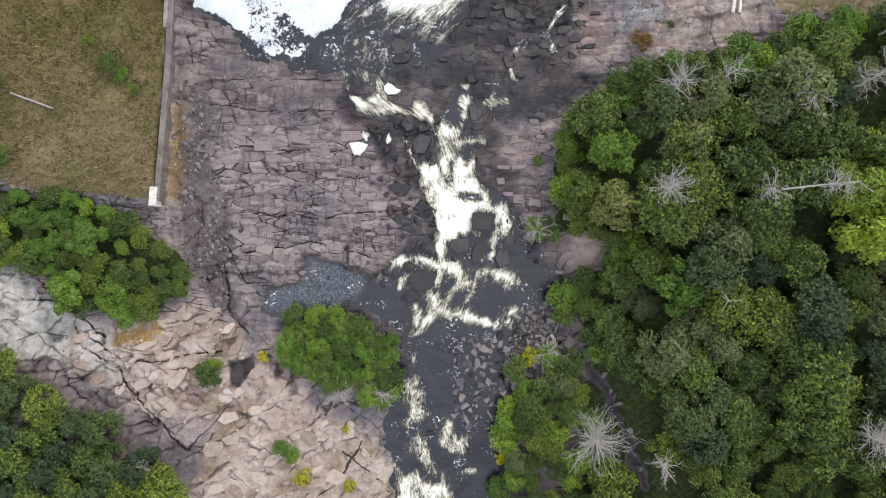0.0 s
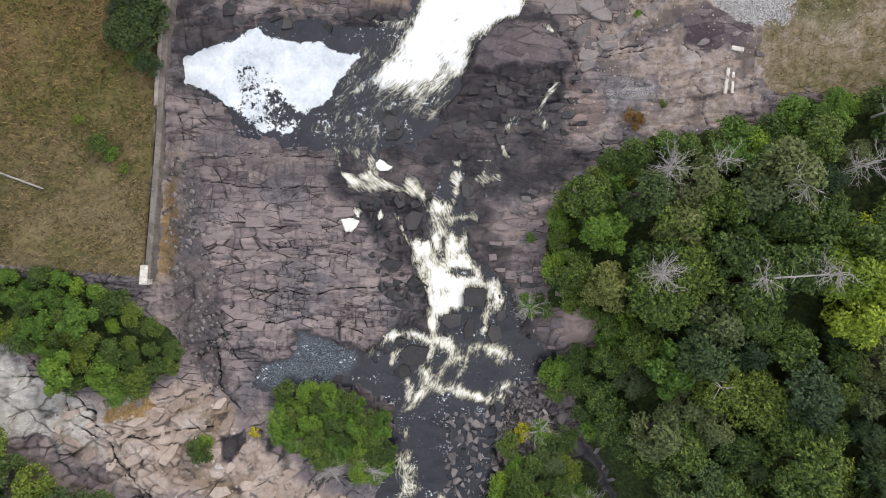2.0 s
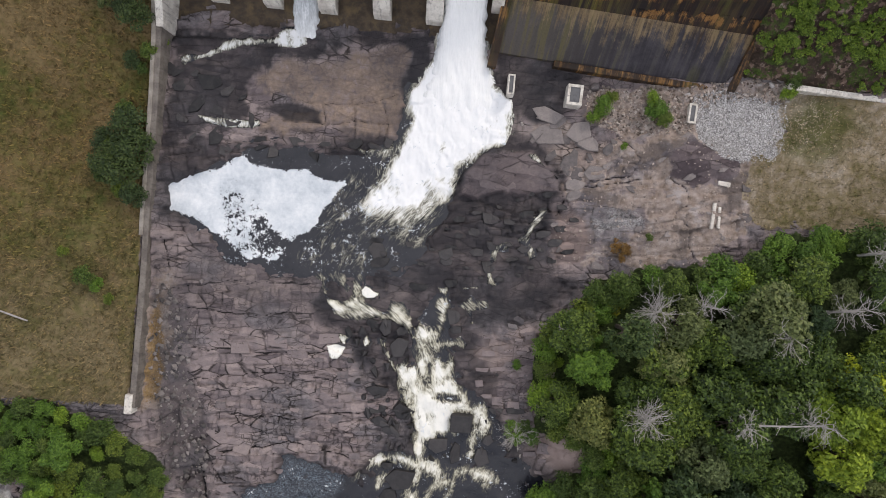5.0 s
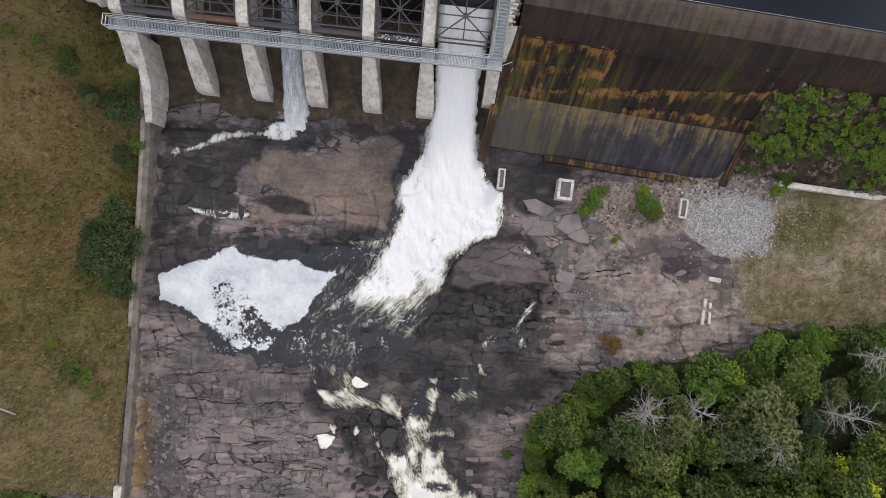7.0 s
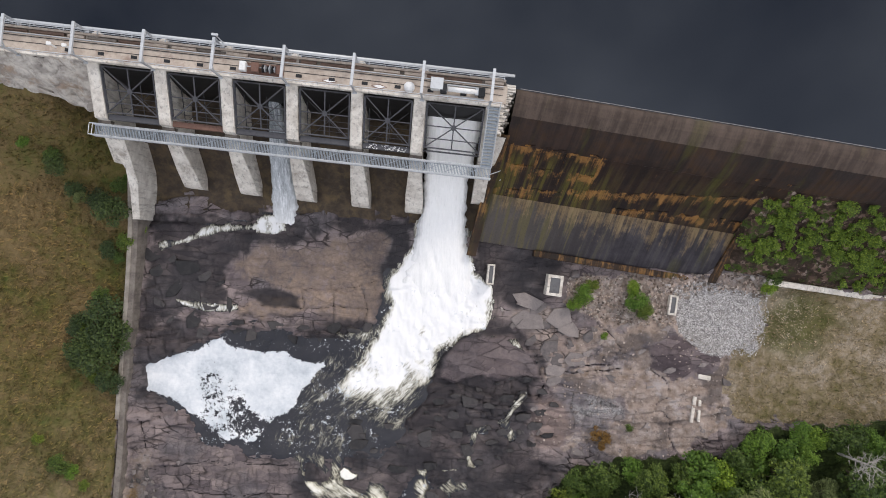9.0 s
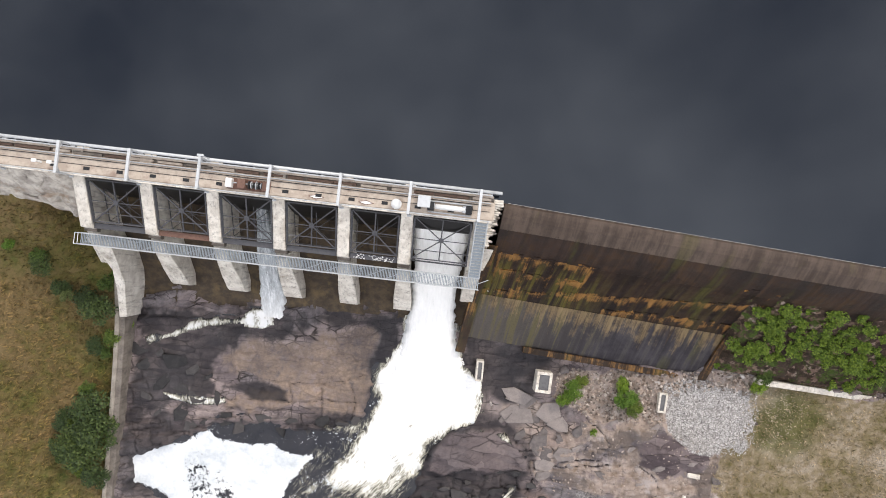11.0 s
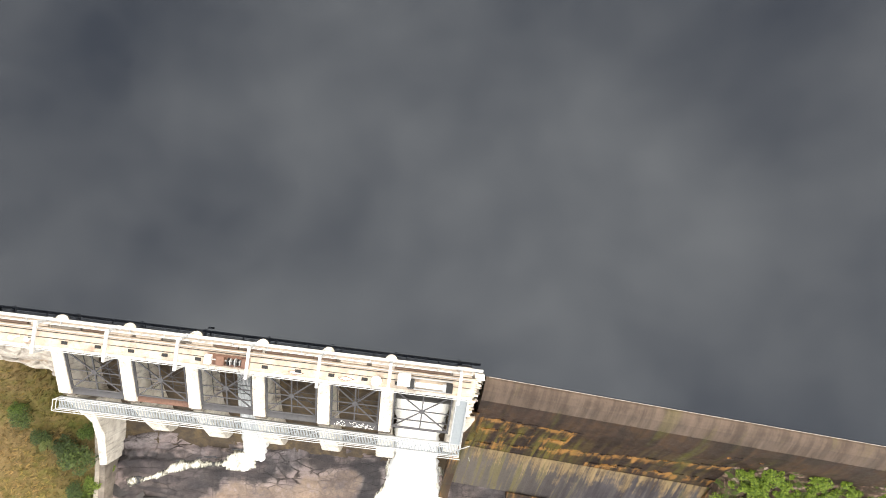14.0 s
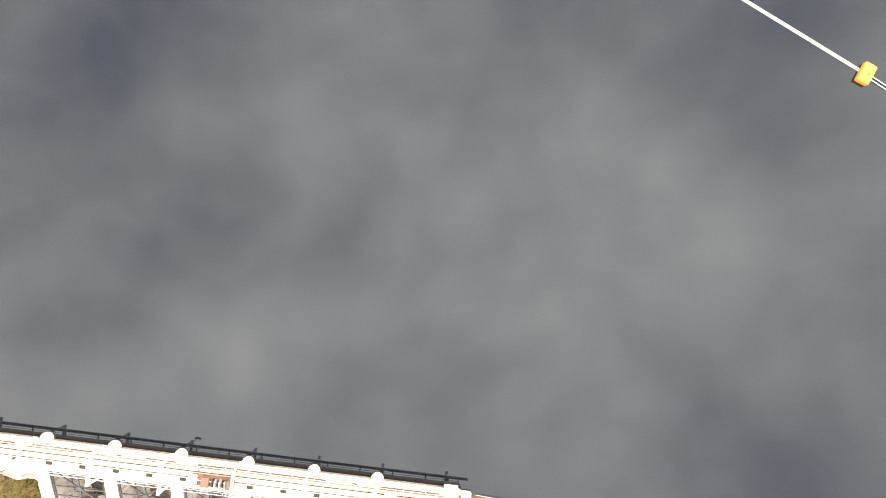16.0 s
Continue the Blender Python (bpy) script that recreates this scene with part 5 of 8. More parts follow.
    for shape in (TRICKLE_A, TRICKLE_B, TRICKLE_C, TRICKLE_D, TRICKLE_E, TRICKLE_F, TRICKLE_G, FALLS, CHUTE_A, CHUTE_B, CHUTE_C, CHUTE_D, CHUTE_F, CHUTE_G, CHUTE_H, CHUTE_I, CHUTE_J, CHUTE_L, SPLASH, FLOE_A, FLOE_B, FLOE_C, FLOE_D, WISP_B, WISP_C, WISP_D):
        film = np.maximum(film, inside(shape, x, y, 0.35, 0.3, 101))
    lifted = np.maximum(z, under + 0.05)
    z = z + (lifted - z) * smooth(0.45, 0.6, film)
    stream = np.maximum(np.maximum(inside(POOL, x, y, 1.0, 0.5, 90), inside(LOW_RIVER, x, y, 1.0, 0.6, 91)), film)
    keep = (z > under - 0.9) & (stream > 0.04)
    nx = len(xs)
    i = np.arange((len(ys) - 1) * (nx - 1))
    a = (i // (nx - 1)) * nx + i % (nx - 1)
    k = keep.ravel()
    a = a[k[a] | k[a + 1] | k[a + nx] | k[a + nx + 1]]
    faces = np.stack([a, a + 1, a + nx + 1, a + nx], 1)
    used, faces = np.unique(faces, return_inverse=True)
    co = np.stack([x, y, z], -1).reshape(-1, 3)[used]
    ob = solid("river_water", co, faces.reshape(-1, 4), RIVER, dict(raft=raft.ravel()[used], along=along.ravel()[used], across=across.ravel()[used], foam=foam.ravel()[used], pond=inside(POND, x, y, 0.8, 0.6, 106).ravel()[used]))
    return tagged(ob, "dark river water with white rapids, foam and a floating foam raft", "river", kind="structure")


river()

LAKE_Z = 10.75


def lake():
    xs, ys = np.array([-420.0, -200, -60, 9.5, 12.3, 60, 200, 420]), np.array([0.0, 1.0, 20, 60, 150, 400])
    x, y = np.meshgrid(xs, ys)
    near = np.where(xs < 11, 61.6 - 0.1033 * (xs - 9.5), 60.9 - 0.1575 * (xs - 12.0))
    y = np.where(y == 0, near[None, :], np.maximum(near[None, :] + 0.5, 60 + y))
    co = np.stack([x, y, np.full(x.shape, LAKE_Z)], -1).reshape(-1, 3)
    nx = len(xs)
    i = np.arange((len(ys) - 1) * (nx - 1))
    a = (i // (nx - 1)) * nx + i % (nx - 1)
    ob = solid("lake_water", co, np.stack([a, a + 1, a + nx + 1, a + nx], 1), LAKE)
    return tagged(ob, "calm dark lake water that mirrors the clouds", "lake", kind="structure")


lake()


# ---------------------------------------------------------------- building blocks
def part(name, bm, material, parent, label="", flat=True):
    """One mesh object under a thing or a part, from a bmesh."""
    me = bpy.data.meshes.new(name)
    bmesh.ops.recalc_face_normals(bm, faces=bm.faces)
    bm.to_mesh(me)
    bm.free()
    me.materials.append(material)
    for p in me.polygons:
        p.use_smooth = not flat
    ob = new(name, me)
    ob.parent = parent
    if label:
        ob["label"] = label
    return ob


def box(bm, x0, x1, y0, y1, z0, z1, bevel=0.0):
    vs = [bm.verts.new((x, y, z)) for z in (z0, z1) for y in (y0, y1) for x in (x0, x1)]
    fs = [bm.faces.new([vs[i] for i in q]) for q in ((0, 2, 3, 1), (4, 5, 7, 6), (0, 1, 5, 4), (2, 6, 7, 3), (0, 4, 6, 2), (1, 3, 7, 5))]
    if bevel:
        bmesh.ops.bevel(bm, geom=list({e for f in fs for e in f.edges}), offset=bevel, segments=1, affect="EDGES")
    return bm


def loft(bm, rings, cap=True):
    """Joins rings of equal length, each a list of corners, into a closed skin."""
    made = [[bm.verts.new(p) for p in ring] for ring in rings]
    n = len(made[0])
    for a, b in zip(made, made[1:]):
        for i in range(n):
            bm.faces.new((a[i], a[(i + 1) % n], b[(i + 1) % n], b[i]))
    if cap:
        bm.faces.new(made[0][::-1])
        bm.faces.new(made[-1])
    return bm


def rod(bm, p, q, r, sides=6, r2=None):
    p, q = Vector(p), Vector(q)
    turn = (q - p).to_track_quat("Z", "Y")
    ring = lambda c, k: [c + turn @ Vector((k * math.cos(2 * math.pi * i / sides), k * math.sin(2 * math.pi * i / sides), 0)) for i in range(sides)]
    return loft(bm, [ring(p, r), ring(q, r if r2 is None else r2)])


def bar(bm, p, q, w, h):
    """A straight bar of rectangular section, h along z as nearly as may be."""
    p, q = Vector(p), Vector(q)
    d = (q - p).normalized()
    side = d.cross(Vector((0, 0, 1)))
    side = (side if side.length > 1e-3 else Vector((1, 0, 0))).normalized()
    up = side.cross(d)
    ring = lambda c: [c + side * (a * w / 2) + up * (b * h / 2) for a, b in ((-1, -1), (1, -1), (1, 1), (-1, 1))]
    return loft(bm, [ring(p), ring(q)])


def prism(bm, profile, x0, x1):
    """A profile of (y, z) drawn out along x."""
    return loft(bm, [[(x0, y, z) for y, z in profile], [(x1, y, z) for y, z in profile]])


def anchor(name, m, label="", category="", group="", kind=""):
    ob = new(name)
    ob.matrix_world = m
    return tagged(ob, label, category, group, kind)


# ---------------------------------------------------------------- the dam; x along it, y upstream, z true height
DAM = pose(9.15, 59.45, 0, 0, 0, -5.9)
DECK_Z = 12.0
PIERS = (-37.3, -31.0, -24.8, -18.6, -12.45, -6.55)
dam = anchor("dam", DAM, "weathered concrete gate dam with six bays between piers", "dam", kind="structure")


def build_pier(at, half, foot, last=False):
    bm = bmesh.new()
    # deck part, sloping crown, then the battered nose that widens towards its foot
    rings = []
    for y, z, k in ((2.1, 11.8, half), (0.05, 11.8, half), (0.0, 11.55, half), (-4.95, 9.05, half), (-5.1, 8.0, half), (-6.2, 7.2, half + 0.05), (-8.6, 3.4, foot * 0.95), (-10.1, 1.0, foot), (-10.25, 0.5, foot))[:None if foot < 1.2 else 7]:
        rings.append([(at - k, y, -4.0), (at + k, y, -4.0), (at + k, y, z - 0.12), (at + k - 0.12, y, z), (at - k + 0.12, y, z), (at - k, y, z - 0.12)])
    loft(bm, rings)
    pier = part("pier", bm, CONCRETE, dam, "pale streaked concrete pier with a battered foot")
    bm = bmesh.new()
    n = 10
    arc = [(at + half * math.cos(math.pi * i / n), 2.15 + half * 1.05 * math.sin(math.pi * i / n)) for i in range(n + 1)]
    loft(bm, [[(x, y, z) for x, y in arc] for z in (6.0, 10.9, 11.05)])
    part("pier_nose", bm, CONCRETE, pier, "rounded upstream nose")
    bm = bmesh.new()
    box(bm, at - half - 0.05, at + half + 0.05, -5.35, -5.0, 7.5, 8.2, 0.04)
    part("seat_block", bm, OLD_WALL, pier)
    return pier


for k, u in enumerate(PIERS):
    build_pier(u, 0.58, 0.98 if k else 1.35)

bm = bmesh.new()
box(bm, -75, 1.4, -0.05, 1.62, 11.45, DECK_Z, 0.04)
deck = part("deck", bm, DECKING, dam, "beige worn concrete deck slab")
bm = bmesh.new()
box(bm, -75, 1.3, 1.62, 2.0, 11.3, 11.72)
part("cable_trench", bm, OLD_WALL, deck, "brown stained cable trench")
bm = bmesh.new()
box(bm, -75, 1.2, 2.0, 2.2, 11.2, DECK_Z + 0.02, 0.03)
part("upstream_kerb", bm, DECKING, deck)
bm = bmesh.new()
box(bm, -75, 1.25, -0.32, -0.06, 11.3, DECK_Z - 0.05, 0.03)
part("downstream_kerb", bm, CONCRETE, deck, "pale concrete edge beam")
bm = bmesh.new()
bar(bm, (-75, 0.72, DECK_Z + 0.01), (1.0, 0.72, DECK_Z + 0.01), 0.05, 0.05)
part("crane_rail", bm, DARK_STEEL, deck)
for y, r in ((1.28, 0.035), (1.5, 0.05)):
    bm = bmesh.new()
    rod(bm, (-75, y, DECK_Z + 0.06), (1.0, y, DECK_Z + 0.06), r, 6)
    part("conduit", bm, STEEL if r > 0.04 else DARK_STEEL, deck)
random.seed(12)
u = -60.0
while u < 0.4:
    size = random.uniform(1.4, 3.4)
    bm = bmesh.new()
    box(bm, u, min(u + size, 1.0), 1.66 + random.uniform(0, 0.05), 1.9 + random.uniform(0, 0.06), 11.72, 11.9 + random.uniform(0, 0.08), 0.02)
    part("trench_timber", bm, random.choice((TIMBER, TIMBER, OLD_WALL, DECKING)), deck, "weathered brown timber baulk")
    u += size + random.uniform(0.05, 0.5)
for k in range(13):
    u = -2.6 - 3.05 * k
    bm = bmesh.new()
    box(bm, u - 0.28, u + 0.28, 0.28, 0.58, DECK_Z, DECK_Z + 0.05, 0.01)
    part("floor_hatch", bm, DARK_STEEL, deck, "small dark steel hatch")
bm = bmesh.new()
box(bm, -75, 1.2, 0.3, 2.2, 3.5, 11.4)
part("upstream_wall", bm, OLD_WALL, dam)

# bays: stained floor, gate leaf, steel bracing, sill beam
EDGES = [u + 0.58 for u in PIERS] + [-0.35]
bm = bmesh.new()
profile = ((0.3, 5.2), (2.5, 4.7), (5.0, 3.0), (7.2, 0.9), (9.0, -0.6), (11.5, -1.5))
rings = []
for u, reach in ((-38.2, 15.2), (-26, 14.2), (-14, 12.2), (0.6, 11.6)):
    rings.append([(u, -v, z) for v, z in profile] + [(u, -reach, -2.3), (u, -reach, -6), (u, -0.3, -6)])
loft(bm, rings)
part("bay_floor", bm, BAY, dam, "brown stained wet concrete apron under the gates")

bm = bmesh.new()
loft(bm, [[(-0.35, y, -4), (0.95, y, -4), (0.95, y, z), (-0.35, y, z)] for y, z in ((2.4, 11.55), (0.0, 11.5), (-0.3, 11.1), (-5.1, 7.75), (-6.6, 5.5), (-8.2, 2.5), (-8.5, 1.6))])
end_pier = part("end_pier", bm, CONCRETE, dam, "pale concrete end pier under the steel stair")
bm = bmesh.new()
random.seed(5)
for k in range(22):
    y = 2.0 - 0.21 * k
    width = 2.15 - 0.045 * k + random.uniform(-0.25, 0.25)
    box(bm, 0.95, width, y - 0.2, y, 2, 11.25 - 0.07 * k + random.uniform(-0.12, 0.1), 0.04)
    box(bm, 0.96, width + random.uniform(0.1, 0.5), y - 0.19, y - 0.01, 2, 10.3 - 0.08 * k + random.uniform(-0.4, 0.3), 0.04)
loft(bm, [[(0.95, y, 0), (0.95 + w, y, 0), (0.95 + w * 0.7, y, z), (0.95, y, z)] for y, z, w in ((-2.65, 9.6, 1.4), (-3.6, 8.3, 1.1), (-4.8, 6.4, 0.6))])
part("broken_abutment", bm, CONCRETE, dam, "crumbling pale concrete abutment")


def bracing(u0, u1, z0, z1, y0, y1, thick, parent, heavy):
    """A flat steel frame with a cross and two diagonals, meeting in a gusset plate."""
    a, b, c, d = (u0, y0, z0), (u1, y0, z0), (u1, y1, z1), (u0, y1, z1)
    mid = lambda p, q, s=0.5: tuple(i + (j - i) * s for i, j in zip(p, q))
    hub = mid(a, c)
    for p, q, w in ((a, b, 1), (b, c, 1.2), (c, d, 1.2), (d, a, 1.2), (mid(a, b), mid(d, c), 1.1), (mid(a, d), mid(b, c), 0.8), (a, hub, 1), (b, hub, 1), (c, hub, 1), (d, hub, 1), (mid(d, a, 0.22), mid(c, b, 0.22), 0.8)):
        bm = bmesh.new()
        bar(bm, p, q, thick * w, thick * 1.3)
        part("brace", bm, GATE_STEEL, parent)
    if heavy:
        bm = bmesh.new()
        slope = (z1 - z0) / (y1 - y0)
        loft(bm, [[(hub[0] + 0.27 * math.cos(k * math.pi / 4), hub[1] + 0.27 * math.sin(k * math.pi / 4), hub[2] + 0.27 * slope * math.sin(k * math.pi / 4) + dz) for k in range(8)] for dz in (0.06, 0.13)])
        part("gusset_plate", bm, GATE_STEEL, parent)


for k in range(6):
    u0, u1 = EDGES[k] + 0.05, (PIERS[k + 1] - 0.58 if k < 5 else -0.35) - 0.05
    gate = anchor("sluice_gate", DAM, "dark steel sluice gate with crossed bracing in a concrete bay", "sluice gate", "gates of the dam")
    bm = bmesh.new()
    low = 5.0 if k < 5 else 9.9
    curve = [(-0.55 - 0.9 * math.sin(s * 1.5), 11.0 + (low - 11.0) * s) for s in (0, 0.25, 0.5, 0.75, 1)]
    prism(bm, curve + [(y + 0.12, z) for y, z in reversed(curve)], u0, u1)
    part("gate_leaf", bm, GATE_PLATE, gate, "near-black gate plate with the bay's shade in its colour")
    bracing(u0 + 0.12, u1 - 0.12, 11.0, 9.0, -0.45, -4.3, 0.105, gate, True)
    bracing(u0 + 0.3, u1 - 0.3, 8.6, 6.6, -0.9, -4.2, 0.06, gate, False)
    for s in (u0 + 0.06, u1 - 0.06):
        bm = bmesh.new()
        bar(bm, (s, -0.5, 11.1), (s, -4.45, 9.0), 0.07, 0.14)
        part("side_beam", bm, GATE_STEEL, gate)
    bm = bmesh.new()
    box(bm, u0, u1, -5.0 if k < 5 else -4.6, -4.45, 8.35, 8.75 if k < 5 else 8.5, 0.03)
    part("sill_beam", bm, RUST if k == 1 else GATE_STEEL, gate, "rusty red beam" if k == 1 else "grey beam")
    if k == 4:
        # flaking white paint on one beam
        random.seed(9)
        bm = bmesh.new()
        for _ in range(70):
            x, y, s = random.uniform(u0 + 0.4, u1 - 0.3), random.uniform(-4.96, -4.5), random.uniform(0.03, 0.08)
            box(bm, x - s, x + s, y - s * 0.7, y + s * 0.7, 8.74, 8.758)
        part("flaked_paint", bm, WHITE, gate, "flaking white paint")["kind"] = "stuff"

# ---------------------------------------------------------------- hoist frames, pipe and rails on the deck
frame_thing = anchor("hoist_frame", DAM @ pose(-0.1, 0, 0), "pale steel portal frame standing across the dam deck", "hoist frame", "hoist frames on the deck")
bm = bmesh.new()
box(bm, -0.13, 0.13, -0.42, 2.5, 13.85, 14.08, 0.02)
part("cross_beam", bm, RAILS, frame_thing)
for y in (-0.33, 2.4):
    bm = bmesh.new()
    bar(bm, (0, y, 11.55 if y < 0 else 11.9), (0, y, 13.85), 0.16, 0.16)
    post = part("post", bm, STEEL, frame_thing)
    bm = bmesh.new()
    box(bm, -0.2, 0.2, y - 0.2, y + 0.2, 11.53 if y < 0 else 11.9, 11.58 if y < 0 else 11.95)
    part("foot_plate", bm, STEEL, post)
    bm = bmesh.new()
    bar(bm, (0, y, 13.3), (0, y + (0.55 if y < 0 else -0.55), 13.86), 0.09, 0.09)
    part("knee_brace", bm, STEEL, frame_thing)
for k in range(1, 9):
    copy_thing(frame_thing, DAM @ pose(-0.1 - 6.27 * k, 0, 0))

pipe = anchor("water_pipe", DAM, "long pale steel pipe on brackets along the deck", "pipe")
bm = bmesh.new()
rod(bm, (-75, 2.5, 12.45), (1.9, 2.5, 12.45), 0.15, 10)
part("pipe_run", bm, RAILS, pipe, "", False)
for k in range(24):
    bm = bmesh.new()
    bar(bm, (1.0 - 3.13 * k, 2.1, 12.2), (1.0 - 3.13 * k, 2.62, 12.2), 0.09, 0.12)
    part("bracket", bm, STEEL, pipe)


def railing(name, label, m, length, z, step, group, second=0.52, height=1.05):
    """A tube handrail along x with a mid rail and round posts."""
    ob = anchor(name, m, label, "railing", group)
    for h, r in ((height, 0.032), (second, 0.024)):
        bm = bmesh.new()
        rod(bm, (0, 0, z + h), (length, 0, z + h), r, 6)
        part("rail", bm, RAILS, ob)
    for k in range(int(length / step) + 1):
        bm = bmesh.new()
        rod(bm, (k * step, 0, z), (k * step, 0, z + height), 0.028, 6)
        part("rail_post", bm, RAILS, ob)
    return ob


railing("deck_railing", "pale tube railing along the lake edge of the deck", DAM @ pose(-46, 2.16, 0), 47, DECK_Z, 2.0, "deck railings")
railing("deck_railing", "pale tube railing along the gate edge of the deck", DAM @ pose(-46, -0.2, 0), 47, DECK_Z - 0.05, 2.0, "deck railings")

# ---------------------------------------------------------------- catwalk and stair
catwalk = anchor("catwalk", DAM, "blue-grey steel catwalk with tube rails across the gate bays", "catwalk")
CAT0, CAT1, CAT_Z = -38.1, 0.95, 8.25
for k in range(27):
    u = CAT0 + (CAT1 - CAT0) * k / 27
    bm = bmesh.new()
    for j in range(10):
        box(bm, u + 0.149 * j + 0.01, u + 0.149 * j + 0.085, -6.62, -5.62, CAT_Z, CAT_Z + 0.05)
    part("grating_panel", bm, GRATE, catwalk)
for y in (-6.66, -5.58):
    bm = bmesh.new()
    box(bm, CAT0, CAT1, y - 0.05, y + 0.05, CAT_Z - 0.28, CAT_Z + 0.12)
    part("side_girder", bm, STEEL, catwalk)
    for h in (0.55, 1.1):
        bm = bmesh.new()
        rod(bm, (CAT0, y, CAT_Z + h), (CAT1 - (0 if y < -6 else 1.2), y, CAT_Z + h), 0.035, 6)
        part("rail", bm, RAILS, catwalk)
    for k in range(21):
        u = CAT0 + 2.0 * k
        if y > -6 and u > CAT1 - 1.2:
            continue
        bm = bmesh.new()
        rod(bm, (u, y, CAT_Z), (u, y, CAT_Z + 1.1), 0.03, 6)
        part("rail_post", bm, RAILS, catwalk)
for h in (0.55, 1.1):
    bm = bmesh.new()
    rod(bm, (CAT0, -6.66, CAT_Z + h), (CAT0, -5.58, CAT_Z + h), 0.035, 6)
    part("end_rail", bm, WHITE, catwalk)
for k in range(20):
    u = CAT0 + 2.0 * k
    bm = bmesh.new()
    bar(bm, (u, -6.6, CAT_Z - 0.2), (u + 2.0, -5.64, CAT_Z - 0.2), 0.06, 0.06)
    part("under_brace", bm, STEEL, catwalk)

stair = anchor("steel_stair", DAM, "blue-grey steel stair from the dam deck down to the catwalk", "stair")
for k in range(19):
    s = (k + 0.5) / 19
    bm = bmesh.new()
    y, z = -0.35 - 5.2 * s, 11.75 - 3.4 * s
    box(bm, -0.12, 0.85, y - 0.12, y + 0.12, z - 0.02, z + 0.02)
    part("tread", bm, GRATE, stair)
for u in (-0.16, 0.89):
    bm = bmesh.new()
    bar(bm, (u, -0.2, 11.8), (u, -5.6, 8.3), 0.06, 0.26)
    part("stringer", bm, STEEL, stair)
    bm = bmesh.new()
    rod(bm, (u, -0.2, 12.85), (u, -5.6, 9.35), 0.035, 6)
    part("handrail", bm, RAILS, stair)
    for k in range(5):
        s = k / 4
        bm = bmesh.new()
        rod(bm, (u, -0.25 - 5.3 * s, 11.8 - 3.45 * s), (u, -0.25 - 5.3 * s, 12.82 - 3.45 * s), 0.03, 6)
        part("rail_post", bm, RAILS, stair)

# ---------------------------------------------------------------- things that stand on the deck
locker = anchor("steel_locker", DAM @ pose(-5.1, 0.95, DECK_Z), "white steel locker on the dam deck", "locker")
bm = bmesh.new()
box(bm, -0.55, 0.55, -0.5, 0.5, 0.0, 0.9, 0.03)
body = part("cabinet_body", bm, WHITE, locker)
bm = bmesh.new()
box(bm, -0.58, 0.58, -0.53, 0.53, 0.9, 0.96, 0.02)
part("lid", bm, RAILS, body)

winch = anchor("gate_winch", DAM @ pose(-2.7, 0.62, DECK_Z), "pale steel winch with a long drum on the dam deck", "winch")
bm = bmesh.new()
rod(bm, (-1.35, 0, 0.55), (1.35, 0, 0.55), 0.24, 12)
part("drum", bm, WHITE, winch, "pale cable drum", False)
for u in (-1.75, 1.75):
    bm = bmesh.new()
    box(bm, u - 0.3, u + 0.3, -0.38, 0.38, 0.0, 0.85, 0.05)
    part("gear_box", bm, DARK_STEEL, winch, "dark gear box")
    bm = bmesh.new()
    box(bm, u - 0.22 * (1 if u > 0 else -1) - 0.4, u - 0.22 * (1 if u > 0 else -1) + 0.12, -0.3, 0.3, 0.3, 0.75, 0.03)
    part("motor", bm, STEEL, winch)
for y in (-0.5, 0.5):
    bm = bmesh.new()
    box(bm, -2.0, 2.0, y - 0.05, y + 0.05, 0.0, 0.14)
    part("base_rail", bm, STEEL, winch)

old_winch = anchor("old_hoist", DAM @ pose(-21.2, 0.62, DECK_Z), "rusty old hoist machine on the dam deck", "hoist")
bm = bmesh.new()
box(bm, -1.95, 1.95, -0.5, 0.5, 0.0, 0.1)
part("base_plate", bm, RUST, old_winch)
for u, w, mat in ((-1.7, 0.28, WHITE), (-0.55, 0.36, RUST), (1.6, 0.22, RUST)):
    bm = bmesh.new()
    box(bm, u - w, u + w, -0.42, 0.42, 0.1, 0.75, 0.04)
    part("housing", bm, mat, old_winch, "rusty red housing" if mat is RUST else "pale housing")
for k in range(6):
    u = 0.1 + 0.22 * k
    bm = bmesh.new()
    rod(bm, (u, 0, 0.45), (u + 0.07, 0, 0.45), 0.38 - 0.05 * (k % 3), 12)
    part("gear_wheel", bm, STEEL if k % 2 else DARK_STEEL, old_winch)
bm = bmesh.new()
rod(bm, (-1.4, 0.05, 0.45), (1.6, 0.05, 0.45), 0.06, 8)
part("shaft", bm, STEEL, old_winch)

tank = anchor("cable_reel", DAM @ pose(-7.6, 0.45, DECK_Z), "round white covered cable reel on the dam deck", "cable reel")
bm = bmesh.new()
loft(bm, [[(r * math.cos(k * math.pi / 7), r * 0.95 * math.sin(k * math.pi / 7), z) for k in range(14)] for r, z in ((0.42, 0), (0.5, 0.15), (0.5, 0.5), (0.4, 0.7), (0.12, 0.78))])
part("cover", bm, WHITE, tank, "", False)
for u, w in ((-15.0, 0.75), (-10.4, 0.75)):
    sign = anchor("painted_diamond", DAM @ pose(u, 0.28, DECK_Z + 0.004), "white and red diamond painted on a plate on the deck", "marking plate", "marking plates on the deck")
    bm = bmesh.new()
    loft(bm, [[(w, 0, z), (0, 0.22, z), (-w, 0, z), (0, -0.22, z)] for z in (0, 0.03)])
    part("border", bm, RUST, sign, "red border")
    bm = bmesh.new()
    loft(bm, [[(w * 0.8, 0, z), (0, 0.16, z), (-w * 0.8, 0, z), (0, -0.16, z)] for z in (0.03, 0.04)])
    part("face", bm, WHITE, sign)
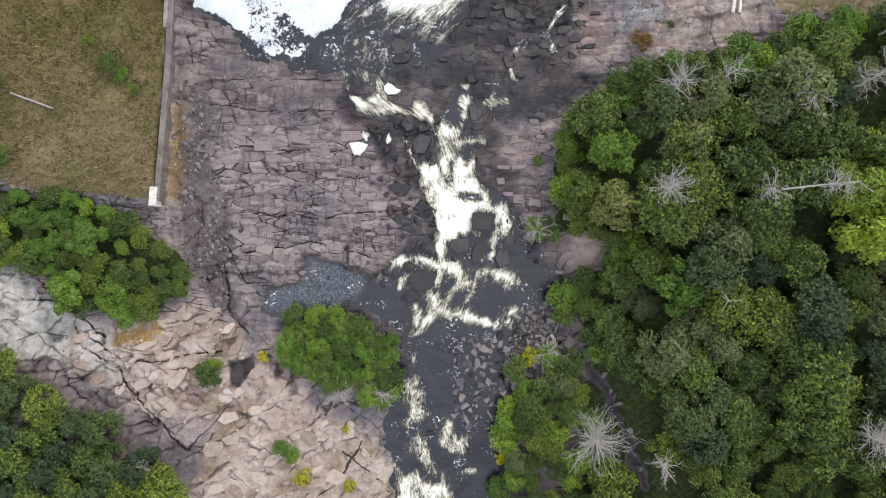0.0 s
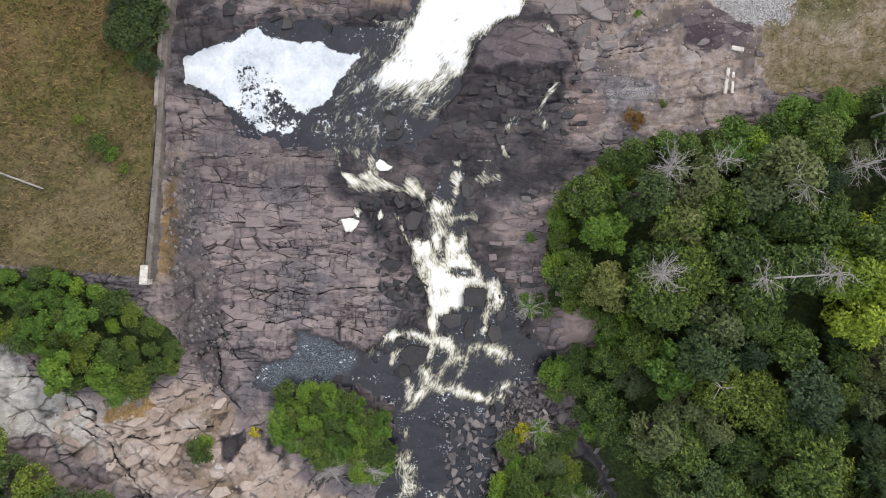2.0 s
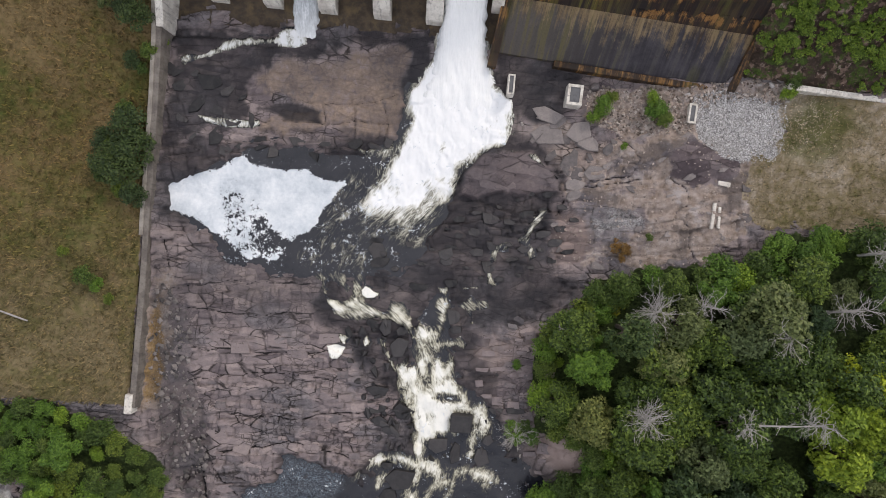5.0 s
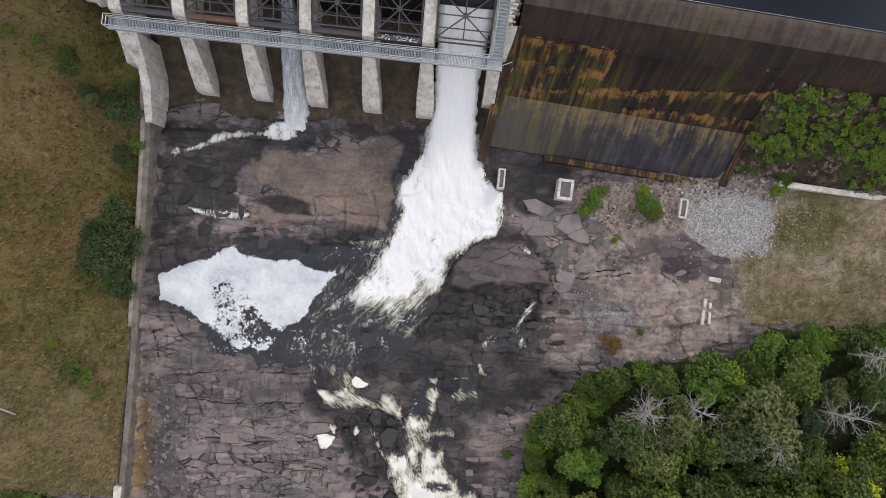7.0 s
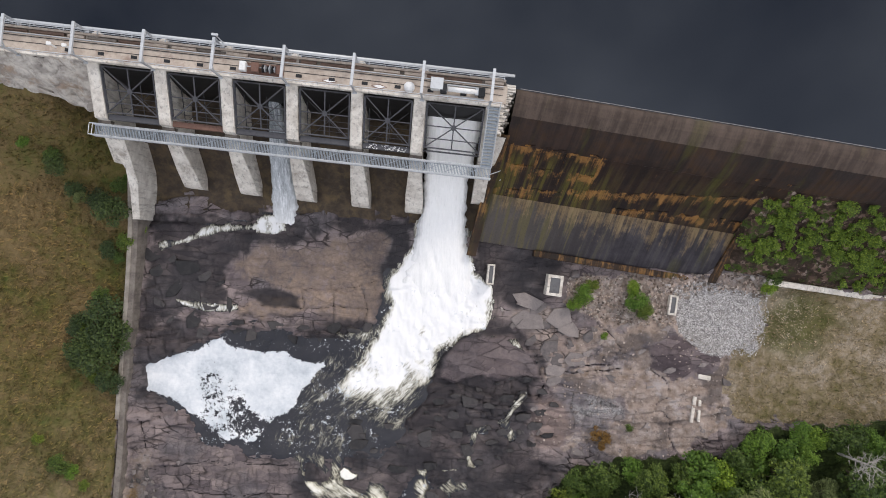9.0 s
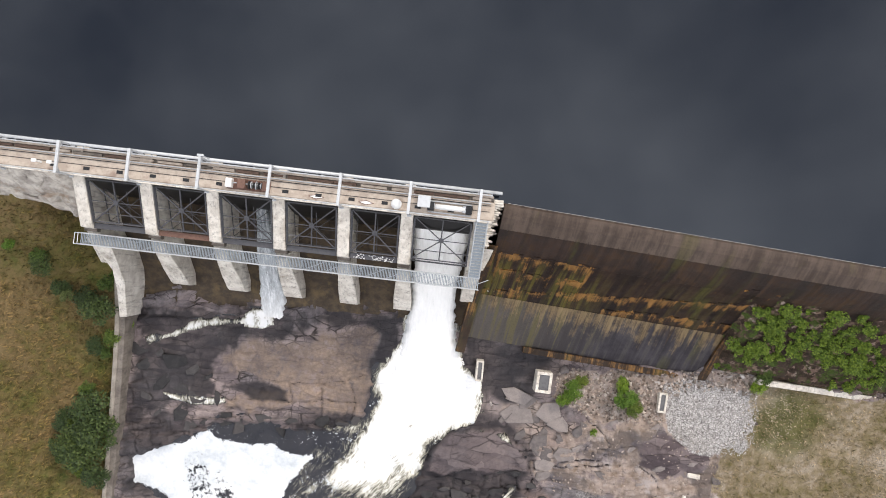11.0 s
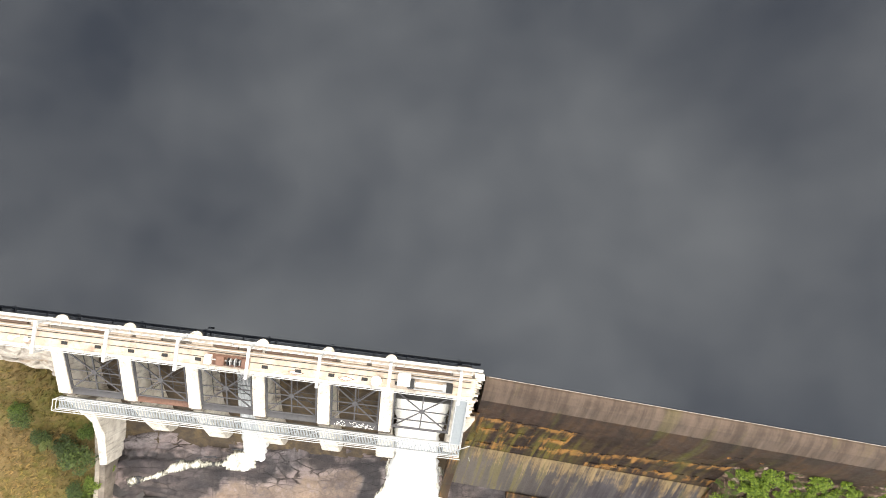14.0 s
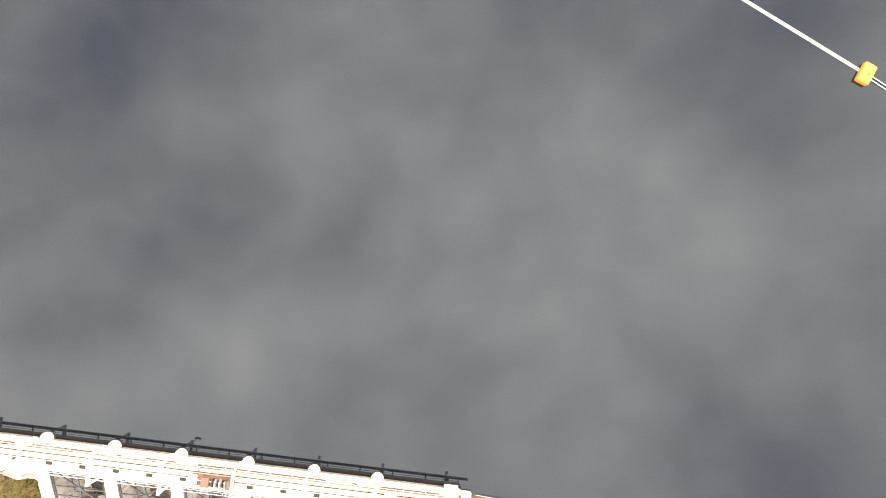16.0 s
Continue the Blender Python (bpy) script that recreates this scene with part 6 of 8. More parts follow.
lamp = anchor("mast_light", DAM @ pose(-24.9, 2.55, DECK_Z), "small pale lamp mast at the lake railing", "lamp")
bm = bmesh.new()
rod(bm, (0, 0, -0.1), (0, 0, 2.6), 0.05, 6)
part("mast", bm, RAILS, lamp)
bm = bmesh.new()
box(bm, -0.3, 0.3, -0.1, 0.1, 2.55, 2.7, 0.03)
part("lamp_head", bm, RAILS, lamp)
for u in (-40.3, -38.9):
    post = anchor("bollard", DAM @ pose(u, 0.55, DECK_Z), "white capped bollard on the deck", "bollard", "bollards on the deck")
    bm = bmesh.new()
    rod(bm, (0, 0, 0), (0, 0, 1.0), 0.09, 8)
    part("shaft", bm, WHITE, post)
    bm = bmesh.new()
    box(bm, -0.22, 0.22, -0.16, 0.16, 1.0, 1.2, 0.05)
    part("cap", bm, WHITE, post)

# ---------------------------------------------------------------- spillway
SPILL = pose(12.0, 60.95, 0, 0, 0, -8.95)
spillway = anchor("spillway", SPILL, "long spillway of stained concrete with rusty broken facing", "spillway", kind="structure")
SPILL_V, SPILL_H = (-0.5, -0.12, 0, 0.5, 1.2, 2.4, 3.4, 4.4, 5.6, 7.4, 9.0, 11.5, 14.4), (8.0, 10.7, 11.0, 11.02, 10.85, 10.1, 9.1, 7.9, 6.1, 3.8, 2.2, 0.9, -0.9)


def spill_z(v):
    return float(np.interp(v, SPILL_V, SPILL_H))


def face(name, v0, v1, u0, u1, u2, u3, material, label, steps=8, sink=0.0):
    """A stretch of the spillway's face between two lines along it; u2 and u3 are its ends lower down."""
    bm = bmesh.new()
    rings = []
    for k in range(steps + 1):
        s = k / steps
        v = v0 + (v1 - v0) * s
        a, b = u0 + (u2 - u0) * s, u1 + (u3 - u1) * s
        z = spill_z(v) - sink
        rings.append([(a, -v, z), (b, -v, z), (b, -v, -5), (a, -v, -5)])
    loft(bm, rings)
    return part(name, bm, material, spillway, label)


crest = face("crest", -0.5, 2.4, -0.3, 80, -0.3, 80, CREST, "grey-brown weathered crest slab")
bm = bmesh.new()
bar(bm, (0, 0.03, 10.98), (80, 0.03, 10.98), 0.025, 0.05)
part("crest_edge", bm, PALE_STONE, crest, "pale worn line of the crest edge")
for k in range(14):
    bm = bmesh.new()
    bar(bm, (2.4 + 2.9 * k, -0.4, 11.0), (2.4 + 2.9 * k, -2.4, 10.1), 0.04, 0.05)
    part("joint", bm, MASONRY, crest)
face("upper_face", 2.404, 4.6, -0.3, 80, -0.3, 80, FACE, "dark wet concrete face", 5)
face("stone_bed", 4.604, 9.2, -0.3, 40, -1.3, 26.5, MASONRY, "rust-streaked broken facing", 8, 0.05)
chute = face("lower_chute", 9.204, 14.4, -0.7, 26.6, -0.9, 25.4, CHUTE, "dark smooth chute with pale run-down streaks", 6)
bm = bmesh.new()
rings = []
for k in range(9):
    s = k / 8
    v = 4.0 + 12.2 * s
    u, z = -0.55 - 0.9 * s, max(-1.4, spill_z(v) + 0.35)
    rings.append([(u - 0.55, -v, -4), (u + 0.55, -v, -4), (u + 0.5, -v, z), (u - 0.5, -v, z)])
loft(bm, rings)
part("training_wall", bm, RUSTY, spillway, "rusty stone training wall")
bm = bmesh.new()
rings = []
for k in range(5):
    s = k / 4
    v = 9.0 + 5.8 * s
    u = 26.8 - 1.0 * s
    rings.append([(u - 0.5, -v, -4), (u + 0.5, -v, -4), (u + 0.45, -v, spill_z(v) + 0.4), (u - 0.45, -v, spill_z(v) + 0.4)])
loft(bm, rings)
part("end_wall", bm, RUSTY, spillway)
bm = bmesh.new()
box(bm, 5.5, 25.5, -15.1, -14.4, -4, -0.6, 0.05)
part("toe_sill", bm, RUSTY, spillway, "rusty broken toe sill")


def stone_piece(rng, length, deep, high):
    """A rough squared stone, chamfered and a little askew."""
    bm = bmesh.new()
    j = lambda: rng.uniform(-0.05, 0.05)
    low = [(-length / 2 + j(), -deep / 2 + j(), -high), (length / 2 + j(), -deep / 2 + j(), -high), (length / 2 + j(), deep / 2 + j(), -high), (-length / 2 + j(), deep / 2 + j(), -high)]
    mid = [(x, y, high * 0.55 + j()) for x, y, z in low]
    top = [(x * 0.86, y * 0.8, high * 0.8 + j()) for x, y, z in low]
    return loft(bm, [low, mid, top])


# ---------------------------------------------------------------- old wall between meadow and gorge
WALL_Y, WALL_H = (5.6, 22, 30, 42, 54), (-2.75, -2.75, -2.2, -0.2, 2.3)


def old_wall(name, y0, y1, left, right, material, label, lift=0.0, lean=0.25, step=1.6):
    bm = bmesh.new()
    n = int((y1 - y0) / step) + 1
    rings = []
    for k in range(n + 1):
        y = y0 + (y1 - y0) * k / n
        x, z = float(wall_line(y)), float(np.interp(y, WALL_Y, WALL_H)) + lift
        w = 0.03 * math.sin(2.3 * k)
        rings.append([(x + left, y, -8), (x + right + lean, y, -8), (x + right + w, y, z - 0.05), (x + right - 0.06 + w, y, z), (x + left + 0.05, y, z), (x + left, y, z - 0.05)])
    loft(bm, rings)
    ob = part(name, bm, material, None)
    return tagged(ob, label, "wall", kind="structure")


old_wall("wall_meadow", 5.7, 54.2, -0.72, -0.02, OLD_WALL, "dark weathered concrete wall along the gorge")
old_wall("wall_cap", 26.0, 53.6, -1.10, -0.62, WALL_TOP, "pale flat wall cap beside the meadow", 0.10, 0.0)
block = anchor("concrete_block", pose(-34.1, 6.2, -2.9, 0, 0, -4), "pale concrete end block of the old wall", "concrete block")
bm = bmesh.new()
box(bm, -0.45, 0.45, -1.15, 1.15, -1.2, 0.35, 0.06)
part("block_body", bm, CONCRETE, block)


wing = bmesh.new()
loft(wing, [[(x0, y0, -5), (x1, y1, -5), (x1, y1, z1), (x0 + 0.1, y0, z0)] for x0, y0, x1, y1, z0, z1 in ((-29.6, 57.4, -27.2, 57.1, 7.3, 7.3), (-29.0, 55.6, -27.4, 54.9, 5.4, 5.2), (-28.7, 54.1, -27.6, 52.6, 3.9, 3.2), (-28.8, 52.0, -27.9, 51.2, 2.7, 2.5), (-29.1, 48.9, -28.3, 48.9, 1.5, 1.3))])
tagged(part("wing_wall", wing, CONCRETE, None), "pale streaked concrete wing wall sloping from the dam to the old wall", "wall", kind="structure")


def abutment():
    """Broken pale stonework where the dam meets the meadow's hill."""
    us, vs = np.linspace(-75, -38.0, 150), np.linspace(0, 1, 26)
    u, s = np.meshgrid(us, vs)
    reach = np.interp(us, (-75, -48, -38.0), (1.4, 2.2, 4.0))[None, :]
    v = 0.30 + s * reach * (1 + 0.15 * grain(u, s, 0.7, 3, 7))
    tone, high, gap = shards(u, v * 1.0, 1.1, 131, 1.3)
    z = 11.5 - s ** 1.15 * np.interp(us, (-75, -48, -38.0), (2.0, 3.4, 5.6))[None, :] + 0.8 * high - 0.3 * np.exp(-(gap / 0.1) ** 2)
    co = np.stack([u, -v, z], -1).reshape(-1, 3)
    nx = len(us)
    i = np.arange((len(vs) - 1) * (nx - 1))
    a = (i // (nx - 1)) * nx + i % (nx - 1)
    ob = solid("abutment_stonework", co, np.stack([a, a + nx, a + nx + 1, a + 1], 1), ROUGH_WALL)
    ob.matrix_world = DAM
    return tagged(ob, "pale broken stonework at the hillside end of the dam", "stonework", kind="structure")


abutment()


# ---------------------------------------------------------------- falling water
def cascade_material():
    n = Nodes("white_falling_water", 0.6, 0.0, 0.4)
    thin = n.attr("thin")
    run = n.noise(1.5, 6, 0.7, n.mapped((3.2, 0.35, 0.5), (0, 0, 2)), 0.3)
    fine = n.noise(5.0, 5, 0.7, n.mapped((1.6, 0.5, 0.6)), 0.5)
    mixed = n.math("ADD", n.math("MULTIPLY", run, 0.6), n.math("MULTIPLY", fine, 0.4))
    white = n.ramp(mixed, (0.30, (0.74, 0.745, 0.725)), (0.44, (0.87, 0.87, 0.85)), (0.62, (0.93, 0.925, 0.905)))
    veil = n.ramp(mixed, (0.36, (0.10, 0.11, 0.12)), (0.50, (0.33, 0.37, 0.40)), (0.64, (0.78, 0.80, 0.82)))
    n.bump(mixed, 0.4, 0.2)
    return n.done(n.mix(thin, white, veil))


CASCADE = cascade_material()


def cascade(name, line, label, lumps, thin, seed):
    """A sheet of falling water along a line of (x, y, z, width), thick and lumpy, with ragged sides."""
    line = np.array(line, float)
    s = np.linspace(0, len(line) - 1, 14 * (len(line) - 1) + 1)
    x, y, z, w = (np.interp(s, np.arange(len(line)), line[:, k]) for k in range(4))
    for _ in range(6):
        x, y, z, w = (np.concatenate([a[:1], (a[:-2] + a[1:-1] * 2 + a[2:]) / 4, a[-1:]]) for a in (x, y, z, w))
    t = np.linspace(-1, 1, 61)
    fx, ft = np.meshgrid(t, np.arange(len(s)))
    ragged = 1 + (0.06 + 0.16 * ft / len(s)) * grain(np.sign(fx) * 3.0 + fx, ft * 0.30, 0.9, 6, seed)
    gx = x[:, None] + fx * w[:, None] / 2 * ragged
    gy = y[:, None] + 0 * fx
    gz = z[:, None] + 0.30 * (1 - fx ** 2) * (0.3 + lumps) + lumps * 0.4 * grain(gx * 1.5, gy * 0.45, 1.0, 4, seed) - 0.9 * np.abs(fx) ** 8
    co = np.stack([gx, gy, gz], -1).reshape(-1, 3)
    nx = len(t)
    i = np.arange((len(s) - 1) * (nx - 1))
    a = (i // (nx - 1)) * nx + i % (nx - 1)
    mark = np.maximum(np.interp(ft, np.linspace(0, len(s) - 1, len(thin)), thin), 0.75 * np.abs(fx) ** 7)
    ob = solid(name, co, np.stack([a, a + nx, a + nx + 1, a + 1], 1), CASCADE, dict(thin=mark))
    return tagged(ob, label, "waterfall", kind="structure")


cascade("main_waterfall", ((6.0, 58.9, 10.0, 5.55), (5.75, 56.8, 8.2, 5.35), (5.4, 54.6, 5.8, 4.8), (5.1, 52.3, 3.0, 4.7), (4.9, 49.8, 0.8, 5.0), (4.6, 47.0, -0.7, 6.0), (4.7, 44.4, -1.5, 8.0), (4.6, 42.0, -2.0, 10.0), (4.2, 39.5, -2.9, 9.5), (3.9, 37.8, -4.2, 8.5)),
        "thick white water from the open gate", 0.45, (0.05, 0.05, 0, 0, 0, 0, 0), 3)
cascade("thin_waterfall", ((-12.05, 61.3, 8.2, 1.3), (-12.2, 59.6, 6.6, 1.5), (-12.5, 57.0, 4.6, 2.2), (-12.8, 54.0, 1.8, 2.7), (-13.1, 51.4, -0.4, 3.0), (-13.3, 49.4, -1.4, 3.3), (-13.4, 48.4, -1.7, 3.4)),
        "thin broken white water from a leaking gate", 0.25, (1, 1, 0.9, 0.8, 0.45, 0.1), 8)


# ---------------------------------------------------------------- plants
def within(outline, x, y):
    odd = False
    for (x0, y0), (x1, y1) in zip(outline, outline[1:] + outline[:1]):
        if (y0 > y) != (y1 > y) and x < x0 + (y - y0) * (x1 - x0) / (y1 - y0):
            odd = not odd
    return odd


def scatter(outline, gap, seed, tries=4000):
    """Places within an outline, none nearer to another than gap."""
    rng = random.Random(seed)
    xs, ys = [p[0] for p in outline], [p[1] for p in outline]
    found = []
    for _ in range(tries):
        x, y = rng.uniform(min(xs), max(xs)), rng.uniform(min(ys), max(ys))
        if within(outline, x, y) and all((x - a) ** 2 + (y - b) ** 2 > gap * gap for a, b in found):
            found.append((x, y))
    return found


def edge_distance(outline, x, y):
    best = 1e9
    for (x0, y0), (x1, y1) in zip(outline, outline[1:] + outline[:1]):
        dx, dy = x1 - x0, y1 - y0
        s = max(0, min(1, ((x - x0) * dx + (y - y0) * dy) / (dx * dx + dy * dy + 1e-9)))
        best = min(best, math.hypot(x - x0 - s * dx, y - y0 - s * dy))
    return best


def leaf_cloud(seed, spread, height, count, lobes, size, flat=0.75, spiky=0.0):
    """Corners and faces of a crown: many small folded leaf sprays on the outside of uneven lobes."""
    rng = np.random.default_rng(seed)
    ang, rad = rng.uniform(0, 2 * np.pi, lobes), np.sqrt(rng.uniform(0, 1, lobes)) * 0.78 * spread
    ang[0], rad[0] = 0, 0
    cz = height * (1 - 0.40 * (rad / spread) ** 1.5 - rng.uniform(0, 0.30, lobes))
    size_l = spread * rng.uniform(0.17, 0.40, lobes)
    which = rng.choice(lobes, count, p=size_l ** 2 / (size_l ** 2).sum())
    d = rng.normal(size=(count, 3))
    d[:, 2] = np.where(d[:, 2] < -0.35, -d[:, 2], d[:, 2])
    d /= np.linalg.norm(d, axis=1)[:, None]
    lump = 1 + 0.28 * np.sin(d[:, 0] * 6 + which) * np.cos(d[:, 1] * 7 + which * 2) + spiky * np.maximum(0, np.sin(np.arctan2(d[:, 1], d[:, 0]) * 6 + which))
    r = size_l[which] * lump * rng.uniform(0.55, 1.0, count) ** 0.35
    p = np.stack([rad[which] * np.cos(ang[which]), rad[which] * np.sin(ang[which]), cz[which] - size_l[which] * 0.6], 1) + d * r[:, None] * np.array([1, 1, flat])
    nrm = d * 0.7 + np.array([0, 0, 0.45]) + rng.normal(size=(count, 3)) * 0.45
    nrm /= np.linalg.norm(nrm, axis=1)[:, None]
    t = np.cross(nrm, rng.normal(size=(count, 3)))
    t /= np.linalg.norm(t, axis=1)[:, None]
    b = np.cross(nrm, t)
    s = size * rng.uniform(0.55, 1.35, count)[:, None]
    co = np.stack([p - t * s, p + b * s * 0.62 + t * s * 0.5 - nrm * s * 0.2, p - b * s * 0.62 + t * s * 0.7 - nrm * s * 0.2], 1).reshape(-1, 3)
    faces = np.arange(count * 3).reshape(-1, 3)
    return co, faces, np.stack([rad * np.cos(ang), rad * np.sin(ang), cz - size_l * 0.8], 1)


def tree(name, seed, spread, height, count, lobes, size, material, label, category, group, flat=0.75, spiky=0.0):
    """A plant with a tapered trunk, limbs to its lobes, and a crown of leaf sprays."""
    ob = anchor(name, Matrix(), label, category, group)
    co, faces, hubs = leaf_cloud(seed, spread, height, count, lobes, size, flat, spiky)
    bm = bmesh.new()
    thick = 0.035 * height + 0.02
    fork = height * 0.45
    rod(bm, (0, 0, -0.6), (0, 0, fork), thick, 7, thick * 0.65)
    for h in hubs:
        k = random.Random(int(h[0] * 1000)).uniform(0.5, 1.0)
        rod(bm, (0, 0, fork * k), tuple(h), thick * 0.45, 5, thick * 0.12)
    part("trunk", bm, BARK, ob)
    crown = solid("crown", co, faces, material, None, True)
    crown.parent = ob
    return ob


PLANTS = []
for seed, (spread, height, count, lobes, size, mat, label, flat, spiky) in enumerate((
        (3.7, 7.0, 6200, 30, 0.205, LEAF, "leafy green tree with a broad uneven crown", 0.75, 0.0),
        (3.2, 6.4, 5200, 25, 0.20, LEAF, "leafy green tree with a rounded crown", 0.8, 0.0),
        (3.4, 7.4, 6000, 36, 0.195, LEAF, "dense green tree with many small clumps", 0.8, 0.1),
        (2.8, 7.6, 4800, 24, 0.18, LEAF_DARK, "dark green pine with tufted boughs", 0.6, 0.5),
        (2.8, 6.6, 4400, 22, 0.20, LEAF_LIGHT, "bright yellow-green leafy tree", 0.8, 0.0),
        (3.0, 7.2, 4600, 26, 0.18, LEAF_GREY, "olive-green tree with a thin feathery crown", 0.7, 0.3),
        (1.5, 2.4, 2600, 24, 0.10, LEAF_BUSH, "low green leafy shrub on the bank", 0.85, 0.35),
        (1.4, 2.2, 2600, 24, 0.095, LEAF_LIGHT, "low bright green leafy shrub on the bank", 0.85, 0.35),
        (1.2, 1.5, 900, 8, 0.11, LEAF_YELLOW, "low yellowing leafy shrub on the bank", 0.7, 0.0),
        (3.0, 7.4, 5000, 28, 0.20, LEAF_LIME, "tall lime-green leafy tree at the far side of the wood", 0.8, 0.0),
        (1.2, 1.2, 1100, 12, 0.09, LEAF_RUST, "low rust-orange dying shrub on bare ground", 0.7, 0.3),
        (1.6, 2.6, 2600, 22, 0.10, LEAF_DIM, "dense dark green shrub beside the old wall", 0.85, 0.3))):
    low = height < 3
    PLANTS.append(tree("shrub" if low else ("pine_tree" if mat is LEAF_DARK else "tree"), seed + 11, spread, height, count, lobes, size, mat, label,
                       "shrub" if low else "tree", "shrubs on the banks" if low else "trees of the wood", flat, spiky))
planted = set()


def plant(kind, x, y, scale=1.0, turn=0.0, lift=0.0, stretch=1.0):
    """Sets a plant of that kind on the ground; the first of each kind is the one that was built."""
    m = pose(x, y, ground_at(x, y) - 0.05 + lift, 0, 0, turn) @ Matrix.Diagonal((scale, scale, scale * stretch, 1))
    if kind in planted:
        ob = copy_thing(PLANTS[kind], m)
        ob.matrix_basis = m
    else:
        planted.add(kind)
        ob = PLANTS[kind]
        ob.matrix_basis = m
    return ob


# shaded gaps between the crowns
GLADES = [(40.2, 10.3, 2.3), (31.7, 4.0, 2.4), (19.0, 7.2, 1.9), (39.3, 4.4, 2.2), (46.1, 14.9, 2.2), (27.8, 0.7, 2.0)]
rng = random.Random(21)
for x, y in scatter(FOREST, 3.45, 31, 7000):
    if x > 60 or y < -34:
        continue
    rim = edge_distance(FOREST, x, y)
    small = x < 13 or (y < -8 and x < 18.5)
    if rim < 1.3 or (small and rng.random() < 0.35) or any(math.hypot(x - a, y - b) < r for a, b, r in GLADES) or min(math.hypot(x - a, y - b) for a, b in GULLY) < 3.0:
        continue
    kind = rng.choices(range(6), (5, 5, 5, 2, 2.5, 3.5))[0]
    s = rng.uniform(0.62, 1.22) * (0.55 if small else (0.78 if rim < 3 else 1.0))
    plant(kind, x, y, s, rng.uniform(0, 360), 0.0, rng.uniform(0.7, 1.3))
for x, y in scatter(FOREST, 2.05, 32, 7000):
    if x < 60 and y > -34 and (edge_distance(FOREST, x, y) < 3.2 or (x < 20 and y < -2)) and min(math.hypot(x - a, y - b) for a, b in GULLY) > 1.9:
        plant(rng.choices((6, 7, 8), (4, 5, 0.15))[0], x, y, rng.uniform(0.95, 1.6), rng.uniform(0, 360))
for x, y in scatter(BRUSH_L, 1.8, 33):
    plant(rng.choices((1, 4, 6, 7, 2), (0, 1, 5, 6, 0))[0], x, y, rng.uniform(0.7, 1.35), rng.uniform(0, 360))
for x, y in scatter(WOODS_L, 2.8, 34):
    plant(rng.choices((0, 1, 2, 3, 5), (1, 1, 2, 5, 1))[0], x, y, rng.uniform(0.7, 0.95), rng.uniform(0, 360))
for x, y in scatter(ISLAND, 1.45, 35):
    plant(rng.choices((6, 7), (3, 5))[0], x, y, rng.uniform(0.7, 1.25), rng.uniform(0, 360))
# single plants
SINGLE_PLANTS_A = [(6, -28.3, -15.1, 1.25), (7, -28.0, -14.2, 0.8), (7, -19.8, -24.6, 0.9), (8, -17.5, -28.2, 1.1), (7, -18.6, -25.5, 0.8), (8, -11.6, -29.5, 0.8), (8, -22.0, -13.2, 0.7), (8, -12.0, -22.4, 0.5), (9, 44.1, 6.5, 1.2), (9, 46.0, 1.5, 1.1), (9, 47.6, 10.5, 1.0), (9, 49.2, 5.5, 1.2), (8, 22.8, 17.8, 1.0), (4, 19.0, 13.2, 0.75), (5, 27.3, 12.3, 1.0), (5, 37.7, 16.6, 1.35), (5, 35.4, 15.2, 1.1), (3, 39.5, -6.1, 1.3), (3, 41.6, -8.4, 1.1), (7, 11.2, 2.4, 1.1), (7, 13.4, 1.9, 0.8), (6, 12.4, 3.3, 0.6)]
SINGLE_PLANTS_B = [(7, 11.5, 10.6, 0.5), (7, 16.2, 11.0, 0.6), (11, -36.2, 54.6, 0.85), (11, -34.9, 51.9, 0.7), (5, -34.4, 51.2, 0.25), (11, -31.2, 49.8, 1.25), (11, -32.2, 51.0, 0.9), (7, -29.4, 53.2, 0.7), (6, -30.3, 52.6, 0.7), (7, -29.4, 47.7, 0.6), (6, -30.2, 46.4, 0.8), (11, -32.4, 45.5, 0.7), (6, -31.4, 44.8, 0.6), (11, -35.6, 34.4, 1.25), (11, -36.2, 36.9, 0.9), (6, -36.8, 33.0, 0.7), (11, -33.4, 38.4, 1.5), (11, -32.6, 35.6, 1.6), (11, -34.0, 33.0, 1.5), (11, -33.0, 30.4, 1.0), (6, -35.6, 36.6, 0.8), (11, -34.4, 35.4, 1.0)]
SINGLE_PLANTS_C = [(6, -33.8, 40.6, 0.7), (6, -34.6, 31.2, 0.7), (6, -38.4, 21.2, 0.9), (7, -37.2, 20.2, 0.7), (6, -36.0, 18.6, 0.5), (6, -40.8, 24.0, 0.5), (6, -49.8, 10.5, 0.9), (6, -50.3, 19.3, 0.7), (7, 37.2, 45.6, 0.8), (6, 39.9, 45.6, 0.7), (7, 41.2, 41.9, 0.7), (6, 41.6, 42.9, 0.6), (7, 21.0, 40.9, 0.9), (7, 20.0, 39.8, 0.7), (6, 21.9, 41.8, 0.6), (7, 26.7, 40.2, 1.0), (6, 27.6, 39.0, 0.7), (7, 26.4, 41.6, 0.7), (10, 23.4, 24.1, 1.0), (10, 22.7, 24.9, 0.6), (6, 26.2, 25.8, 0.35), (7, 23.3, 36.2, 0.35)]
SINGLE_PLANTS_D = [(6, -36.2, 55.6, 0.6), (7, -38.6, 56.6, 0.5), (6, -41.0, 57.2, 0.6), (7, -43.6, 57.6, 0.5)]
for kind, x, y, s in SINGLE_PLANTS_A + SINGLE_PLANTS_B + SINGLE_PLANTS_C + SINGLE_PLANTS_D:
    plant(kind, x, y, s, rng.uniform(0, 360))


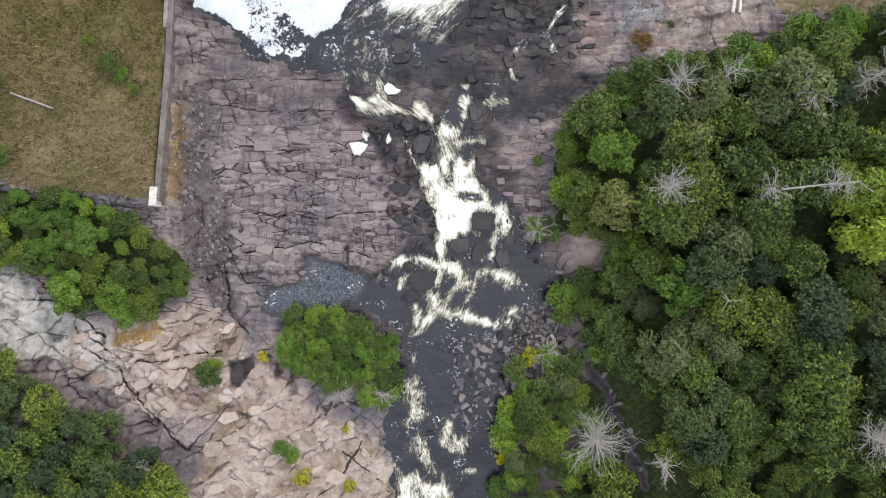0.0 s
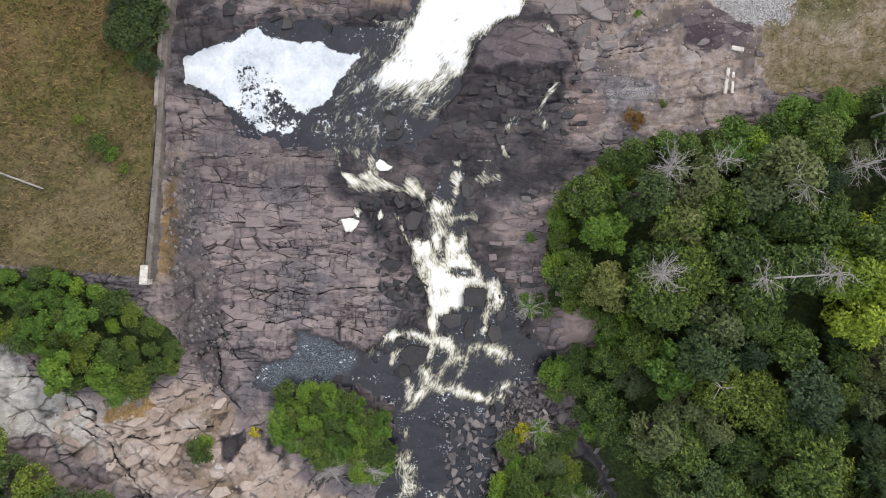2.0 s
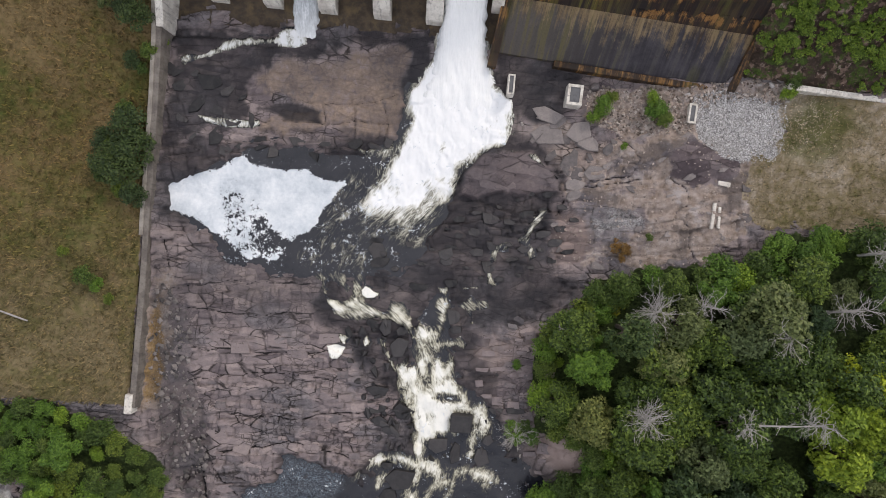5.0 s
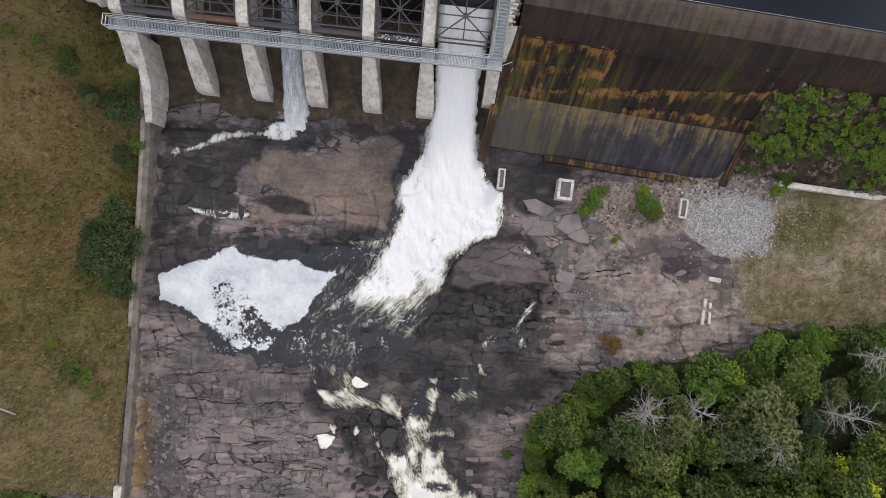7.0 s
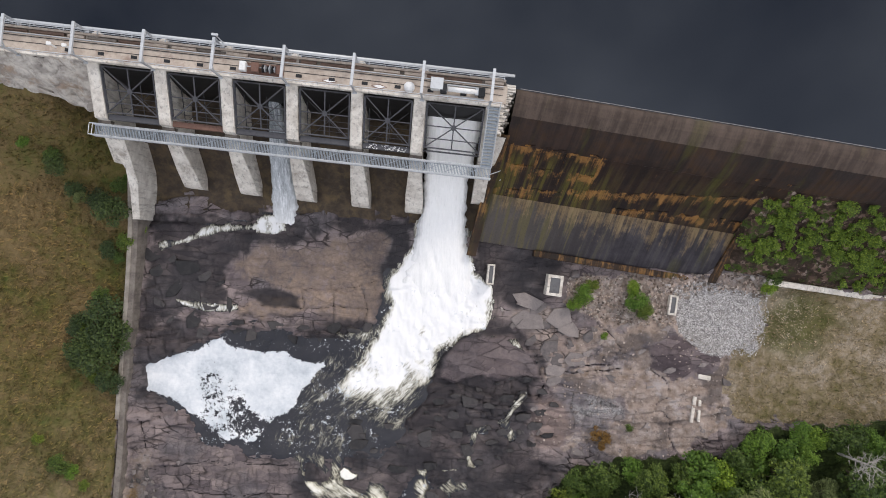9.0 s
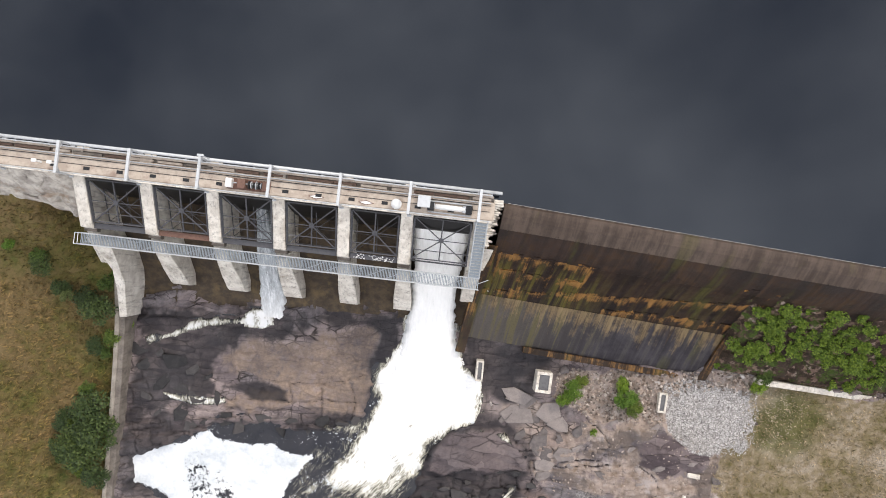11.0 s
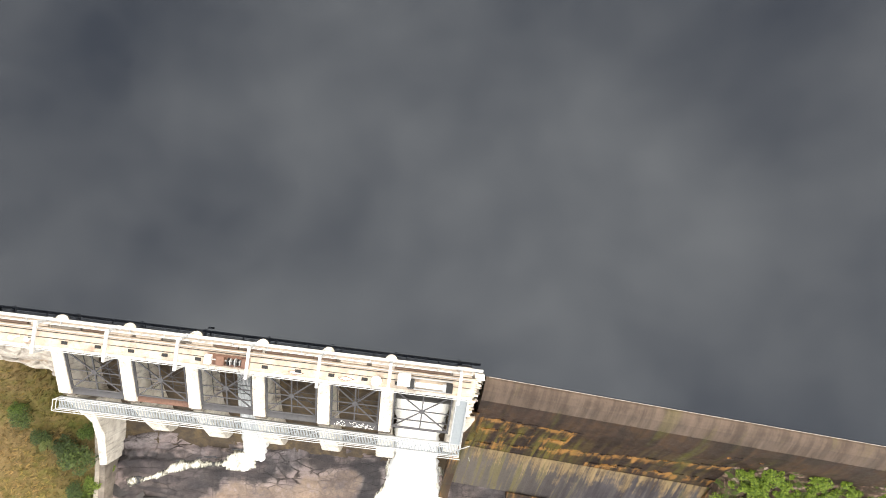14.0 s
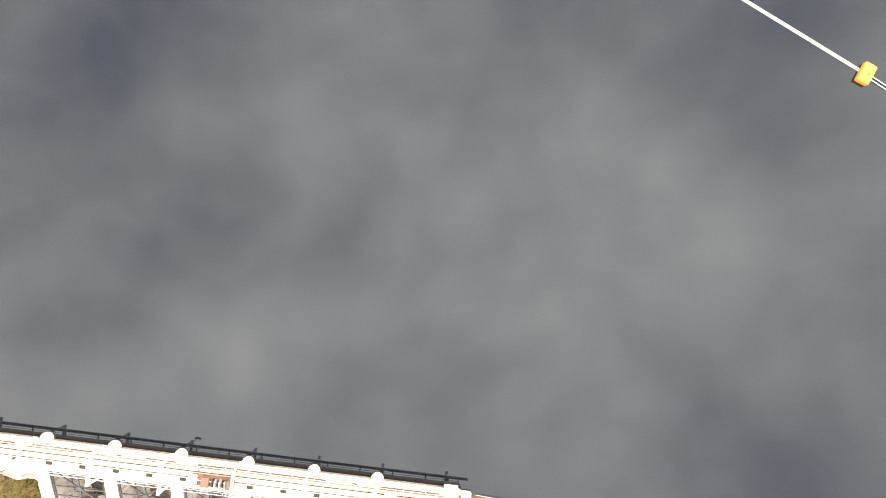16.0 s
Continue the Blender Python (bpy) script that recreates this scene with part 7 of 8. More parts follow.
# ---------------------------------------------------------------- dead trees
def dead_tree(base, height, spread, count, seed, label, lean=(0, 0)):
    """A bleached trunk with forked bare branches."""
    rng = random.Random(seed)
    ob = anchor("dead_tree", Matrix.Translation(base), label, "dead tree", "dead trees of the wood")
    top = Vector((lean[0], lean[1], height))
    bm = bmesh.new()
    rod(bm, (0, 0, -0.3), top * 0.6, 0.16, 6, 0.11)
    rod(bm, top * 0.6, top, 0.11, 6, 0.03)
    part("trunk", bm, DEADWOOD, ob)
    bm = bmesh.new()
    twig = lambda a, r: Vector((math.cos(a) * r, math.sin(a) * r, rng.uniform(-0.05, 0.55) * r))
    for k in range(int(count * 2.0)):
        a = rng.uniform(0, 2 * math.pi)
        at = top * rng.uniform(0.35, 1.0)
        reach = spread * rng.uniform(0.25, 1.0) ** 0.8
        for piece in range(3):
            a += rng.uniform(-0.5, 0.5)
            tip = at + twig(a, reach * 0.36)
            rod(bm, at, tip, 0.036 - 0.010 * piece, 4, 0.026 - 0.009 * piece)
            for _ in range(3):
                b = a + rng.uniform(-1.1, 1.1)
                p = at.lerp(tip, rng.uniform(0.2, 1.0))
                q = p + twig(b, reach * rng.uniform(0.1, 0.28))
                rod(bm, p, q, 0.017, 3, 0.011)
                rod(bm, q, q + twig(b + rng.uniform(-0.9, 0.9), reach * rng.uniform(0.08, 0.2)), 0.014, 3, 0.01)
            at = tip
    part("branchwork", bm, DEADWOOD, ob)["kind"] = "stuff"
    return ob


DEAD_TREES_A = [(23.9, 6.5, 0.0, 4.3, 2.3, 30, 1, (0, 0)), (24.8, 16.8, -0.8, 4.6, 3.0, 18, 2, (0.6, 1.2)), (16.8, -21.8, -2.6, 4.0, 3.9, 34, 3, (0.4, 0.3)), (46.0, -20.4, 0.0, 6.0, 3.2, 22, 4, (-0.5, 0.5)), (39.0, 6.4, 0.5, 7.2, 2.2, 16, 5, (2.2, 0.3)), (34.6, 6.2, 0.5, 5.6, 2.0, 14, 6, (-1.0, 0)), (37.0, 16.0, 0.0, 6.9, 2.6, 14, 7, (0.5, -0.4)), (45.0, 17.5, 0.0, 6.2, 2.4, 12, 8, (0.4, 0.8)), (24.4, -23.6, -2.0, 3.8, 1.8, 12, 9, (0, -0.6))]
DEAD_TREES_B = [(16.6, 14.6, -2.0, 2.6, 1.8, 10, 10, (0.5, 0.6)), (11.3, 2.6, -5.0, 1.6, 2.3, 14, 11, (0, -0.5)), (-8.2, -17.2, -6.4, 1.8, 2.2, 18, 12, (0.8, -0.6)), (-12.6, -17.5, -6.2, 1.0, 2.4, 16, 13, (-0.3, -0.3)), (-36.0, -25.5, -4.6, 3.0, 1.8, 10, 14, (0, 0)), (12.2, -13.0, -5.6, 1.4, 1.9, 12, 15, (0.4, 0.5)), (29.8, 18.2, -0.5, 6.0, 1.8, 10, 16, (0.5, 0.3)), (48.5, 23.8, 0.2, 5.6, 2.2, 12, 17, (0.2, 0.4))]
for x, y, z, h, spread, count, seed, lean in DEAD_TREES_A + DEAD_TREES_B:
    dead_tree((x, y, z + (1.3 if x > 20 else 0.0)), h, spread, count, seed, "bleached bare dead tree with forked branches", lean)


def fallen_trunk(p, q, r, seed, label):
    rng = random.Random(seed)
    p, q = Vector(p), Vector(q)
    ob = anchor("fallen_trunk", Matrix.Translation(p), label, "fallen trunk", "fallen trunks")
    bm = bmesh.new()
    mid = (q - p) * 0.5 + Vector((0, 0, 0.15))
    rod(bm, (0, 0, 0), mid, r, 7, r * 0.8)
    rod(bm, mid, q - p, r * 0.8, 7, r * 0.35)
    part("log", bm, DEADWOOD, ob)
    bm = bmesh.new()
    d = (q - p)
    for k in range(9):
        at = d * rng.uniform(0.25, 1.0)
        tip = at + Vector((rng.uniform(-1, 1), rng.uniform(-1, 1), rng.uniform(0, 0.7))) * d.length * 0.22
        rod(bm, at, tip, 0.05, 4, 0.015)
    part("branch_stubs", bm, DEADWOOD, ob)["kind"] = "stuff"
    return ob


fallen_trunk((27.5, -2.0, 4.4), (31.6, -6.8, 3.8), 0.075, 3, "bleached dead trunk caught in the tree crowns")
fallen_trunk((35.2, 6.2, 5.6), (40.4, 6.7, 7.6), 0.11, 4, "bleached dead trunk leaning over the tree crowns")
pole = anchor("wooden_pole", pose(-49.6, 17.9, ground_at(-47, 17) + 0.25, 0, 0, -20), "grey weathered wooden pole lying in the meadow", "pole")
bm = bmesh.new()
rod(bm, (0, 0, 0), (5.2, 0, 0), 0.12, 7, 0.10)
part("pole_shaft", bm, DEADWOOD, pole)


# ---------------------------------------------------------------- grass
def blade_material():
    n = Nodes("grass_blades", 0.8, 0.0, 0.2)
    col = turf_colour(n, n.noise(1.1, 6, 0.6))
    tone = n.ramp(n.island(), (0.0, (0.5, 0.55, 0.5)), (0.6, (1.0, 1.0, 0.95)), (1.0, (1.5, 1.4, 1.2)))
    return n.done(n.mix(1.0, col, tone, "MULTIPLY"))


BLADES = blade_material()


def grass(name, label, x0, x1, y0, y1, count, seed, long):
    rng = np.random.default_rng(seed)
    x, y = rng.uniform(x0, x1, count), rng.uniform(y0, y1, count)
    i, j = np.searchsorted(gys, y) - 1, np.searchsorted(gxs, x) - 1
    keep = ground_marks["grass"][i, j] * (0.9 + 0.9 * grain(x, y, 0.25, 3, 5)) > rng.uniform(0, 1, count)
    x, y, z = x[keep], y[keep], ground_z[i, j][keep]
    n = len(x)
    a, tilt, size = rng.uniform(0, 2 * np.pi, n), rng.uniform(0.3, 1.2, n), long * rng.uniform(0.5, 1.5, n)
    d = np.stack([np.cos(a) * np.sin(tilt), np.sin(a) * np.sin(tilt), np.cos(tilt)], 1) * size[:, None]
    w = np.stack([-np.sin(a), np.cos(a), 0 * a], 1) * size[:, None] * 0.16
    p = np.stack([x, y, z - 0.03], 1)
    co = np.stack([p - w, p + w, p + d * 0.6 + w * 0.7, p + d], 1).reshape(-1, 3)
    ob = solid(name, co, np.arange(n * 4).reshape(-1, 4), BLADES, None, True)
    return tagged(ob, label, "grass", kind="stuff")


grass("meadow_grass", "dry olive and rust meadow grass", -54, -31, 4, 61, 44000, 3, 0.42)
grass("bank_grass", "short trodden grass on the far bank", 35, 56, 22, 43, 16000, 4, 0.28)


# ---------------------------------------------------------------- stones
def rock_mesh(seed, squat):
    """An angular stone: the hull of a handful of random points."""
    rng = random.Random(seed)
    bm = bmesh.new()
    for _ in range(10):
        a, h = rng.uniform(0, 2 * math.pi), rng.uniform(-1, 1)
        r = math.sqrt(max(0.05, 1 - 0.55 * h * h)) * rng.uniform(0.75, 1.05)
        bm.verts.new((r * math.cos(a), r * 0.8 * math.sin(a), h * squat))
    bmesh.ops.convex_hull(bm, input=bm.verts)
    for v in [v for v in bm.verts if not v.link_faces]:
        bm.verts.remove(v)
    bmesh.ops.bevel(bm, geom=list(bm.edges), offset=0.03, segments=1, affect="EDGES")
    bmesh.ops.recalc_face_normals(bm, faces=bm.faces)
    me = bpy.data.meshes.new("boulder")
    bm.to_mesh(me)
    bm.free()
    return me


ROCKS = {}
for kind, mat in (("dry", STONE), ("wet", WET_STONE), ("pale", PALE_STONE)):
    ROCKS[kind] = [rock_mesh(k + 40, 0.45 + 0.08 * (k % 3)) for k in range(6)]
    for me in ROCKS[kind]:
        me.materials.append(mat)


def boulder(kind, x, y, size, seed, sink=0.15, label="", group="boulders in the riverbed", tilt=10):
    rng = random.Random(seed)
    ob = new("boulder", rng.choice(ROCKS[kind]))
    base = max(ground_at(x, y), float(water_level(y)) - 0.25 if -7 < x < 13 else -99)
    ob.matrix_basis = pose(x, y, base + size * (0.42 - sink), rng.uniform(-tilt, tilt), rng.uniform(-tilt, tilt), rng.uniform(0, 360)) @ Matrix.Diagonal((size, size * rng.uniform(0.8, 1.1), size * rng.uniform(0.8, 1.2), 1))
    return tagged(ob, label or ("dark wet angular boulder in the river" if kind == "wet" else "grey-brown angular boulder on the riverbed" if kind == "dry" else "pale grey stone on the bank"), "boulder", group)


STONES_A = [(9.4, -7.2), (15.0, -6.2), (15.0, -13.8), (12.2, -13.8), (10.1, -16.6), (8.1, -18.0), (7.7, -13.8), (8.4, -10.4)]
STONES_B = [(1.1, -11.1), (8.1, -10.4), (8.1, -18.0), (7.4, -22.2), (3.9, -22.9), (1.1, -20.8), (1.1, -16.6)]
STONES_C = [(-5.8, 7.6), (-1.6, 6.9), (-1.0, 0.8), (-4.4, -0.6), (-6.4, 2.8), (-9.9, 14.5), (-4.4, 15.8), (-1.6, 11.0), (-3.7, 9.7)]
STONES_D = [(7.3, 2.1), (12.1, -1.3), (8.0, -2.7), (1.1, -2.0), (1.1, 0.8), (5.9, 0.1)]
rng = random.Random(77)
for outline, gap, kind, lo, hi, seed in ((STONES_A, 0.72, "dry", 0.3, 0.78, 1), (STONES_B, 0.74, "dry", 0.35, 0.9, 2), (STONES_C, 1.25, "wet", 0.5, 1.0, 3), (STONES_D, 1.0, "wet", 0.35, 0.85, 4)):
    for k, (x, y) in enumerate(scatter(outline, gap, seed + 50, 2500)):
        boulder("wet" if kind == "dry" and rng.random() < 0.15 else kind, x, y, rng.uniform(lo, hi) * rng.uniform(0.8, 1.15), 1000 * seed + k, 0.0 if kind == "dry" else 0.15)
STONES_E = [(9.5, -15), (13, -13.5), (17.5, -14), (18.5, -20), (14, -26), (9, -27), (8.2, -20)]
for k, (x, y) in enumerate(scatter(STONES_E, 1.5, 58, 900)):
    boulder('dry', x, y, rng.uniform(0.3, 0.75), 7000 + k, group="boulders among the scrub")
LONE_STONES_A = [(15.7, -11.6, 1.0, "dry"), (17.8, -13.0, 1.2, "dry"), (17.4, -10.8, 0.8, "pale"), (19.1, -13.6, 0.9, "dry"), (13.7, -10.8, 0.7, "pale"), (19.8, -15.5, 0.8, "dry"), (12.0, -12.2, 0.6, "dry"), (21.5, -19.0, 0.7, "dry"), (20.5, -17.6, 0.6, "dry"), (23.0, -22.1, 0.6, "dry"), (14.7, -9.1, 0.7, "pale"), (24.2, -26.8, 0.7, "dry"), (11.6, 16.0, 1.0, "dry"), (10.9, 15.2, 0.8, "dry"), (9.2, 9.2, 0.5, "wet"), (7.8, 3.3, 0.5, "wet"), (12.9, -2.6, 0.5, "dry"), (12.0, -0.9, 0.4, "pale"), (-26.6, -17.6, 0.7, "pale"), (-9.6, -8.1, 0.6, "dry"), (-6.7, -9.2, 0.6, "dry"), (-12.7, -4.8, 0.5, "dry"), (11.8, 39.0, 0.35, "pale"), (41.4, 41.0, 0.4, "pale"), (40.3, 43.6, 0.9, "dry"), (38.6, 43.9, 1.1, "dry"), (37.4, 44.4, 0.8, "dry"), (39.2, 44.8, 1.0, "wet"), (38.0, 43.0, 0.5, "pale")]
LONE_STONES_B = [(39.6, 43.2, 0.6, "pale"), (30.3, 42.0, 0.4, "pale"), (19.8, 43.2, 1.0, "dry"), (-26.2, 20.4, 0.5, "dry"), (8.6, -24.0, 0.6, "dry"), (6.6, -29.4, 0.7, "wet"), (7.0, -27.6, 0.5, "dry"), (3.4, -25.0, 0.7, "wet"), (-1.6, -22.8, 0.8, "wet"), (-2.6, -25.8, 0.8, "wet")]
for k, (x, y, s, kind) in enumerate(LONE_STONES_A + LONE_STONES_B):
    boulder(kind, x, y, s, 9000 + k)


def river_block():
    ob = anchor("river_block", pose(4.9, 3.3, -5.35, 4, -3, -4), "large dark squared rock block in the white rapids", "boulder")
    bm = bmesh.new()
    box(bm, -1.32, 1.28, -1.05, 1.1, -0.9, 0.55, 0.12)
    for v in bm.verts:
        v.co += 0.10 * Vector((noise.noise(v.co * 1.3), noise.noise(v.co * 1.3 + Vector((5, 0, 0))), noise.noise(v.co * 1.3 + Vector((0, 7, 0)))))
    part("block_body", bm, WET_STONE, ob)


river_block()


def slab_mesh(seed, rugged=False):
    """A flat angular slab of bedrock, one unit wide and half a unit thick, with chipped upper edges."""
    rng = random.Random(seed)
    n = rng.choice((5, 5, 6, 7) if rugged else (4, 4, 4, 5))
    bm = bmesh.new()
    ring = []
    for k in range(n):
        a = 2 * math.pi * (k + rng.uniform(-0.16, 0.16) + 0.5) / n
        r = 0.5 / max(abs(math.cos(a)), abs(math.sin(a))) ** 0.8 * rng.uniform(0.66 if rugged else 0.8, 1.0)
        ring.append((r * math.cos(a), r * math.sin(a)))
    low = [bm.verts.new((1.06 * x, 1.06 * y, -0.5)) for x, y in ring]
    top = [bm.verts.new((x, y, rng.uniform(-1, 1) * (0.14 if rugged else 0.05))) for x, y in ring]
    bm.faces.new(top)
    bm.faces.new(low[::-1])
    for k in range(n):
        bm.faces.new((low[k], low[(k + 1) % n], top[(k + 1) % n], top[k]))
    bmesh.ops.bevel(bm, geom=[e for e in bm.edges if e.verts[0].co.z > -0.2 or e.verts[1].co.z > -0.2], offset=0.025, segments=1, affect="EDGES")
    bmesh.ops.recalc_face_normals(bm, faces=bm.faces)
    me = bpy.data.meshes.new("flat_rock")
    bm.to_mesh(me)
    bm.free()
    return me


SLABS = {}
for kind, mat in (("dry", LEDGE_STONE), ("wet", WET_STONE), ("pale", FLANK_STONE), ("grey", APRON_STONE)):
    SLABS[kind] = [slab_mesh(k + 90, kind != "dry") for k in range(9)]
    for me in SLABS[kind]:
        me.materials.append(mat)


def rock_slab(kind, x, y, w, d, turn, proud, seed, label=""):
    """A slab that lies along the slope of the ground and stands a little proud of it."""
    rng = random.Random(seed)
    ob = new("flat_rock", rng.choice(SLABS[kind]))
    r = 0.4
    gx = (ground_at(x + r * w, y) - ground_at(x - r * w, y)) / (2 * r * w)
    gy = (ground_at(x, y + r * d) - ground_at(x, y - r * d)) / (2 * r * d)
    mean = sum(ground_at(x + a * w, y + b * d) for a, b in ((0, 0), (r, r), (r, -r), (-r, r), (-r, -r))) / 5
    base = mean + proud
    if -7 < x < 13 and kind == "wet":
        base = max(base, float(water_level(y)) + proud)
    lean = lambda g: math.degrees(math.atan(max(-0.3, min(0.3, 0.6 * g)))) + rng.uniform(-1, 1) * (8 if kind == "wet" else 2.5)
    ob.matrix_basis = pose(x, y, base, lean(gy), -lean(gx), turn) @ Matrix.Diagonal((w, d, 0.9 + proud, 1))
    return tagged(ob, label or {"dry": "flat grey-brown bedrock slab on the jointed ledges", "wet": "dark wet angular rock slab beside the rapids", "pale": "pale pinkish flat rock slab on the bank", "grey": "flat grey rock slab on the bank"}[kind], "rock", "flat rocks of the gorge")


for outline, gap, kind, lo, hi, proud, seed in ((LEDGE_L, 2.6, "dry", 1.0, 3.2, 0.12, 1), (LEDGE_R, 1.6, "dry", 0.8, 2.2, 0.16, 2), (LEDGE_U, 1.7, "wet", 0.8, 2.4, 0.16, 3), (SLABS_R, 1.9, "grey", 1.2, 3.0, 0.14, 4), (LEDGE_T, 1.8, "wet", 1.0, 3.2, 0.2, 8), (DIRT_R, 3.0, "grey", 0.7, 2.2, 0.08, 5), (PALE_C, 2.3, "pale", 1.0, 3.4, 0.16, 6)):
    for k, (x, y) in enumerate(scatter(outline, gap, seed + 150, 1500)):
        w = rng.uniform(lo, hi)
        rock_slab(kind, x, y, w, max(0.45, w * rng.uniform(0.35, 0.75)), rng.gauss(-3 if seed < 4 else 20, 6 if seed < 4 else 35), proud * rng.uniform(0.4, 1.5), 100 * seed + k)
CHUTE_BLOCKS = [(-5.9, 15.4, 2.0, 1.4, -10, 0.35), (-4.2, 15.0, 1.6, 2.3, 5, 0.50), (-2.2, 14.6, 1.5, 1.2, 20, 0.35), (-2.7, 12.6, 2.3, 3.0, -15, 0.45), (-2.4, 4.6, 3.2, 2.3, -25, 0.50), (-3.9, 2.5, 2.7, 1.8, 10, 0.30), (1.9, 0.2, 3.1, 2.4, 10, 0.45), (4.2, -0.6, 1.5, 3.1, -8, 0.35), (7.4, -1.1, 2.1, 2.6, 5, 0.35), (8.1, 1.1, 1.5, 1.4, 20, 0.30), (-4.3, -2.2, 1.8, 1.1, 0, 0.40), (-2.7, -3.9, 4.0, 3.1, -8, 0.35), (-4.1, -5.7, 2.4, 1.8, 12, 0.25), (-5.3, 5.3, 2.7, 1.9, 0, 0.30), (3.9, 16.2, 1.8, 2.3, 0, 0.35)]
CHUTE_BLOCKS += [(4.1, 14.8, 1.8, 1.1, 0, 0.30), (3.6, 20.3, 1.8, 1.2, 10, 0.35), (8.0, 22.2, 1.8, 1.8, 5, 0.30), (2.9, 23.6, 2.3, 1.8, 25, 0.30), (-5.2, 24.4, 2.3, 1.8, 0, 0.25), (-4.9, 22.9, 2.7, 1.4, 0, 0.25), (-0.5, 19.8, 3.0, 1.2, -5, 0.25), (-5.3, 7.3, 3.0, 1.6, -10, 0.30), (-4.9, 3.5, 2.3, 1.5, -30, 0.30), (-3.3, 3.2, 2.1, 1.4, -35, 0.25), (9.1, 4.9, 2.1, 1.2, -8, 0.25), (11.5, 4.9, 2.5, 1.0, 0, 0.25)]
for k, (x, y, w, d, turn) in enumerate(((14.6, 40.0, 4.0, 2.0, -25), (14.9, 37.7, 4.6, 2.6, -8), (18.4, 38.2, 3.4, 2.6, 10), (19.6, 36.7, 2.8, 2.0, -20), (17.3, 34.2, 2.4, 3.0, 8), (20.2, 33.3, 2.8, 2.0, 0), (18.0, 32.0, 2.6, 1.6, -12))):
    rock_slab("grey", x, y, w, d, turn, 0.22, 880 + k, "large flat grey rock slab beside the wet apron")
# dark blocks that split the chutes
for k, (x, y, w, d, turn, proud) in enumerate(CHUTE_BLOCKS):
    rock_slab("wet", x, y, w, d, turn, proud, 800 + k, "dark wet squared rock block between the rapids")


def pebbles(name, outline, count, seed, lo, hi, label, material, lift=0.0):
    """Loose stones too many to count, in one mesh."""
    rng = np.random.default_rng(seed)
    p = np.array(outline)
    x, y = rng.uniform(p[:, 0].min(), p[:, 0].max(), count), rng.uniform(p[:, 1].min(), p[:, 1].max(), count)
    keep = inside(outline, x, y, 0.3, 0.5, 3) > rng.uniform(0.1, 1, count)
    x, y = x[keep], y[keep]
    z = ground_z[np.searchsorted(gys, y) - 1, np.searchsorted(gxs, x) - 1]
    n = len(x)
    s = lo + (hi - lo) * rng.uniform(0, 1, n) ** 3
    unit = np.array([(1, 0, 0), (0, 1, 0), (-1, 0, 0), (0, -1, 0), (0, 0, 0.7), (0, 0, -0.7)])
    co = (unit[None] + rng.uniform(-0.3, 0.3, (n, 6, 3))) * s[:, None, None]
    a = rng.uniform(0, 2 * np.pi, n)[:, None]
    co = np.stack([co[..., 0] * np.cos(a) - co[..., 1] * np.sin(a), co[..., 0] * np.sin(a) + co[..., 1] * np.cos(a), co[..., 2]], -1) + np.stack([x, y, z + s * 0.3 + lift], 1)[:, None]
    f = np.array([(0, 1, 4), (1, 2, 4), (2, 3, 4), (3, 0, 4), (1, 0, 5), (2, 1, 5), (3, 2, 5), (0, 3, 5)])
    faces = (f[None] + 6 * np.arange(n)[:, None, None]).reshape(-1, 3)
    ob = solid(name, co.reshape(-1, 3), faces, material, None, True)
    return tagged(ob, label, "stones", kind="stuff")


def loose_material(name, dark, light):
    n = Nodes(name, 0.85)
    return n.done(n.ramp(n.island(), (0.0, dark), (0.7, light), (1.0, tuple(min(0.8, 1.4 * c) for c in light))))


LOOSE_PALE = loose_material("loose_pale_stones", (0.24, 0.22, 0.21), (0.50, 0.485, 0.475))
LOOSE_FLANK = loose_material("loose_flank_stones", (0.14, 0.11, 0.095), (0.34, 0.28, 0.24))
LOOSE_DARK = loose_material("loose_dark_stones", (0.05, 0.046, 0.045), (0.17, 0.15, 0.14))
LOOSE_BROWN = loose_material("loose_brown_stones", (0.10, 0.08, 0.065), (0.38, 0.33, 0.29))
pebbles("gravel_stones", GRAVEL, 9000, 3, 0.03, 0.10, "pale crushed gravel", LOOSE_PALE)
pebbles("rubble_stones", RUBBLE, 2600, 4, 0.04, 0.26, "pale and brown rubble at the foot of the spillway", LOOSE_BROWN)
pebbles("toe_rubble", RUBBLE, 3000, 14, 0.05, 0.20, "reddish-brown broken stones at the foot of the spillway", loose_material("reddish_loose_stones", (0.085, 0.060, 0.046), (0.36, 0.285, 0.235)))
pebbles("bank_rubble", DIRT_R, 1500, 5, 0.03, 0.17, "scattered pale stones on bare earth", LOOSE_FLANK)
pebbles("gutter_rubble", GUTTER, 1600, 6, 0.08, 0.42, "dark broken rubble below the old wall", LOOSE_DARK)
pebbles("shore_rubble", STONES_A, 2200, 7, 0.06, 0.24, "small grey stones on the shore", LOOSE_DARK)
pebbles("flank_rubble", PALE_C, 900, 8, 0.05, 0.30, "small broken stones on the pale rock flank", LOOSE_FLANK)


# ---------------------------------------------------------------- concrete boxes, kerb, boom
LID = plain_material("grey_steel_lid", (0.13, 0.13, 0.135), 0.7, 0.2, 0.3)


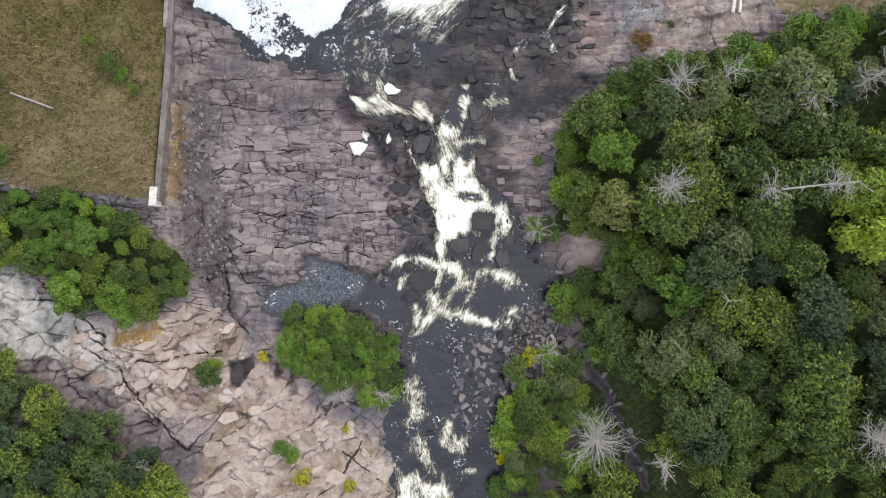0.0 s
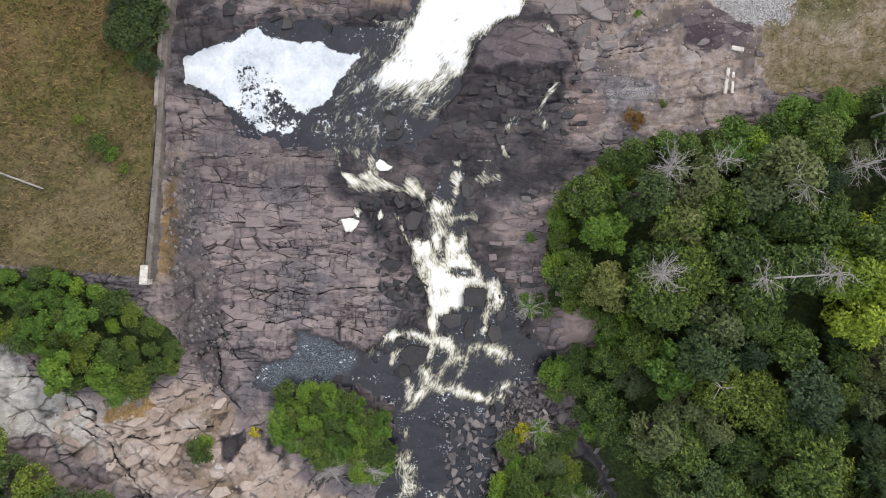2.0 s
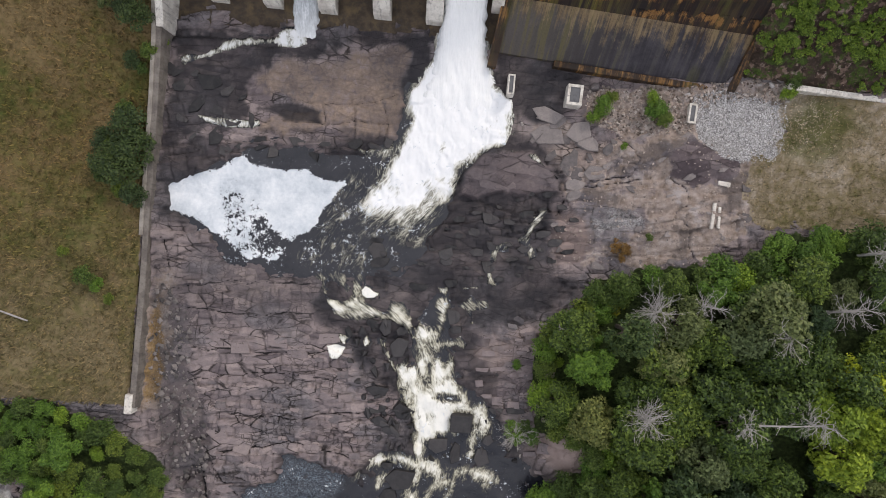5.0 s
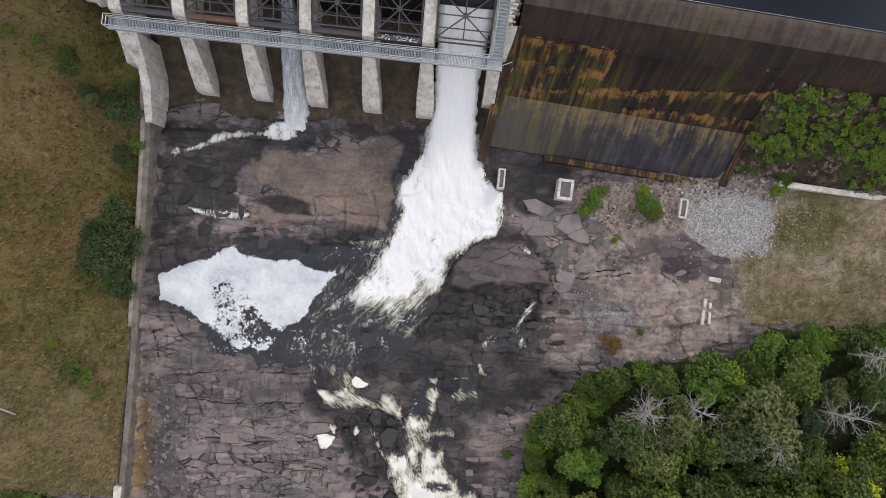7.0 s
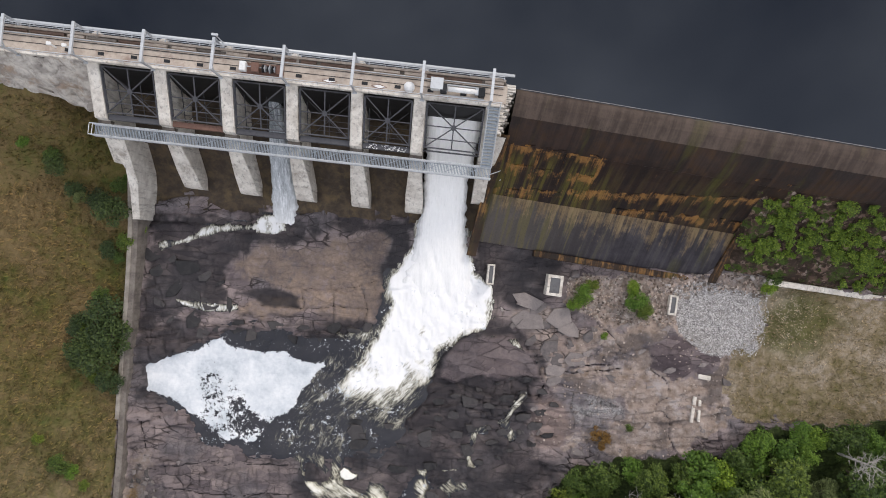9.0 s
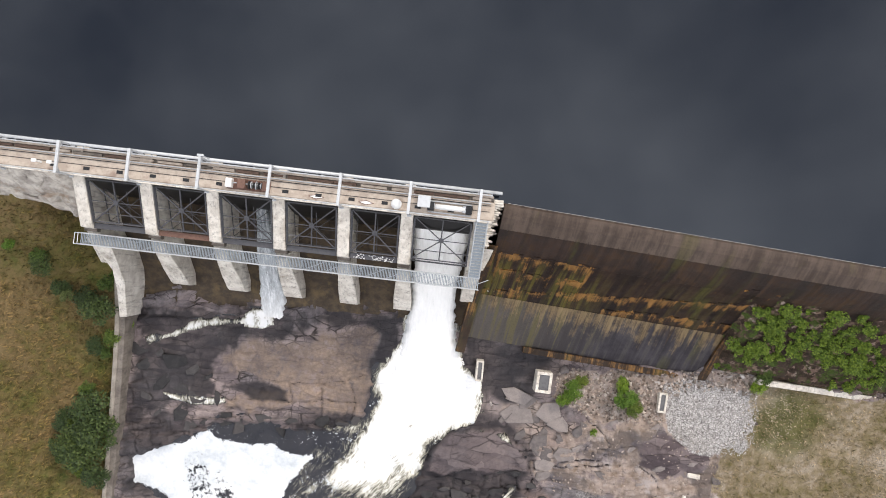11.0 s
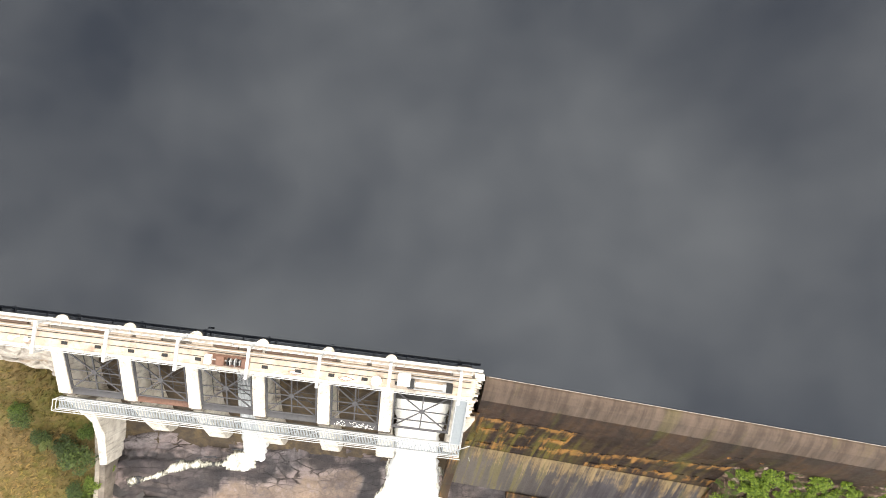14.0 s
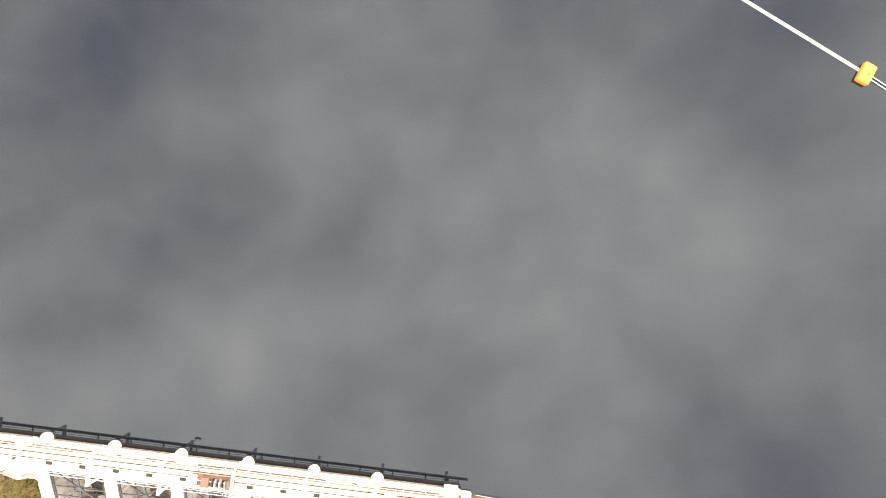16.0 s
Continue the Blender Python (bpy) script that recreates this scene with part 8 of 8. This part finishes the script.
def well_box(x, y, z, w, d, h, turn, wall, label):
    ob = anchor("drain_box", pose(x, y, z, 0, 0, turn), label, "concrete box", "concrete boxes on the bank")
    bm = bmesh.new()
    for a, b, c, e in ((-w / 2, -w / 2 + wall, -d / 2, d / 2), (w / 2 - wall, w / 2, -d / 2, d / 2), (-w / 2 + wall, w / 2 - wall, -d / 2, -d / 2 + wall), (-w / 2 + wall, w / 2 - wall, d / 2 - wall, d / 2)):
        box(bm, a, b, c, e, -1.0, h, 0.02)
    part("concrete_rim", bm, CONCRETE, ob)
    bm = bmesh.new()
    box(bm, -w / 2 + wall, w / 2 - wall, -d / 2 + wall, d / 2 - wall, -1.0, h - 0.12)
    lid = part("steel_cover", bm, LID, ob, "grey steel cover")
    bm = bmesh.new()
    rod(bm, (-0.1, -d / 2 + wall + 0.25, h - 0.09), (0.1, -d / 2 + wall + 0.25, h - 0.09), 0.02, 5)
    part("lift_handle", bm, DARK_STEEL, lid)
    return ob


well_box(17.5, 41.9, -1.2, 1.75, 2.35, 0.9, -7, 0.32, "square pale concrete drain box with a steel cover")
well_box(30.8, 39.8, -0.7, 0.95, 2.25, 0.5, -8, 0.22, "narrow pale concrete drain box with a steel cover")
well_box(10.3, 43.1, -1.2, 0.8, 2.3, 0.8, -5, 0.18, "narrow weathered concrete box beside the falls")

kerb = anchor("concrete_beam", pose(40.9, 42.55, 0.55, 0, 0, -8.1), "long pale concrete beam at the foot of the stony bank", "concrete beam")
for k in range(6):
    bm = bmesh.new()
    box(bm, 4.2 * k, 4.2 * k + 4.18, -0.32, 0.32, -0.8, 0.55, 0.04)
    part("beam_section", bm, CONCRETE, kerb)

for k, (x, y, w, d, turn) in enumerate(((33.0, 28.2, 0.35, 3.0, -8), (33.7, 28.0, 0.3, 2.4, -4), (34.2, 31.8, 1.4, 0.5, -10))):
    ob = anchor("concrete_slab", pose(x, y, ground_at(x, y) + 0.05, 0, 0, turn), "pale broken concrete slab on the bare ground", "concrete slab", "slabs on the bare ground")
    bm = bmesh.new()
    box(bm, -w / 2, w / 2, -d / 2, d / 2, -0.2, 0.12, 0.03)
    part("slab_body", bm, CONCRETE, ob)

boom = anchor("float_boom", Matrix(), "pale twin cable of a floating safety boom on the lake", "boom")
for off in (-0.10, 0.10):
    bm = bmesh.new()
    p0, p1 = Vector((20.3, 117.4, LAKE_Z + 0.05)), Vector((47.6, 101.2, LAKE_Z + 0.08))
    p2 = Vector((74.3, 84.3, LAKE_Z + 0.05))
    side = Vector((0.51, 0.86, 0)) * off
    rod(bm, p0 + side, p1 + side, 0.04, 6)
    rod(bm, p1 + side * 1.6, p2 + side * 1.6, 0.04, 6)
    part("cable", bm, WHITE, boom)
buoy = anchor("orange_buoy", pose(48.0, 100.9, LAKE_Z, 0, 0, -28), "orange rectangular float buoy on the boom", "buoy")
bm = bmesh.new()
box(bm, -0.62, 0.62, -0.98, 0.98, -0.35, 0.5, 0.1)
hull = part("float_hull", bm, ORANGE, buoy)
bm = bmesh.new()
rod(bm, (0.1, -0.05, 0.5), (0.1, -0.05, 0.56), 0.09, 8)
part("eye_bolt", bm, RUST, hull)
for k in (1, -1):
    ob = copy_thing(buoy, pose(48.0 + k * 27, 100.9 - k * 16.4, LAKE_Z, 0, 0, -28))


# ---------------------------------------------------------------- stony embankment beside the chute
def embankment():
    us, vs = np.arange(25.6, 80, 0.22), np.arange(4.2, 13.3, 0.2)
    u, v = np.meshgrid(us, vs)
    tone, high, gap = shards(u, v, 0.9, 151, 1.4)
    z = np.interp(v, (4.2, 6.0, 9.0, 11.6, 13.2, 15.6), (7.7, 6.0, 4.0, 2.3, 0.8, 0.4)) + 0.45 * high - 0.2 * np.exp(-(gap / 0.1) ** 2) + 0.4 * grain(u, v, 0.3, 3, 8)
    z = z - 2.5 * smooth(27.4, 25.6, u) * smooth(5, 8, v)
    co = np.stack([u, -v, z], -1).reshape(-1, 3)
    nx = len(us)
    i = np.arange((len(vs) - 1) * (nx - 1))
    a = (i // (nx - 1)) * nx + i % (nx - 1)
    ob = solid("stony_embankment", co, np.stack([a, a + nx, a + nx + 1, a + 1], 1), EARTH)
    ob.matrix_world = SPILL
    tagged(ob, "dark stony embankment with weeds below the crest", "embankment", kind="structure")
    rng = random.Random(8)
    tufts, total = [], 0
    for k in range(250):
        s, t = rng.uniform(26.8, 52), rng.uniform(5.0, 12.8)
        if grain(np.array(s), np.array(t), 0.28, 3, 12) < -0.24 + 0.05 * (t - 9):
            continue
        leaves = leaf_cloud(400 + k, rng.uniform(0.35, 0.95), rng.uniform(0.35, 0.9), 420, 9, 0.105, 0.85, 0.4)[0]
        tufts.append(leaves + np.array([s, -t, float(z[np.searchsorted(vs, t) - 1, np.searchsorted(us, s) - 1])]))
        total += len(leaves)
    weeds = solid("embankment_weeds", np.concatenate(tufts), np.arange(total).reshape(-1, 3), LEAF_WEED, None, True)
    weeds.matrix_world = SPILL
    tagged(weeds, "bright green leafy weeds overgrowing the stony embankment", "weeds", kind="stuff")


def earth_material():
    """Dark earth full of loose reddish and grey stones."""
    n = Nodes("dark_stony_earth", 0.9, 0.0, 0.2)
    tone = n.grey(n.cells(2.6, out="Color"))
    stone = n.ramp(n.math("ADD", n.math("MULTIPLY", tone, 0.7), n.math("MULTIPLY", n.noise(0.5, 4), 0.3)), (0.25, (0.040, 0.026, 0.020)), (0.55, (0.105, 0.068, 0.050)), (0.8, (0.21, 0.145, 0.115)), (0.92, (0.34, 0.29, 0.26)))
    soil = n.ramp(n.noise(3.0, 5, 0.7), (0.3, (0.022, 0.016, 0.012)), (0.7, (0.060, 0.042, 0.030)))
    col = n.mix(n.span(n.noise(0.9, 5, 0.7), 0.44, 0.56), soil, stone)
    weeds = n.ramp(n.noise(6.0, 4, 0.7), (0.3, (0.020, 0.034, 0.008)), (0.7, (0.075, 0.110, 0.022)))
    col = n.mix(n.span(n.noise(0.7, 6, 0.75), 0.49, 0.58), col, weeds)
    n.bump(n.math("ADD", tone, n.noise(5, 4)), 0.7, 0.1)
    return n.done(col)


EARTH = earth_material()
embankment()

# ribs and broken edges of the spillway's facing
for u in (0.5, 3.3, 6.0, 9.6):
    bm = bmesh.new()
    loft(bm, [[(u + k, -v, spill_z(v) - 0.2) for k in (-0.11, 0.11)] + [(u + k, -v, spill_z(v) + 0.05) for k in (0.09, -0.09)] for v in (4.5, 5.3, 6.2, 7.2, 8.3)])
    part("rib", bm, MASONRY, spillway, "rusty upright rib")
rng = random.Random(64)
pieces = []
for k in range(8):
    bm = stone_piece(rng, 1.0, 0.30, 0.12)
    me = bpy.data.meshes.new("broken_edge")
    bmesh.ops.recalc_face_normals(bm, faces=bm.faces)
    bm.to_mesh(me)
    bm.free()
    me.materials.append(MASONRY)
    pieces.append(me)
for at, lean, u, end, gaps in ((4.5, 0.0, 0.5, 9.8, 0.25), (6.2, 0.0, 0.5, 9.8, 0.25), (8.5, 0.11, -0.4, 26.5, 0.35), (9.2, 0.05, 13.0, 26.0, 0.4), (4.1, 0.0, 23.6, 28.0, 0.3)):
    while u < end:
        length = rng.uniform(0.4, 1.3)
        v = at - lean * u + rng.uniform(-0.12, 0.12)
        if rng.random() > gaps:
            ob = new("broken_edge", rng.choice(pieces))
            ob.parent = spillway
            slope = math.degrees(math.atan2(spill_z(v - 0.3) - spill_z(v + 0.3), 0.6))
            ob.matrix_basis = pose(u + length / 2, -v, spill_z(v) - 0.06 + rng.uniform(-0.03, 0.03), slope * 0.9, 0, rng.uniform(-6, 6)) @ Matrix.Diagonal((length * 0.96, rng.uniform(0.5, 1.1), 1, 1))
        u += length
